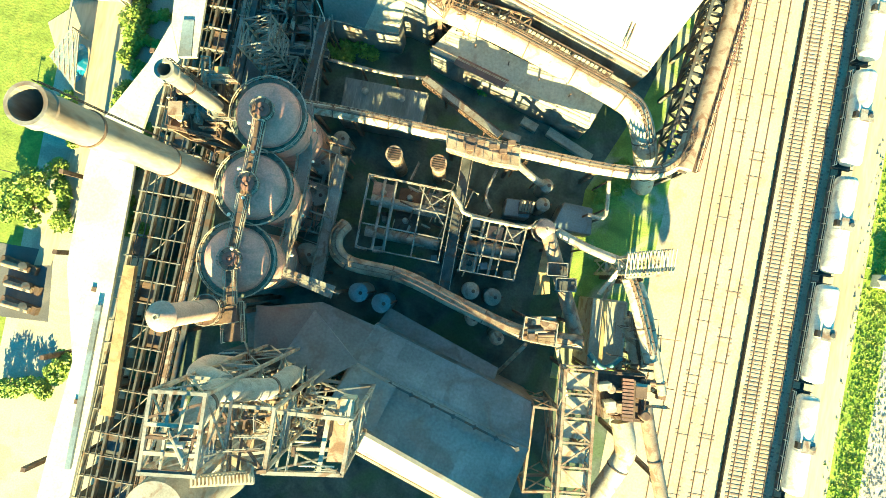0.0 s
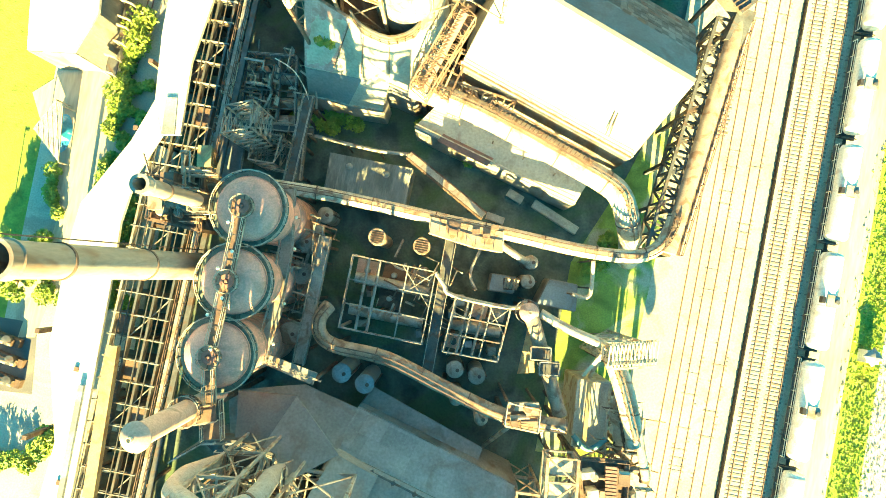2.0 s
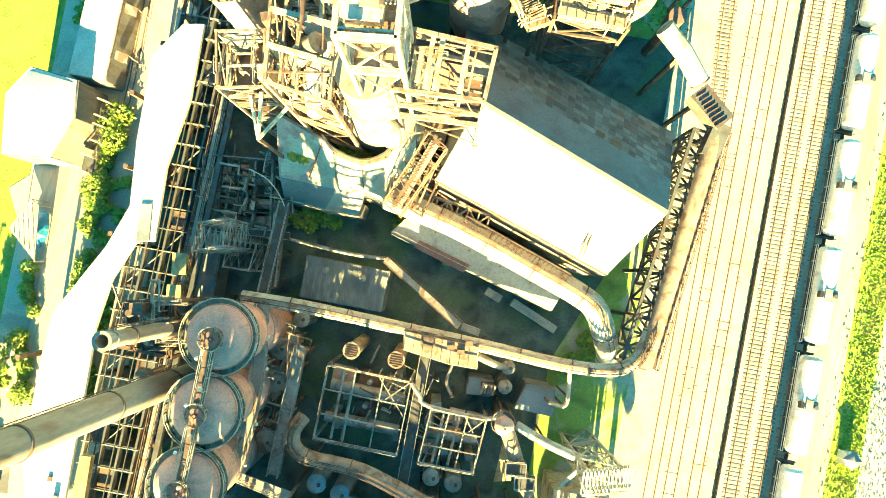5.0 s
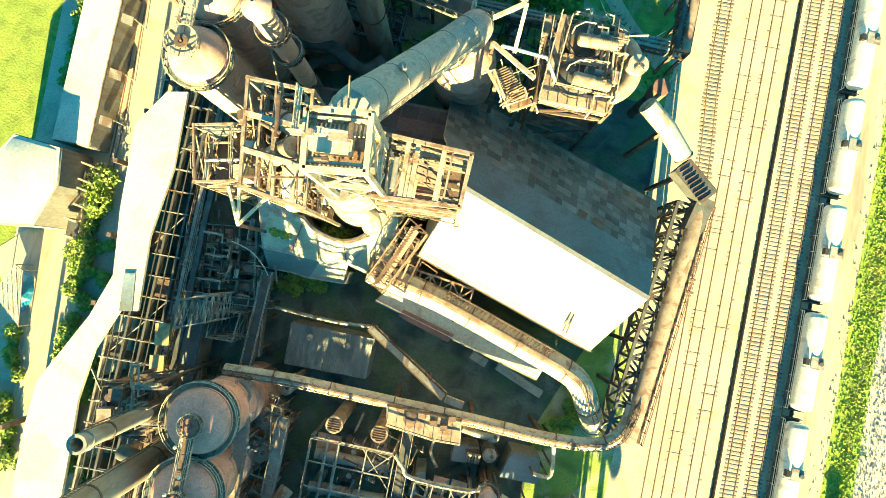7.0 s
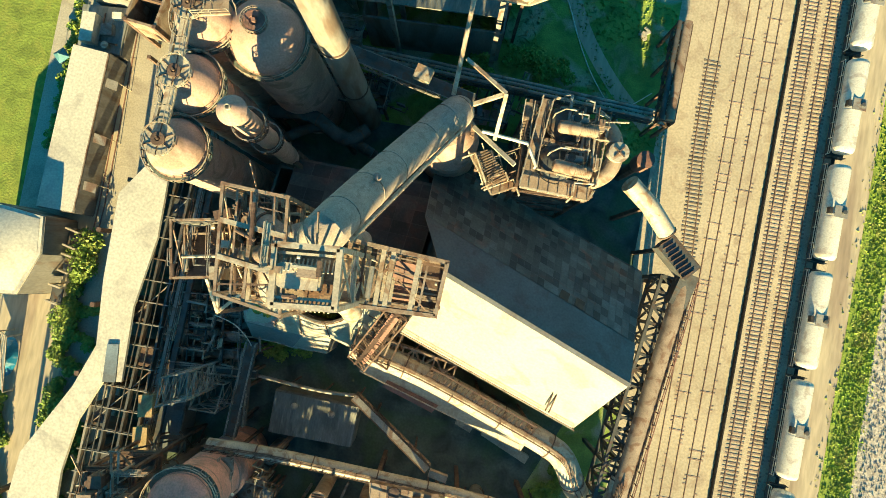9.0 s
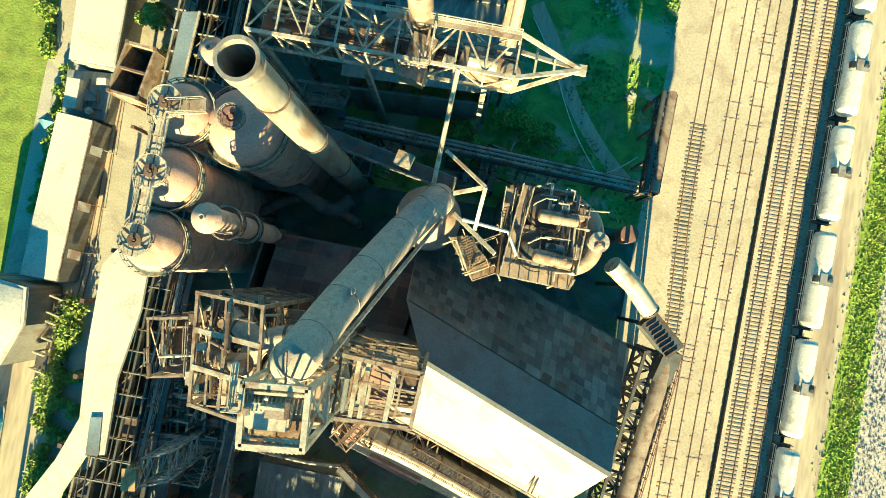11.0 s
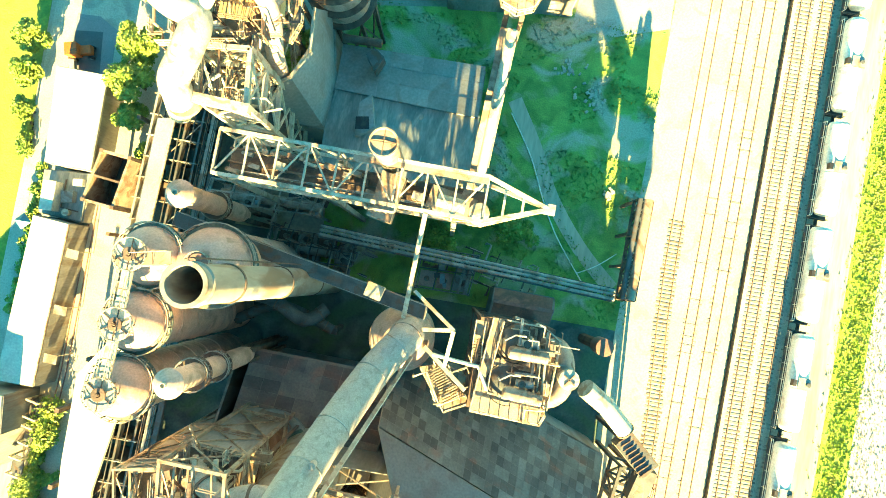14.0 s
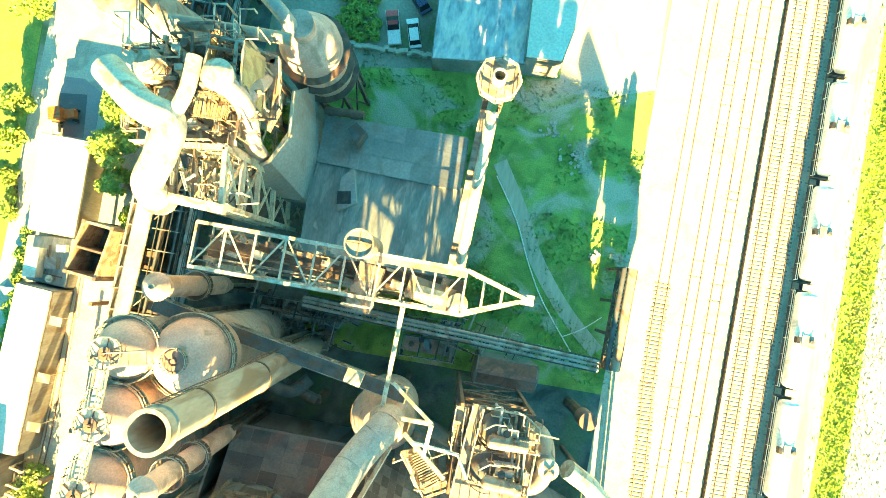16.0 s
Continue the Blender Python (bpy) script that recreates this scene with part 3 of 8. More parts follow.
part("deck", Mesh().beam((tx(-33.9, -70), -70, TZ), (tx(-33.9, 150), 150, TZ), 0.9, 0.3), STEEL, conv)
# dark trough: shade of the gallery put in its colour
part("trough", Mesh().beam((tx(-32.6, -70), -70, TZ + 0.3), (tx(-32.6, 150), 150, TZ + 0.3), 0.7, 0.6), DARK, conv)
for x in (-34.4, -33.4):
    part("railing", Mesh().railing([(tx(x, -60), -60, TZ + 0.1), (tx(x, 140), 140, TZ + 0.1)], 1.1, 1.6, 0.05), RUST, conv)
for i in range(22):
    y = -64 + i * 10
    part("post", Mesh().beam((tx(-33.5, y), y, 0), (tx(-33.5, y), y, TZ - 0.1), 0.45), RUST, conv)

gal = thing("gallery_roof", (-42, 25, 0), "bright white roofed gallery lying over the ore trestle", "gallery")
part("roof", Mesh().slab([(-37.87, 53.53, 8.4), (-40.68, 53.03, 8.4), (-44.04, 47.92, 8.4), (-43.73, 36.23, 8.4), (-42.84, 27.11, 8.4), (-40.92, 22.7, 8.4), (-38.53, 23.13, 8.4), (-38.97, 33.21, 8.4), (-37.65, 42.79, 8.4)], 0.5), ROOFWHITE, gal)
part("roof", Mesh().slab([(-43.04, 27.22, 8.1), (-45.08, 21.31, 8.1), (-50.16, 11.61, 8.1), (-50.62, 5.43, 8.1), (-50.37, -7.71, 8.1), (-47, -20.1, 8.1), (-47.61, -29.27, 8.1), (-48.06, -39.82, 8.1), (-43.8, -39.04, 8.1), (-43.41, -25.5, 8.1), (-43.6, -13.4, 8.1), (-43.98, 4.28, 8.1), (-44.25, 10.02, 8.1), (-43.4, 17.02, 8.1), (-41.15, 22.63, 8.1)], 0.5), ROOFWHITE, gal)
part("skylight", Mesh().slab([(-40.96, 22.71, 8.6), (-39.25, 23.02, 8.6), (-39.82, 28.04, 8.6), (-41.32, 27.78, 8.6)], 0.2), BLUEGREY, gal, "blue grey sheet at the gallery end")
part("roof_edge", Mesh().beam((-44.78, -12.06, 8.4), (-44.53, -33.86, 8.4), 0.7, 0.4), BLUEGREY, gal)
for p in ((-43.16, 50.07, 0), (-45.97, 42.61, 0), (-44.76, 32.5, 0), (-44.96, 23.09, 0), (-53.83, 4.62, 0), (-52.43, -6.24, 0), (-51.2, -20.38, 0), (-50.62, -35.26, 0)):
    part("post", Mesh().beam(up(p, 0), up(p, 8.0), 0.6), RUST, gal)
g2 = thing("gallery_roof", (-44.24, 80.35, 0), "blue grey sheet roofed gallery beside the ore trestle", "gallery")
part("roof", Mesh().slab([(-38.1, 84.65, 8.2), (-40.25, 84.27, 8.2), (-40.52, 66, 8.2), (-38.69, 66.32, 8.2)], 0.6), BLUEGREY, g2)
part("roof_edge", Mesh().beam((-37.84, 84.64, 8.4), (-38.44, 66.36, 8.4), 0.3, 0.3), PALE, g2)
for p in ((-43.14, 84.06, 0), (-44.13, 67.29, 0)):
    part("post", Mesh().beam(up(p, 0), up(p, 7.8), 0.5), RUST, g2)
yc = thing("conveyor_cover", (-45.79, -17.72, 0), "ochre yellow covered conveyor on the ore trestle", "conveyor")
part("cover", Mesh().beam((-41.57, -6.14, 8.6), (-40.7, -26.02, 8.6), 1.5, 0.9), YELLOW, yc)
part("ladder_rack", Mesh().railing([(-40.92, -8.33, 7.4), (-40.21, -26.22, 7.4)], 0.9, 0.7, 0.06), RUST, yc)
for p in ((-46.06, -10.19, 0), (-45.28, -25.16, 0)):
    part("support", Mesh().beam(up(p, 7), up(p, 8.3), 0.6), RUST, yc)


# ---- low white buildings beyond the trestle ----
def flat_house(name, poly, z, roof, label, category="building", edge=0.35, wall=WALL, base=None):
    h = thing(name, up(poly[0], 0), label, category)
    n = len(poly)
    for i in range(n):
        a, b = poly[i], poly[(i + 1) % n]
        part("wall", Mesh().beam(up(a, (z - 0.3) / 2), up(b, (z - 0.3) / 2), 0.3, z - 0.3), wall, h)
    part("roof", Mesh().slab([up(p, z) for p in poly], 0.35), roof, h)
    return h


h = flat_house("stock_house", [(-57.9, 89.8, 5), (-50.5, 89.7, 5), (-50.1, 75.8, 5), (-56.8, 75.9, 5)], 5, ROOFWHITE, "long low store with a white roof beside the trestle")
part("parapet", Mesh().beam((-50.3, 89.6, 5.1), (-49.9, 75.9, 5.1), 0.25, 0.4), CONCRETE, h)
h = flat_house("stock_house", [(-56.8, 68.0, 5), (-51.6, 67.6, 5), (-51.95, 44.3, 5), (-57.2, 44.3, 5)], 5, ROOFWHITE, "long low store with a white roof and small dock canopies")
part("gutter", Mesh().beam((-51.5, 67.5, 4.95), (-51.85, 44.4, 4.95), 0.16, 0.16), RUSTLIGHT, h)
for y in (63.2, 55.0, 48.0):
    cn = part("dock_canopy", Mesh().slab([(-51.6, y + 1.0, 4.3), (-50.1, y + 0.8, 3.7), (-50.1, y - 0.5, 3.7), (-51.6, y - 0.3, 4.3)], 0.1), STEEL, h, "grey dock canopy")
    # canopy flank is shadowed, drawn as a dark face
    part("canopy_side", Mesh().add([(-51.6, y - 0.32, 4.2), (-50.1, y - 0.52, 3.6), (-50.1, y - 0.52, 3.2), (-51.6, y - 0.32, 2.9)], [(0, 1, 2, 3), (3, 2, 1, 0)]), DARK, cn)
    part("canopy_post", Mesh().beam((-50.15, y + 0.7, 0), (-50.15, y + 0.7, 3.65), 0.1), PALE, cn)
yh = flat_house("plant_house", [(-58.4, 74.9, 2.5), (-51.3, 75.4, 2.5), (-51.5, 68.3, 2.5), (-57.9, 68.6, 2.5)], 2.5, CORR, "low grey roofed plant house carrying ventilation units")
part("vent_box", Mesh().box((-56.0, 71.2, 3.3), (1.9, 4.3, 1.7), 2), ROOFWHITE, yh, "white ventilation box")
part("vent_cowl", Mesh().box((-53.6, 71.5, 3.0), (1.7, 1.7, 1.0), 8), STEEL, yh)
part("vent_cowl", Mesh().box((-52.6, 73.8, 2.9), (1.4, 1.0, 0.8), 8), WHITE, yh)
part("vent_pipe", Mesh().lathe((-53.5, 69.2, 0), [(0.45, 2.4), (0.45, 3.2), (0.55, 3.2), (0.55, 3.35), (0.02, 3.45)], 16), PALE, yh)
part("roof_pipe", Mesh().pipe([(-54.6, 74.0, 2.8), (-54.6, 69.8, 2.8), (-52.0, 69.6, 2.8)], 0.12, 8), RUST, yh)
tn = thing("garden_tent", (-60.25, 66.86, 0), "small teal pointed tent canopy beside the path", "tent")
part("canopy", Mesh().lathe((-60.25, 66.86, 0), [(1.25, 2.0), (1.25, 2.1), (0.5, 2.5), (0.02, 2.9)], 4), TEAL, tn)
for k in range(4):
    part("pole", Mesh().rod((-60.25 + 1.1 * math.cos(1.571 * k), 66.86 + 1.1 * math.sin(1.571 * k), 0), (-60.25 + 1.1 * math.cos(1.571 * k), 66.86 + 1.1 * math.sin(1.571 * k), 2.05), 0.04, None, 8), STEEL, tn)
h = flat_house("stock_house", [(-63.4, 39.5, 7.5), (-60.8, 43.7, 7.5), (-54.1, 43.0, 7.5), (-53.5, 37.9, 7.5), (-55.6, 32.0, 7.5), (-62.2, 31.2, 7.5)], 7.5, ROOFWHITE, "tall white roofed store beside the meadow")
part("roof_ridge", Mesh().add([(-62.9, 39.5, 7.55), (-60.7, 43.2, 7.55), (-54.5, 42.6, 7.55), (-53.9, 37.9, 7.55), (-58.3, 40.6, 8.6), (-58.9, 34.5, 8.6), (-55.9, 32.4, 7.55), (-61.9, 31.6, 7.55)], [(0, 7, 5, 4), (0, 4, 1), (1, 4, 2), (2, 4, 5, 3), (3, 5, 6), (6, 5, 7)]), ROOFWHITE, h, "low white hipped roof")
for a, b in (((-53.4, 41.9, 3.4), (-51.6, 41.5, 3.4)), ((-53.3, 38.2, 3.4), (-51.9, 37.9, 3.4)), ((-54.2, 33.6, 3.4), (-52.5, 33.3, 3.4))):
    r = thing("loading_rack", up(a, 0), "open steel loading rack with dark bays", "rack", "racks by the store")
    part("deck", Mesh().slab([add3(a, (0, 0, -1)), add3(b, (0, 0, -1)), add3(b, (0, -2.4, -1)), add3(a, (0, -2.4, -1))], 0.1), DARK, r)
    for o in (0, -2.4):
        part("beam", Mesh().beam(add3(a, (0, o, 0)), add3(b, (0, o, 0)), 0.25), PALE, r)
        for q in (a, b):
            part("post", Mesh().beam((q[0], q[1] + o, 0), (q[0], q[1] + o, q[2]), 0.22), PALE, r)
for x in (-51.55, -50.75):
    kb = thing("dock_rail", (x, 56, 0), "thin red-brown dock rail set in the tan lane", "rail", "rails of the dock")
    part("rail", Mesh().ribbon([(x - 0.25, 34, 0.06), (x + 0.2, 46, 0.06), (x, 60, 0.06), (x - 0.3, 78, 0.06)], 0.14, 0.1), REDROOF, kb)
lane = sheet("lane", [(-55.3, 54.02, 0), (-52.64, 68.64, 0), (-50.36, 69.05, 0), (-51.41, 41.64, 0), (-52.47, 9.93, 0), (-56.99, 9.11, 0), (-56.81, 30.33, 0)], 0.03, LANE, "dusty tan lane beside the trestle", 0.1, "road")
bins = thing("ore_bin", (-51.85, 74.64, 0), "rusty open-topped double ore bin", "bin")
c = [(-46.11, 78.33, 9.7), (-42.12, 77.93, 9.7), (-43.18, 70.9, 9.7), (-47.32, 71.34, 9.7)]
for i in range(4):
    part("wall", Mesh().beam(up(c[i], 7), up(c[(i + 1) % 4], 7), 0.35, 5.4), RUSTLIGHT, bins)
part("partition", Mesh().beam(up(lerp3(c[0], c[3], 0.5), 7), up(lerp3(c[1], c[2], 0.5), 7), 0.3, 5.2), RUST, bins)
part("floor", Mesh().slab([up(p, 4.6) for p in c], 0.3), DARK, bins)
for p in c:
    part("post", Mesh().beam(up(p, 0), up(p, 9.8), 0.5), RUST, bins)

# unseen house added behind the start of the flight: closes the works, shades the yard
eh = thing("engine_house", (-5, -60, 0), "long plain unseen house of grey sheeting, added to shade the yard", "industrial building")
ec = [(-31, -74, 0), (20, -74, 0), (20, -46, 0), (-31, -46, 0)]
gable(eh, ec[3], ec[2], ec[1], ec[0], 0, 21.5, 17.5, WALL, ROOF, ROOF)

# ---- chimneys ----
def chimney(c, z1, r0, r1, label, z0=0.0, bands=3):
    s = thing("chimney", (c[0], c[1], z0), label, "chimney")
    t = 0.16
    prof = [(r0, z0), (r0 * 0.55 + r1 * 0.45, z0 + (z1 - z0) * 0.45), (r1, z1 - 1.6), (r1 + 0.02, z1 - 1.5), (r1 + 0.16, z1 - 1.4), (r1 + 0.16, z1 - 1.25), (r1 + 0.02, z1 - 1.2), (r1 + 0.02, z1 - 0.3), (r1 + 0.14, z1 - 0.28), (r1 + 0.14, z1), (r1 - t, z1), (r1 - t, z1 - 8), (0.02, z1 - 8.2)]
    part("shaft", Mesh().lathe(c, prof, 32), CHIM, s)
    for k in range(bands):
        z = z0 + (z1 - z0) * (0.3 + 0.55 * k / max(1, bands - 1))
        r = r0 + (r1 - r0) * min(1, (z - z0) / (z1 - z0)) + 0.10
        part("band", Mesh().lathe(c, [(r - 0.12, z), (r, z), (r, z + 0.25), (r - 0.12, z + 0.25)], 32), RUST, s)
    a = math.atan2(1, 0.3)
    lad = Mesh()
    for k in range(2):
        off = (r1 + 0.55, -0.22 + 0.44 * k)
        lad.beam((c[0] + off[1], c[1] + r0 + 0.5, z0), (c[0] + off[1], c[1] + r1 + 0.35, z1 - 0.4), 0.07)
    n = int((z1 - z0) / 0.5)
    for i in range(n):
        y = c[1] + r0 + 0.5 + (r1 - r0 - 0.15) * i / n
        lad.beam((c[0] - 0.22, y, z0 + i * 0.5), (c[0] + 0.22, y, z0 + i * 0.5), 0.04)
    part("ladder", lad, RUST, s)
    return s


chimney((-30.29, 6.45, 47.3), 47.3, 1.75, 1.4, "tall weathered steel chimney with a collared rim")
chimney((-13.74, 65.97, 50.5), 50.5, 1.75, 1.42, "tall weathered steel chimney streaked with rust")
s = chimney((-28.97, 14.1, 33.5), 33.5, 0.95, 0.8, "short steel chimney above the stove platforms", 0.0, 2)


# ---- hot blast stoves ----
def stove(c, zt, r, label, ring=True, cap=0.9, walk_r=None, flat=False, plat=None, shallow=None):
    """shallow: height of the springing of a low dome; else the dome is nearly half a ball."""
    s = thing("hot_blast_stove", (c[0], c[1], 0), label, "stove", "hot blast stoves")
    zs = shallow or zt - r * 0.92
    rise = (zt - zs) / r if shallow else 0.86
    prof = [(r, 0), (r, zs), (r + 0.12, zs), (r + 0.12, zs + 0.25), (r, zs + 0.25)]
    prof += [(r * math.cos(a), zs + 0.25 + r * rise * math.sin(a)) for a in (0.1, 0.2, 0.4, 0.6, 0.8, 1.0, 1.2, 1.4)] + [(0.02, zs + 0.25 + r * rise * 1.01)]
    part("shell", Mesh().lathe(c, prof, 40), DOMEPINK if shallow else DOME, s)
    for k in range(1, 7):
        z = zs * k / 7
        part("seam_band", Mesh().lathe(c, [(r - 0.02, z), (r + 0.05, z), (r + 0.05, z + 0.15), (r - 0.02, z + 0.15)], 40), DOME, s)
    zc = zs + r * (rise + 0.09)
    zp = plat or zc + 0.2
    ro = 1.62 if flat else 1.3
    part("top_valve", Mesh().lathe(c, [(cap, zc - 0.5), (cap, zp + 0.15), (cap + 0.2, zp + 0.15), (cap + 0.2, zp + 0.35), (cap * 0.55, zp + 0.37), (cap * 0.5, zp + 0.2), (cap * 0.3, zp + 0.2), (cap * 0.25, zp + 0.6), (0.02, zp + 0.6)], 24), RUST if flat else REDROOF, s, "round valve")
    if ring:
        n = 20
        pts = [(c[0] + ro * math.cos(2 * math.pi * k / n), c[1] + ro * math.sin(2 * math.pi * k / n), zp + 0.05) for k in range(n + 1)]
        part("top_platform", Mesh().lathe(c, [(cap - 0.1, zp - 0.1), (ro, zp - 0.1), (ro, zp + 0.02), (cap - 0.1, zp + 0.02)], 28), PALE if flat else RUSTLIGHT, s)
        part("railing", Mesh().railing(pts, 0.35 if flat else 0.7, 1.6, 0.025), PALE, s)
        for k in range(6):
            a = k * 1.0472
            part("platform_leg", Mesh().beam((c[0] + 1.1 * math.cos(a), c[1] + 1.1 * math.sin(a), zc - 0.9), (c[0] + 1.1 * math.cos(a), c[1] + 1.1 * math.sin(a), zp - 0.1), 0.1), RUST, s)
            part("spoke", Mesh().beam((c[0] + cap * math.cos(a + 0.5), c[1] + cap * math.sin(a + 0.5), zp + 0.06), (c[0] + ro * math.cos(a + 0.5), c[1] + ro * math.sin(a + 0.5), zp + 0.06), 0.08), RUST, s)
    if walk_r:
        n = 26
        pts = [(c[0] + walk_r * math.cos(2 * math.pi * k / n), c[1] + walk_r * math.sin(2 * math.pi * k / n), zs - 0.3) for k in range(n + 1)]
        part("ring_walkway", Mesh().lathe(c, [(r - 0.05, zs - 0.5), (walk_r, zs - 0.5), (walk_r, zs - 0.35), (r - 0.05, zs - 0.35)], 40), GRATING, s)
        part("railing", Mesh().railing(pts, 1.05, 1.0, 0.045), PALE, s)
    return s, zc


G1 = [(-23.02, 14.3, 23.8), (-23.1, 5.95, 23.8), (-23.4, -2.4, 23.8)]
for c in G1:
    stove(c, 22.4, 3.6, "domed hot blast stove of pink dusty steel with a ring walkway", True, 0.6, 4.35, False, 23.0, 20.7)
G2 = [(-27.55, 66.35, 31.5), (-27.58, 59.52, 31.5), (-27.77, 52.73, 31.5)]
for c in G2:
    stove(c, 30.6, 2.95, "domed hot blast stove of sunlit dusty steel", True, 0.48, 3.5, True, 31.8)
stove((-21.7, 66.38, 30), 29.5, 4.0, "wide domed stove beside the chimney", True, 0.9, 4.6)


def catwalk(pts, width, label, material=RUST, rail=PALE, name="catwalk"):
    w = thing(name, up(pts[0], 0), label, "catwalk")
    for a, b in zip(pts, pts[1:]):
        d = (Vector(b) - Vector(a))
        side = Vector((d.y, -d.x, 0)).normalized() * (width / 2)
        n = max(1, int(d.length / 1.5))
        for k in range(n):
            part("deck_plate", Mesh().beam(lerp3(a, b, (k + 0.02) / n), lerp3(a, b, (k + 0.98) / n), width, 0.12), material, w)
        for s in (-1, 1):
            part("edge_beam", Mesh().beam(Vector(a) + s * side - Vector((0, 0, 0.15)), Vector(b) + s * side - Vector((0, 0, 0.15)), 0.12, 0.24), rail, w)
        for s in (-1, 1):
            part("railing", Mesh().railing([Vector(a) + s * side, Vector(b) + s * side], 1.0, 1.6, 0.03), rail, w)
    p = lerp3(pts[0], pts[-1], 0.5)
    return w


def gap_walks(tops, z, trim, width, label, material):
    for a, b in zip(tops, tops[1:]):
        a, b = Vector(up(a, z)), Vector(up(b, z))
        d = (b - a).normalized() * trim
        catwalk([a + d, b - d], width, label, material)


gap_walks(G1, 23.0, 1.25, 1.0, "rusty catwalk linking two stove tops", RUST)
catwalk([Vector(up(G1[2], 23.0)) + (Vector((-22.32, -7.21, 23.0)) - Vector(up(G1[2], 23.0))).normalized() * 1.25, (-22.32, -7.21, 23.0)], 1.0, "rusty catwalk leading off the last stove top")
catwalk([(-22.59, -7.06, 22), (-21.57, -11.27, 22)], 2.2, "rusty platform with railings beside the stoves")
catwalk([(-23.75, -8.77, 23), (-21.52, -8.06, 23)], 1.8, "rusty platform leading to the dust vessel")
gap_walks(G2, 31.8, 1.6, 0.95, "pale plated catwalk linking two sunlit stove tops", PALE)
catwalk([(-27.05, 65.88, 31.8), (-23.58, 66.66, 31.8)], 1.3, "pale catwalk between two stove tops", RUSTLIGHT)


# ---- capped vessels of the gas cleaning ----
def capped_vessel(c, z1, r, z0, label, rings=1):
    v = thing("gas_vessel", (c[0], c[1], z0 if z0 < 1 else 0), label, "vessel")
    part("shell", Mesh().lathe(c, [(r * 0.8, z0), (r, z0 + 2), (r, z1 - 1.2), (r * 1.25, z1 - 1.1), (r * 1.25, z1 - 0.9), (r * 0.62, z1 - 0.25), (r * 0.28, z1 - 0.1), (0.02, z1 - 0.08)], 32), DOME, v)
    part("vent", Mesh().lathe(c, [(r * 0.24, z1 - 0.3), (r * 0.24, z1 + 0.25), (r * 0.17, z1 + 0.25), (r * 0.17, z1), (0.02, z1)], 18), PALE, v)
    for k in range(rings):
        z = z0 + (z1 - z0) * (0.45 + 0.25 * k)
        part("ring_walkway", Mesh().lathe(c, [(r, z), (r + 0.6, z), (r + 0.6, z + 0.12), (r, z + 0.12)], 32), RUST, v)
        n = 18
        part("railing", Mesh().railing([(c[0] + (r + 0.55) * math.cos(6.2832 * i / n), c[1] + (r + 0.55) * math.sin(6.2832 * i / n), z + 0.1) for i in range(n + 1)], 1.0, 1.2, 0.04), STEEL, v)
    if z0 > 1:
        for a in range(4):
            x, y = c[0] + r * 0.8 * math.cos(a * 1.57 + 0.8), c[1] + r * 0.8 * math.sin(a * 1.57 + 0.8)
            part("leg", Mesh().beam((x, y, 0), (x, y, z0 + 1), 0.5), RUST, v)
    return v


capped_vessel((-24.2, -8.05, 35.5), 35.5, 1.12, 15.0, "tall vessel with a flat conical cap and vent")
capped_vessel((-19.8, 55.86, 36.7), 36.7, 1.12, 15.0, "tall sunlit vessel with a flat conical cap and vent", 2)
capped_vessel((-25.67, 73.13, 29.3), 29.3, 1.2, 9.0, "vessel with a pale conical cap and vent")
capped_vessel((11.49, 8.06, 12.4), 12.4, 1.0, 6.0, "vessel with a pale rusty cap in the yard")

# dust catcher and its great downcomer
dc = thing("dust_catcher", (-2.08, 61.1, 0), "large domed dust catcher of weathered steel", "dust catcher")
c = (-1.24, 61.23, 19)
part("shell", Mesh().lathe(c, [(1.0, 3.5), (3.9, 8), (3.9, 16.2), (4.0, 16.2), (4.0, 16.5), (3.9, 16.5), (3.6, 17.8), (2.9, 19.2), (1.9, 20.6), (0.02, 21)], 40), DOME, dc)
for a in range(6):
    x, y = c[0] + 3.4 * math.cos(a * 1.0472), c[1] + 3.4 * math.sin(a * 1.0472)
    part("leg", Mesh().beam((x, y, 0), (x, y, 8.5), 0.6), RUST, dc)
DCL = curve([(-9.04, 45.64, 40), (-7.94, 46.57, 42.5), (-6.47, 50.78, 36.5), (-3.05, 58.25, 27.5), (-0.27, 62.43, 24.5), (-0.7, 62.23, 21.5), (-1.07, 61.53, 18)], 5)
part("downcomer", Mesh().pipe(DCL, 1.75, 28), DUCT, dc, "huge sloping gas downcomer pipe lit along one side")
A, B = Vector((-7.87, 46.85, 42.2)), Vector((-1.2, 61.29, 25.2))
dcd = (B - A).normalized()
for k in (4, 7, 10, 12, 15, 18, 20):
    d = (DCL[k + 1] - DCL[k - 1]).normalized()
    part("flange_ring", Mesh().pipe([DCL[k] - d * 0.05, DCL[k] + d * 0.05], 1.8, 28), STEEL, dc)
side = Vector((dcd.y, -dcd.x, 0)).normalized() * 1.95
part("stair_walk", Mesh().beam(A + side, B + side, 0.4, 0.1), RUSTLIGHT, dc)
part("railing", Mesh().railing([A + side * 1.1, B + side * 1.1], 1.0, 1.8, 0.04), PALE, dc)
part("inspection_hatch", Mesh().lathe(A.lerp(B, 0.35) + Vector((0, 0, 1.5)), [(0.32, (A.lerp(B, 0.35)).z + 1.4), (0.32, (A.lerp(B, 0.35)).z + 2.2), (0.02, A.lerp(B, 0.35).z + 2.25)], 16), DOME, dc)

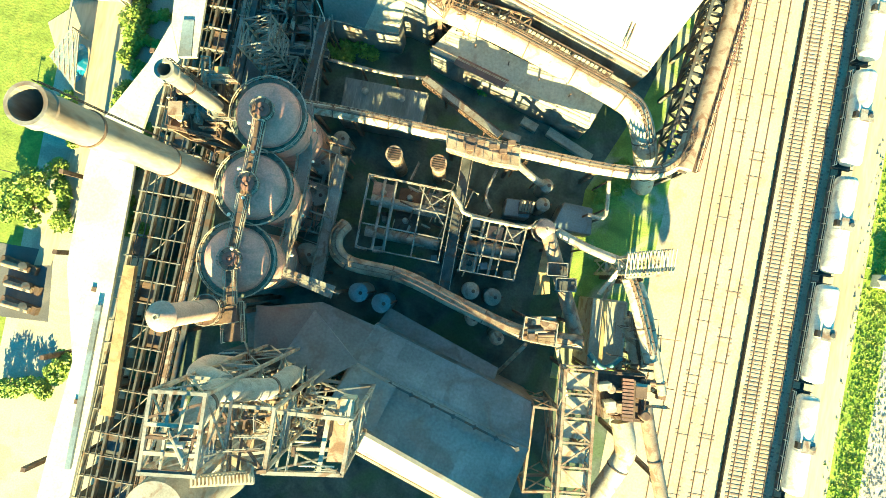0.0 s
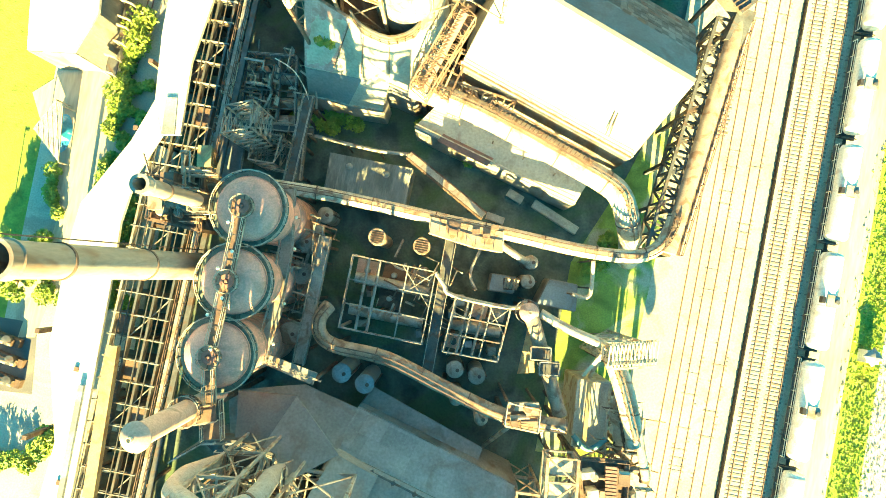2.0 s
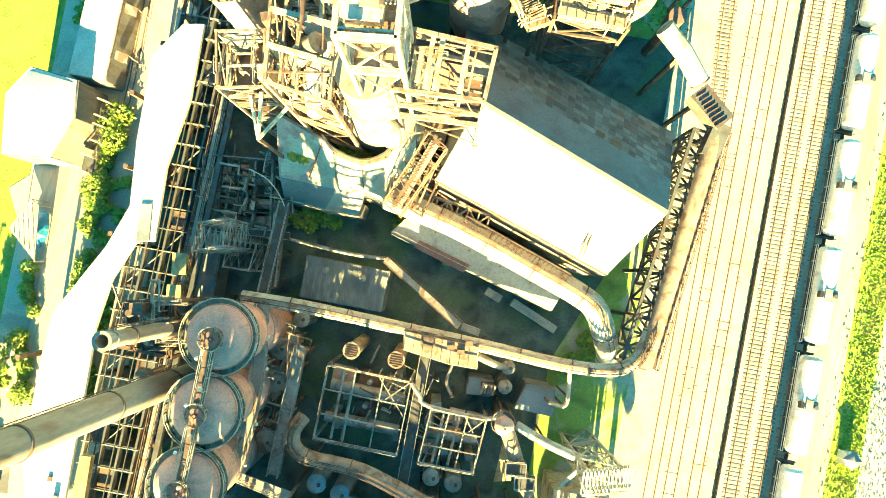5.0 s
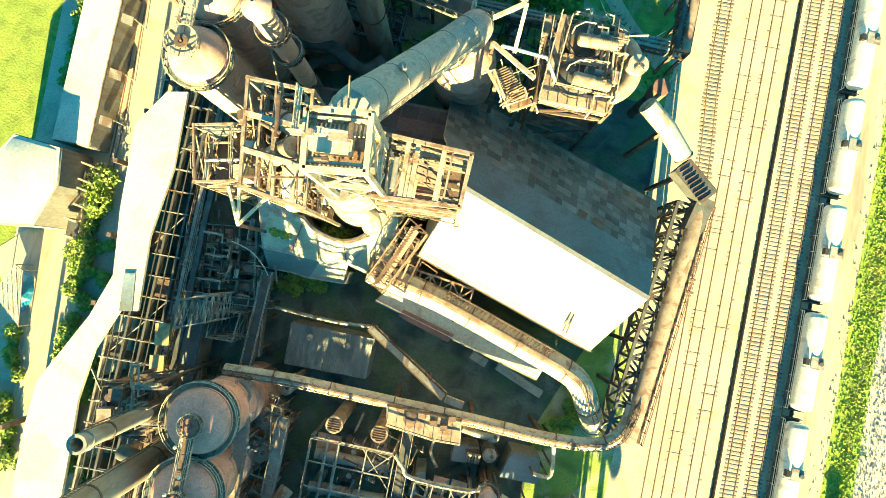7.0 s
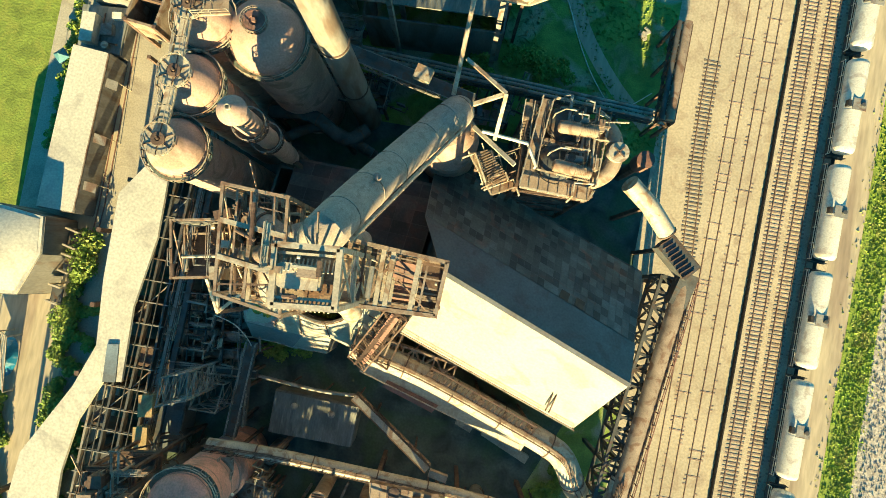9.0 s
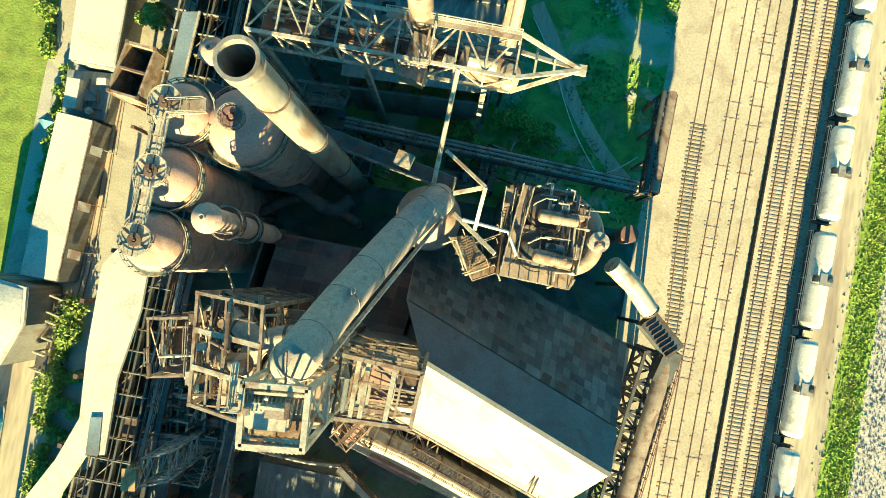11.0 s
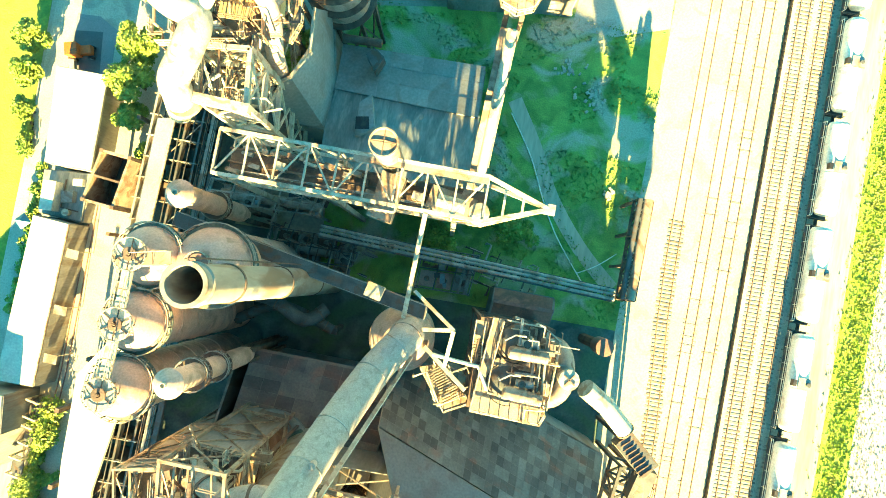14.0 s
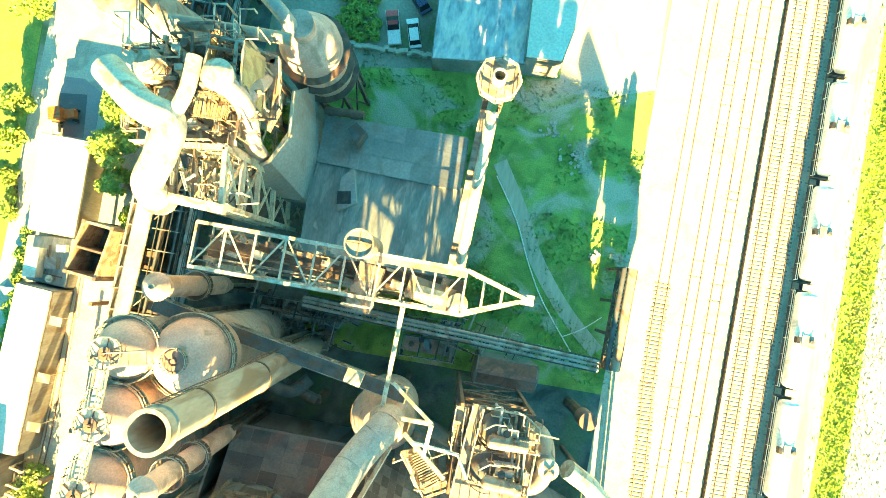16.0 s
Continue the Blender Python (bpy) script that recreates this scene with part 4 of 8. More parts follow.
# jib frame on the dust catcher and the long light boom
jib = thing("jib_frame", (1.21, 65.66, 0), "angled steel hoist frame on the dust catcher top", "frame")
P = [(1.01, 63.41, 24.5), (4.49, 64.21, 28), (4.23, 60.03, 25), (1.75, 61.51, 23), (6.84, 57.82, 24.5)]
m = Mesh()
part("arm", Mesh().beam(P[0], P[1], 0.4), PALE, jib)
part("arm", Mesh().beam(P[1], P[2], 0.4), PALE, jib)
part("arm", Mesh().beam(P[3], P[4], 0.45), PALE, jib)
part("arm", Mesh().beam((-0.16, 67.46, 27), P[1], 0.35), PALE, jib)
part("mast", Mesh().beam(up(P[3], 10), P[3], 0.5), RUST, jib)
boom = thing("gas_pipe", (-2.02, 65.58, 0), "thin straight bleeder pipe reaching to the gantry", "pipe")
part("pipe", Mesh().rod((-1.02, 64.33, 24), (-0.39, 75.45, 29), 0.26, None, 12), PALE, boom)

# small inclined conveyor to the dust catcher
ic = thing("conveyor_bridge", (-20.84, 65.33, 0), "narrow inclined conveyor bridge with railings", "conveyor")
a, b = (-28.2, 70.68, 23), (1.22, 65.02, 21)
box_truss(ic, a, b, 1.5, 1.6, 16, 0.18, 0.1, STEEL)
part("deck", Mesh().beam(add3(a, (0, 0, 0.05)), add3(b, (0, 0, 0.05)), 1.5, 0.1), DARK, ic)
part("machine_cover", Mesh().beam((-5.73, 66.75, 22.6), (-3.86, 66.31, 22.6), 1.6, 1.1), PALE, ic, "pale drive cover")
for q in (0.1, 0.45):
    p = lerp3(a, b, q)
    part("trestle_leg", Mesh().beam(up(p, 0), up(p, p[2] - 1.6), 0.5), RUST, ic)


# ---- cast houses ----
def cast_house(lo0, lo1, r0, r1, s0, s1, f0, f1, label, lean_mat):
    """Pale slope lo-r and grey slope r-s hold sun and shade in their colours, then a patched lean-to s-f; upright walls
    down to the ground.
    """
    h = thing("cast_house", up(lo0, 0), label, "industrial building")
    # paler on the sunny slope, darker beyond the ridge: lighting set by material
    part("roof", Mesh().slab([lo0, lo1, r1, r0], 0.25), ROOFPALE, h, "pale roof slope, sunlight put in its colour")
    part("roof", Mesh().slab([r0, r1, s1, s0], 0.25), ROOFDARK if lean_mat is ROOFPATCH else ROOF, h, "smooth roof slope, shade put in its grey")
    part("ridge_cap", Mesh().beam(add3(r0, (0, 0, 0.1)), add3(r1, (0, 0, 0.1)), 0.5, 0.15), ROOF, h)
    g0, g1 = add3(s0, (0, 0, -0.4)), add3(s1, (0, 0, -0.4))
    sink = -0.35 if lean_mat is ROOFPATCH else 0.0
    part("roof", Mesh().slab([add3(q, (0, 0, sink)) for q in (g0, g1, f1, f0)], 0.25), lean_mat, h, "patched rusty lower roof")
    part("gutter", Mesh().beam(add3(lo0, (0, 0, -0.05)), add3(lo1, (0, 0, -0.05)), 0.3, 0.25), RUST, h)
    part("railing", Mesh().railing([add3(lo0, (0, 0, 0)), add3(lo1, (0, 0, 0))], 0.9, 2.4, 0.05), PALE, h)
    for a, b in ((lo0, lo1), (f1, f0)):
        zt = min(a[2], b[2]) - 0.25
        part("wall", Mesh().beam(up(a, zt / 2), up(b, zt / 2), 0.3, zt), WALL, h)
    for q in ((lo0, r0, s0, f0), (lo1, r1, s1, f1)):
        vs = [up(q[0], 0), up(q[3], 0), add3(q[3], (0, 0, -0.25)), add3(q[2], (0, 0, -0.6)), add3(q[2], (0, 0, -0.25)), add3(q[1], (0, 0, -0.25)), add3(q[0], (0, 0, -0.25))]
        n = (Vector(up(q[3], 0)) - Vector(up(q[0], 0))).cross(Vector((0, 0, 1))).normalized() * 0.12
        k = len(vs)
        part("gable_wall", Mesh().add([Vector(v) + n for v in vs] + [Vector(v) - n for v in vs], [tuple(range(k)), tuple(range(2 * k - 1, k - 1, -1))] + [(i, i + k, (i + 1) % k + k, (i + 1) % k) for i in range(k)]), WALL, h)
    return h


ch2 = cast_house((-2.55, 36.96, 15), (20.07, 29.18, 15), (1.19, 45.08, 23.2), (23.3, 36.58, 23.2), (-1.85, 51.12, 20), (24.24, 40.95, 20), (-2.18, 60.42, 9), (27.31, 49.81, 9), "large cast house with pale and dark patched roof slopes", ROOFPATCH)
# roof is not cut: black plates draw the darkness of the holes
for p in ((15.57, 44.63, 19.26), (17.48, 43.96, 19.17)):
    part("roof_hole", Mesh().slab([add3(p, (-0.75, 0.1, 0.42)), add3(p, (0.35, -0.35, 0.42)), add3(p, (0.75, 0.6, -0.62)), add3(p, (-0.3, 1.0, -0.62))], 0.06), BLACK, ch2, "black plate for the darkness in a broken roof opening")
part("pipe_rack", Mesh().beam((0.37, 39.25, 16.7), (6.09, 37.33, 16.7), 0.25, 0.3), RUST, ch2)
part("roof_ladder", Mesh().railing([(16.17, 31.09, 16.2), (16.4, 33.37, 17.6)], 0.5, 0.6, 0.05).railing([(16.61, 30.96, 16.2), (16.83, 33.24, 17.6)], 0.5, 0.6, 0.05), RUST, ch2)

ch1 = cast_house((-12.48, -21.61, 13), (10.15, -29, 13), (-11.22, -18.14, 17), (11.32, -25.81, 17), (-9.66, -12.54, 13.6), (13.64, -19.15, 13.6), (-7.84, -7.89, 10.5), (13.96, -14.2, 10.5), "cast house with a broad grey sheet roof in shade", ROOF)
part("lower_roof", Mesh().slab([(-8.07, -8.29, 8), (-6.74, -5.67, 7), (9.09, -11.04, 7), (8.46, -14.02, 8)], 0.3), ROOF, ch1)
part("raised_roof", Mesh().slab([(-11.12, -17.56, 18), (-9.16, -12.52, 15.4), (-3.62, -14.4, 15.4), (-5.15, -19.3, 18)], 2.2), ROOF, ch1, "raised grey roof box")
part("side_roof", Mesh().slab([(-15.3, -7.1, 13.6), (-8.4, -11.9, 17.6), (-13.6, -15.9, 17.9), (-17.9, -13.4, 15.6)], 0.3), ROOF, ch1, "brown grey sheet roof")
part("side_roof", Mesh().slab([(-22.8, -7.9, 12.9), (-15.3, -7.1, 13.5), (-17.9, -13.4, 15.5), (-21.3, -13.6, 15.3)], 0.3), ROOFDARK, ch1, "dull green grey sheet roof")
part("side_roof", Mesh().slab([(-24.8, -8.73, 10.5), (-15.21, -6.26, 10.5), (-7.8, -8.1, 10.5), (-9.07, -12.81, 13.4), (-22.48, -13.61, 13.4)], 0.4), ROOF, ch1)
part("roof_pipe", Mesh().pipe([(-4.42, -14.22, 14.6), (2.2, -16.12, 14.6), (12.11, -19.13, 14.6)], 0.14, 8), DARK, ch1)
part("roof_pipe", Mesh().pipe([(-4.45, -15.95, 14.6), (1.16, -18.03, 14.6)], 0.1, 8), DARK, ch1)
for k in range(7):
    p = lerp3((-4.42, -14.22, 14.6), (12.11, -19.13, 14.6), k / 6)
    part("pipe_saddle", Mesh().box(p, (0.5, 0.5, 0.3), 27), DARK, ch1)

sheeting(ch2, (-1.85, 51.2, 19.55), (24.3, 41.02, 19.55), (27.27, 49.7, 9.05), (-2.16, 60.3, 9.05), 30, 10, ROOFPATCH, 0.06, 0.02, 3)
sheeting(ch1, (-9.47, -12.17, 13), (13.74, -18.82, 13), (13.93, -14.55, 10.6), (-7.7, -8.22, 10.6), 16, 2, ROOF, 0.05, 0.015, 4)
sheeting(ch1, (-4.9, -20.3, 17), (11.32, -25.81, 17), (13.64, -19.15, 13.6), (-3.14, -14.4, 13.6), 14, 2, ROOF, 0.05, 0.012, 6)
# third cast house, with the broken roof corner tower
ch3 = thing("cast_house", (-6.68, 82.51, 0), "wide dark cast house roof with patches of light", "industrial building")
b3 = [(-15.68, 91.11, 13), (-16.05, 97.69, 11.5), (3.15, 97.92, 11.5), (3.29, 90.48, 13)]
part("roof", Mesh().slab(b3, 0.3), ROOF, ch3, "pale grey brown upper roof")
b4 = [(-15.75, 82.64, 14), (-16.32, 91.27, 12.6), (3.53, 90.93, 12.6), (3.45, 78.23, 14.5), (-15.52, 77.32, 14.5)]
part("roof", Mesh().slab(b4, 0.3), CORR, ch3, "dark lower roof")
for a, b in ((b3[1], b3[2]), (b3[2], b3[3]), (b4[2], b4[3]), (b4[3], b4[4]), (b4[4], b4[0]), (b3[0], b3[1])):
    part("wall", Mesh().beam(up(a, 5), up(b, 5), 0.3, 9.8), WALL, ch3)
part("roof_vent", Mesh().slab([(-12.09, 95.56, 15), (-11.19, 96.61, 15), (-9.76, 95.6, 15), (-10.64, 93.6, 15)], 2.2), DARK, ch3, "dark pointed roof ventilator")
part("dormer", Mesh().slab([(-11.93, 89.46, 14.5), (-10.56, 90.81, 14.5), (-9.43, 86.58, 14.5), (-11.71, 85.08, 14.5)], 2.0), ROOF, ch3)
# hatch darkness drawn by a black plate on the dormer
part("dormer_opening", Mesh().slab([(-12.01, 87.58, 14.6), (-10.38, 87.86, 14.6), (-10.09, 86.29, 14.6), (-11.86, 85.98, 14.6)], 0.3), BLACK, ch3, "black plate for the darkness in an open hatch")
sheeting(ch3, b3[0], b3[1], b3[2], b3[3], 3, 14, ROOF, 0.04, 0.012, 7)
part("eave_pipe", Mesh().rod((-15.94, 98.1, 12.5), (-10.82, 98.22, 12.5), 0.55, None, 14), RUST, ch3)
tower3 = thing("furnace_house", (-24.26, 92.65, 0), "many-sided sheet-clad furnace house with a broken green-grown roof", "industrial building")
top = [(-27.24, 85.44, 23), (-21.62, 86.62, 23), (-18.42, 88.61, 23), (-16.82, 92.19, 23), (-17.19, 96.96, 23)]
low = [(-29.97, 85.72, 14), (-23.87, 85.79, 13.5), (-15.94, 85.64, 13), (-15.82, 91.84, 13), (-17.61, 100.62, 14)]
m = Mesh()
for i in range(4):
    m.add([top[i], top[i + 1], low[i + 1], low[i]], [(0, 1, 2, 3)])
    m.add([add3(q, (0, 0, -0.3)) for q in (top[i], top[i + 1], low[i + 1], low[i])], [(3, 2, 1, 0)])
part("sloping_roof", m, ROOF, tower3)
for i in range(4):
    part("wall", Mesh().beam(up(low[i], 6.5), up(low[i + 1], 6.5), 0.3, 13), WALL, tower3)
    part("roof_edge", Mesh().beam(top[i], top[i + 1], 0.35, 0.3), PALE, tower3)
part("inner_floor", Mesh().slab([up(p, 15) for p in top + [(-28.64, 97.9, 15)]], 0.3), SOIL, tower3)
# solid black boxes draw the dark inside of the windows
for p in ((-23.15, 86.97, 19), (-21.52, 87.39, 18.5), (-17.16, 91.17, 18.5)):
    part("window_opening", Mesh().box(p, (1.0, 0.8, 0.9), -10), BLACK, tower3, "black box for the darkness in a broken window")

# ---- gas mains and pipe bridges ----
def gas_main(pts, r, label, material=PALE, smooth=True, supports=(), walkway=True, n=22, name="gas_main"):
    g = thing(name, up(pts[0], 0), label, "gas main")
    line = curve(pts, 5) if smooth else [Vector(p) for p in pts]
    part("pipe", Mesh().pipe(line, r, n), material, g)
    run = 0.0
    for a, b in zip(line, line[1:]):
        run += (b - a).length
        if run > 6:
            run = 0.0
            d = (b - a).normalized()
            part("flange", Mesh().pipe([b - d * 0.08, b + d * 0.08], r + 0.07, n), RUST, g)
    if walkway:
        flat = [p + Vector((0, 0, r)) for p, q in zip(line, line[1:]) if (q - p).xy.length > 0.3 * (q - p).length]
        part("walkway", Mesh().ribbon(flat, 0.45, 0.1), RUSTLIGHT, g)
        for s in (-1, 1):
            q = []
            for i, p in enumerate(flat):
                d = flat[min(i + 1, len(flat) - 1)] - flat[max(i - 1, 0)]
                q.append(p - Vector((0, 0, r)) + Vector((d.y, -d.x, 0)).normalized() * 0.3 * s + Vector((0, 0, r + 0.1)))
            part("railing", Mesh().railing(q, 1.0, 1.8, 0.035), RUST, g)
    for p in supports:
        part("support", Mesh().beam(up(p, 0), up(p, p[2] - r * 0.8), 0.55), RUST, g)
        part("saddle", Mesh().box((p[0], p[1], p[2] - r * 0.9), (1.2, 1.2, 0.5)), RUST, g)
    return g


gas_main([(-24.49, 18.25, 11.5), (-15.97, 18.39, 11.3), (-2.46, 17.87, 11), (8.03, 17.48, 11), (17.03, 17.05, 11.5), (23.33, 17.45, 11.8), (26.06, 19.02, 12), (27.14, 21.43, 12), (27.53, 23.5, 12)], 0.85, "long cream gas main with a rusty top walkway", PALE, True, ((-15.97, 18.39, 11.3), (-2.46, 17.87, 11), (8.03, 17.48, 11), (17.03, 17.05, 11.5)))
vs = thing("valve_house", (2.42, 19.85, 0), "pale rusty valve housing on the gas main", "valve house")
part("body", Mesh().slab([(-3.19, 17.77, 13), (6.29, 17.48, 13), (6.6, 14.9, 13), (3.13, 14.87, 13), (-2.81, 15.64, 13)], 1.6), RUSTLIGHT, vs)
part("disc", Mesh().lathe((0.02, 16.87, 13), [(0.9, 12.9), (0.9, 13.4), (0.5, 13.5), (0.02, 13.5)], 24), RUST, vs)
for p in ((2.92, 16.88, 13), (4.29, 16.54, 13), (5.15, 17.79, 13)):
    part("valve_gear", Mesh().box(add3(p, (0, 0, 0.4)), (0.9, 0.6, 0.8), 12), RUST, vs)
part("railing", Mesh().railing([(-2.81, 15.64, 13), (3.13, 14.87, 13), (6.6, 14.9, 13), (6.29, 17.48, 13)], 1.0, 1.2, 0.04), PALE, vs)
for p in ((-2.32, 17.05, 12), (5.6, 15.87, 12)):
    part("leg", Mesh().beam(up(p, 0), up(p, 11.5), 0.5), RUST, vs)

gas_main([(-14.22, 4.21, 9.5), (-14.93, 2.5, 10.5), (-14.47, 0.49, 10.5), (-12.23, -0.74, 10), (-5.4, -1.15, 10), (2.49, -3.46, 10), (10.61, -5.51, 10.5), (18.59, -5.41, 11)], 0.95, "curved pale brown gas main with white handrails", RUSTLIGHT, True, ((-12.23, -0.74, 10), (2.49, -3.46, 10), (10.61, -5.51, 10.5), (17.86, -5.47, 11)))
# big main and elbow beside the second cast house
gas_main([(-8.38, 34.02, 12.5), (0.74, 32.04, 12.5), (11.53, 28.44, 12.5), (18.08, 26.05, 12.5), (20.33, 24.55, 12.3), (22.09, 21.86, 11), (24.06, 19.34, 7), (25.51, 17.75, 2)], 1.55, "thick cream gas main ending in a great downward elbow", PALE, True, ((0.74, 32.04, 12.5), (11.53, 28.44, 12.5)))
# pipe bridge along the tracks
pb = thing("pipe_bridge", (32.99, 31.69, 0), "long lattice pipe bridge along the tracks carrying a rusty main", "pipe bridge")
PB0, PB1 = (26.33, 18.57, 11.5), (30.19, 49.54, 12.5)
box_truss(pb, PB0, PB1, 3.0, 4.2, 15, 0.4, 0.26, DARK)
off = Vector((1.0, 0, 0.9))
part("main", Mesh().rod(Vector(PB0) + off, Vector(PB1) + off, 1.0, None, 20), RUSTLIGHT, pb, "pale rusty gas main")
part("walkway", Mesh().beam(Vector(PB0) + Vector((2.3, 0, 0.3)), Vector(PB1) + Vector((2.3, 0, 0.3)), 0.8, 0.1), RUST, pb)
part("railing", Mesh().railing([Vector(PB0) + Vector((2.75, 0, 0.3)), Vector(PB1) + Vector((2.75, 0, 0.3))], 1.1, 1.6, 0.05), REDROOF, pb, "red-brown handrail")
for k in range(6):
    p = lerp3(PB0, PB1, k / 5)
    for s in (-1.3, 1.3):
        part("leg", Mesh().beam((p[0] + s, p[1], 0), (p[0] + s, p[1], p[2] - 4.0), 0.5), DARK, pb)
eb = thing("duct_elbow", (34.14, 53.38, 0), "rusty box duct elbow on the pipe bridge", "duct")
part("duct", Mesh().beam((27.61, 53.77, 14), (31.51, 50.35, 14), 2.6, 2.2), DARK, eb)
part("duct", Mesh().beam((31.54, 50.4, 13.6), (30.65, 46.29, 13), 2.2, 2.0), DARK, eb)
for k in range(9):
    q0, q1 = lerp3((27.02, 53.19, 15.2), (30.14, 49.49, 15.2), k / 8), lerp3((28, 54.07, 15.2), (31.49, 50.72, 15.2), k / 8)
    part("rib", Mesh().beam(q0, q1, 0.12, 0.16), RUST, eb)
for p in ((28.44, 53.05, 14), (30.9, 49.25, 13)):
    part("leg", Mesh().beam(up(p, 0), up(p, 13), 0.5), RUST, eb)
cm = gas_main([(21.23, 59.4, 18), (24.46, 57.51, 16.5), (27.57, 54.78, 15)], 1.15, "short thick sunlit duct running down to the pipe bridge", PALE, False, ((24.46, 57.51, 16.5),), False)
rk = thing("pipe_bridge", (30.19, 79.2, 0), "brown pipe bridge along the edge of the sidings", "pipe bridge")
R0, R1 = (27.47, 70.71, 8.5), (27.82, 84.52, 8.5)
box_truss(rk, R0, R1, 1.8, 2.2, 8, 0.35, 0.2, RUST)
part("main", Mesh().rod(add3(R0, (0.2, 0, 0.5)), add3(R1, (0.2, 0, 0.5)), 0.6, None, 16), RUSTLIGHT, rk)
part("main", Mesh().rod(add3(R0, (-0.9, 0, 0.4)), add3(R1, (-0.9, 0, 0.4)), 0.35, None, 12), DARK, rk)
for k in range(4):
    p = lerp3(R0, R1, k / 3)
    for s in (-0.8, 0.8):
        part("leg", Mesh().beam((p[0] + s, p[1], 0), (p[0] + s, p[1], 6.4), 0.4), RUST, rk)

# conveyor beside the third cast house, with its round tower
cv = thing("conveyor_bridge", (5.33, 93.37, 0), "pale pipe conveyor running up to a small round tower", "conveyor")
a, b = (4.42, 80.62, 16), (5.07, 98.69, 22)
box_truss(cv, a, b, 1.9, 1.8, 13, 0.25, 0.14, RUSTLIGHT)
part("pipe", Mesh().rod(add3(a, (0.3, 0, 0.3)), add3(b, (0.3, 0, 0.3)), 0.6, None, 16), PALE, cv)
part("deck", Mesh().beam(add3(a, (-0.6, 0, 0.1)), add3(b, (-0.6, 0, 0.1)), 0.8, 0.1), RUSTLIGHT, cv)
for q in (0.05, 0.5, 0.95):
    p = lerp3(a, b, q)
    part("leg", Mesh().beam((p[0] - 0.8, p[1], 0), (p[0] - 0.8, p[1], p[2] - 1.8), 0.45).beam((p[0] + 0.8, p[1], 0), (p[0] + 0.8, p[1], p[2] - 1.8), 0.45), RUST, cv)
tw = thing("vent_tower", (6.31, 113.3, 0), "octagonal platform with a short black-mouthed vent pipe", "tower")
c = (5.37, 100.78, 27)
part("platform", Mesh().lathe(c, [(1.4, 26.3), (2.5, 26.4), (2.5, 26.6), (0.8, 26.6)], 8), RUSTLIGHT, tw)
part("vent_pipe", Mesh().lathe(c, [(0.75, 22), (0.75, 28.5), (0.58, 28.5), (0.58, 25), (0.02, 25)], 20), PALE, tw)
part("railing", Mesh().railing([(c[0] + 2.4 * math.cos(0.7854 * k), c[1] + 2.4 * math.sin(0.7854 * k), 26.6) for k in range(9)], 1.1, 1.0, 0.05), PALE, tw)
for k in range(4):
    x, y = c[0] + 1.3 * math.cos(1.571 * k + 0.6), c[1] + 1.3 * math.sin(1.571 * k + 0.6)
    part("leg", Mesh().beam((x * 1.0, y, 0), (x, y, 26.4), 0.4), RUST, tw)

# ---- gantry crane bridge ----
cr = thing("gantry_bridge", (-15.11, 81.05, 0), "long pale steel gantry girder with a pointed nose", "gantry crane")
CA, CB = (-22.57, 78.11, 29), (5.39, 77.89, 29)
box_truss(cr, CA, CB, 4.6, 4.5, 9, 0.36, 0.17, PALE)
rng = random.Random(15)
for k in range(26):
    p = lerp3(CA, CB, 0.03 + 0.036 * k)
    h = rng.uniform(0.5, 1.6)
    part("fitting", Mesh().box((p[0], p[1] + rng.uniform(-1.4, 1.4), 24.8 + h / 2), (rng.uniform(0.4, 1.6), rng.uniform(0.3, 1.0), h), -10), rng.choice((RUST, RUSTLIGHT, STEEL, PALE)), cr)
for s in (-1.5, -0.4, 1.1):
    part("service_pipe", Mesh().rod(add3(CA, (0, s, -3.6)), add3(CB, (0, s, -3.6)), 0.13, None, 8), RUST, cr)
part("upper_walkway", Mesh().beam(add3(lerp3(CA, CB, 0.5), (0, 1.9, 0.1)), add3(CB, (0, 1.9, 0.1)), 0.8, 0.1), RUSTLIGHT, cr)
part("railing", Mesh().railing([add3(lerp3(CA, CB, 0.5), (0, 2.3, 0.1)), add3(CB, (0, 2.3, 0.1))], 1.0, 1.5, 0.04), PALE, cr)
NOSE = (12.13, 78.22, 27.2)
for s in (-1, 1):
    for k in (0, -4.5):
        d = (Vector(CB) - Vector(CA)).normalized()
        p = Vector(CB) + Vector((d.y, -d.x, 0)) * 2.3 * s + Vector((0, 0, k))
        part("nose_arm", Mesh().beam(p, NOSE, 0.4), PALE, cr)
part("nose_plate", Mesh().box(NOSE, (1.3, 1.1, 0.4), 0), PALE, cr)
m = Mesh()
for q in (0.3, 0.6):
    p = lerp3(CB, NOSE, q)
    w = 2.3 * (1 - q)
    m.beam(add3(p, (0, w, -1)), add3(p, (0, -w, -1)), 0.25)
part("nose_tie", m, PALE, cr)
part("deck", Mesh().beam(add3(CA, (0, 0, -4.3)), add3(CB, (0, 0, -4.3)), 2.2, 0.15), RUST, cr)
part("railing", Mesh().railing([add3(CA, (0, -1.2, -4.2)), add3(CB, (0, -1.2, -4.2))], 1.0, 1.8, 0.05), STEEL, cr)
for q, w in ((0.02, 2.2), (0.42, 2.2), (0.9, 2.2)):
    p = lerp3(CA, CB, q)
    for s in (-1, 1):
        part("leg", Mesh().beam((p[0], p[1] + s * w, 0), (p[0], p[1] + s * w, 24.6), 0.6), STEEL, cr)
dr = thing("hoist_drum", (-10.4, 86.24, 0), "round hoist housing with a dished pale top on the gantry", "hoist")
c = (-5.14, 80.82, 34)
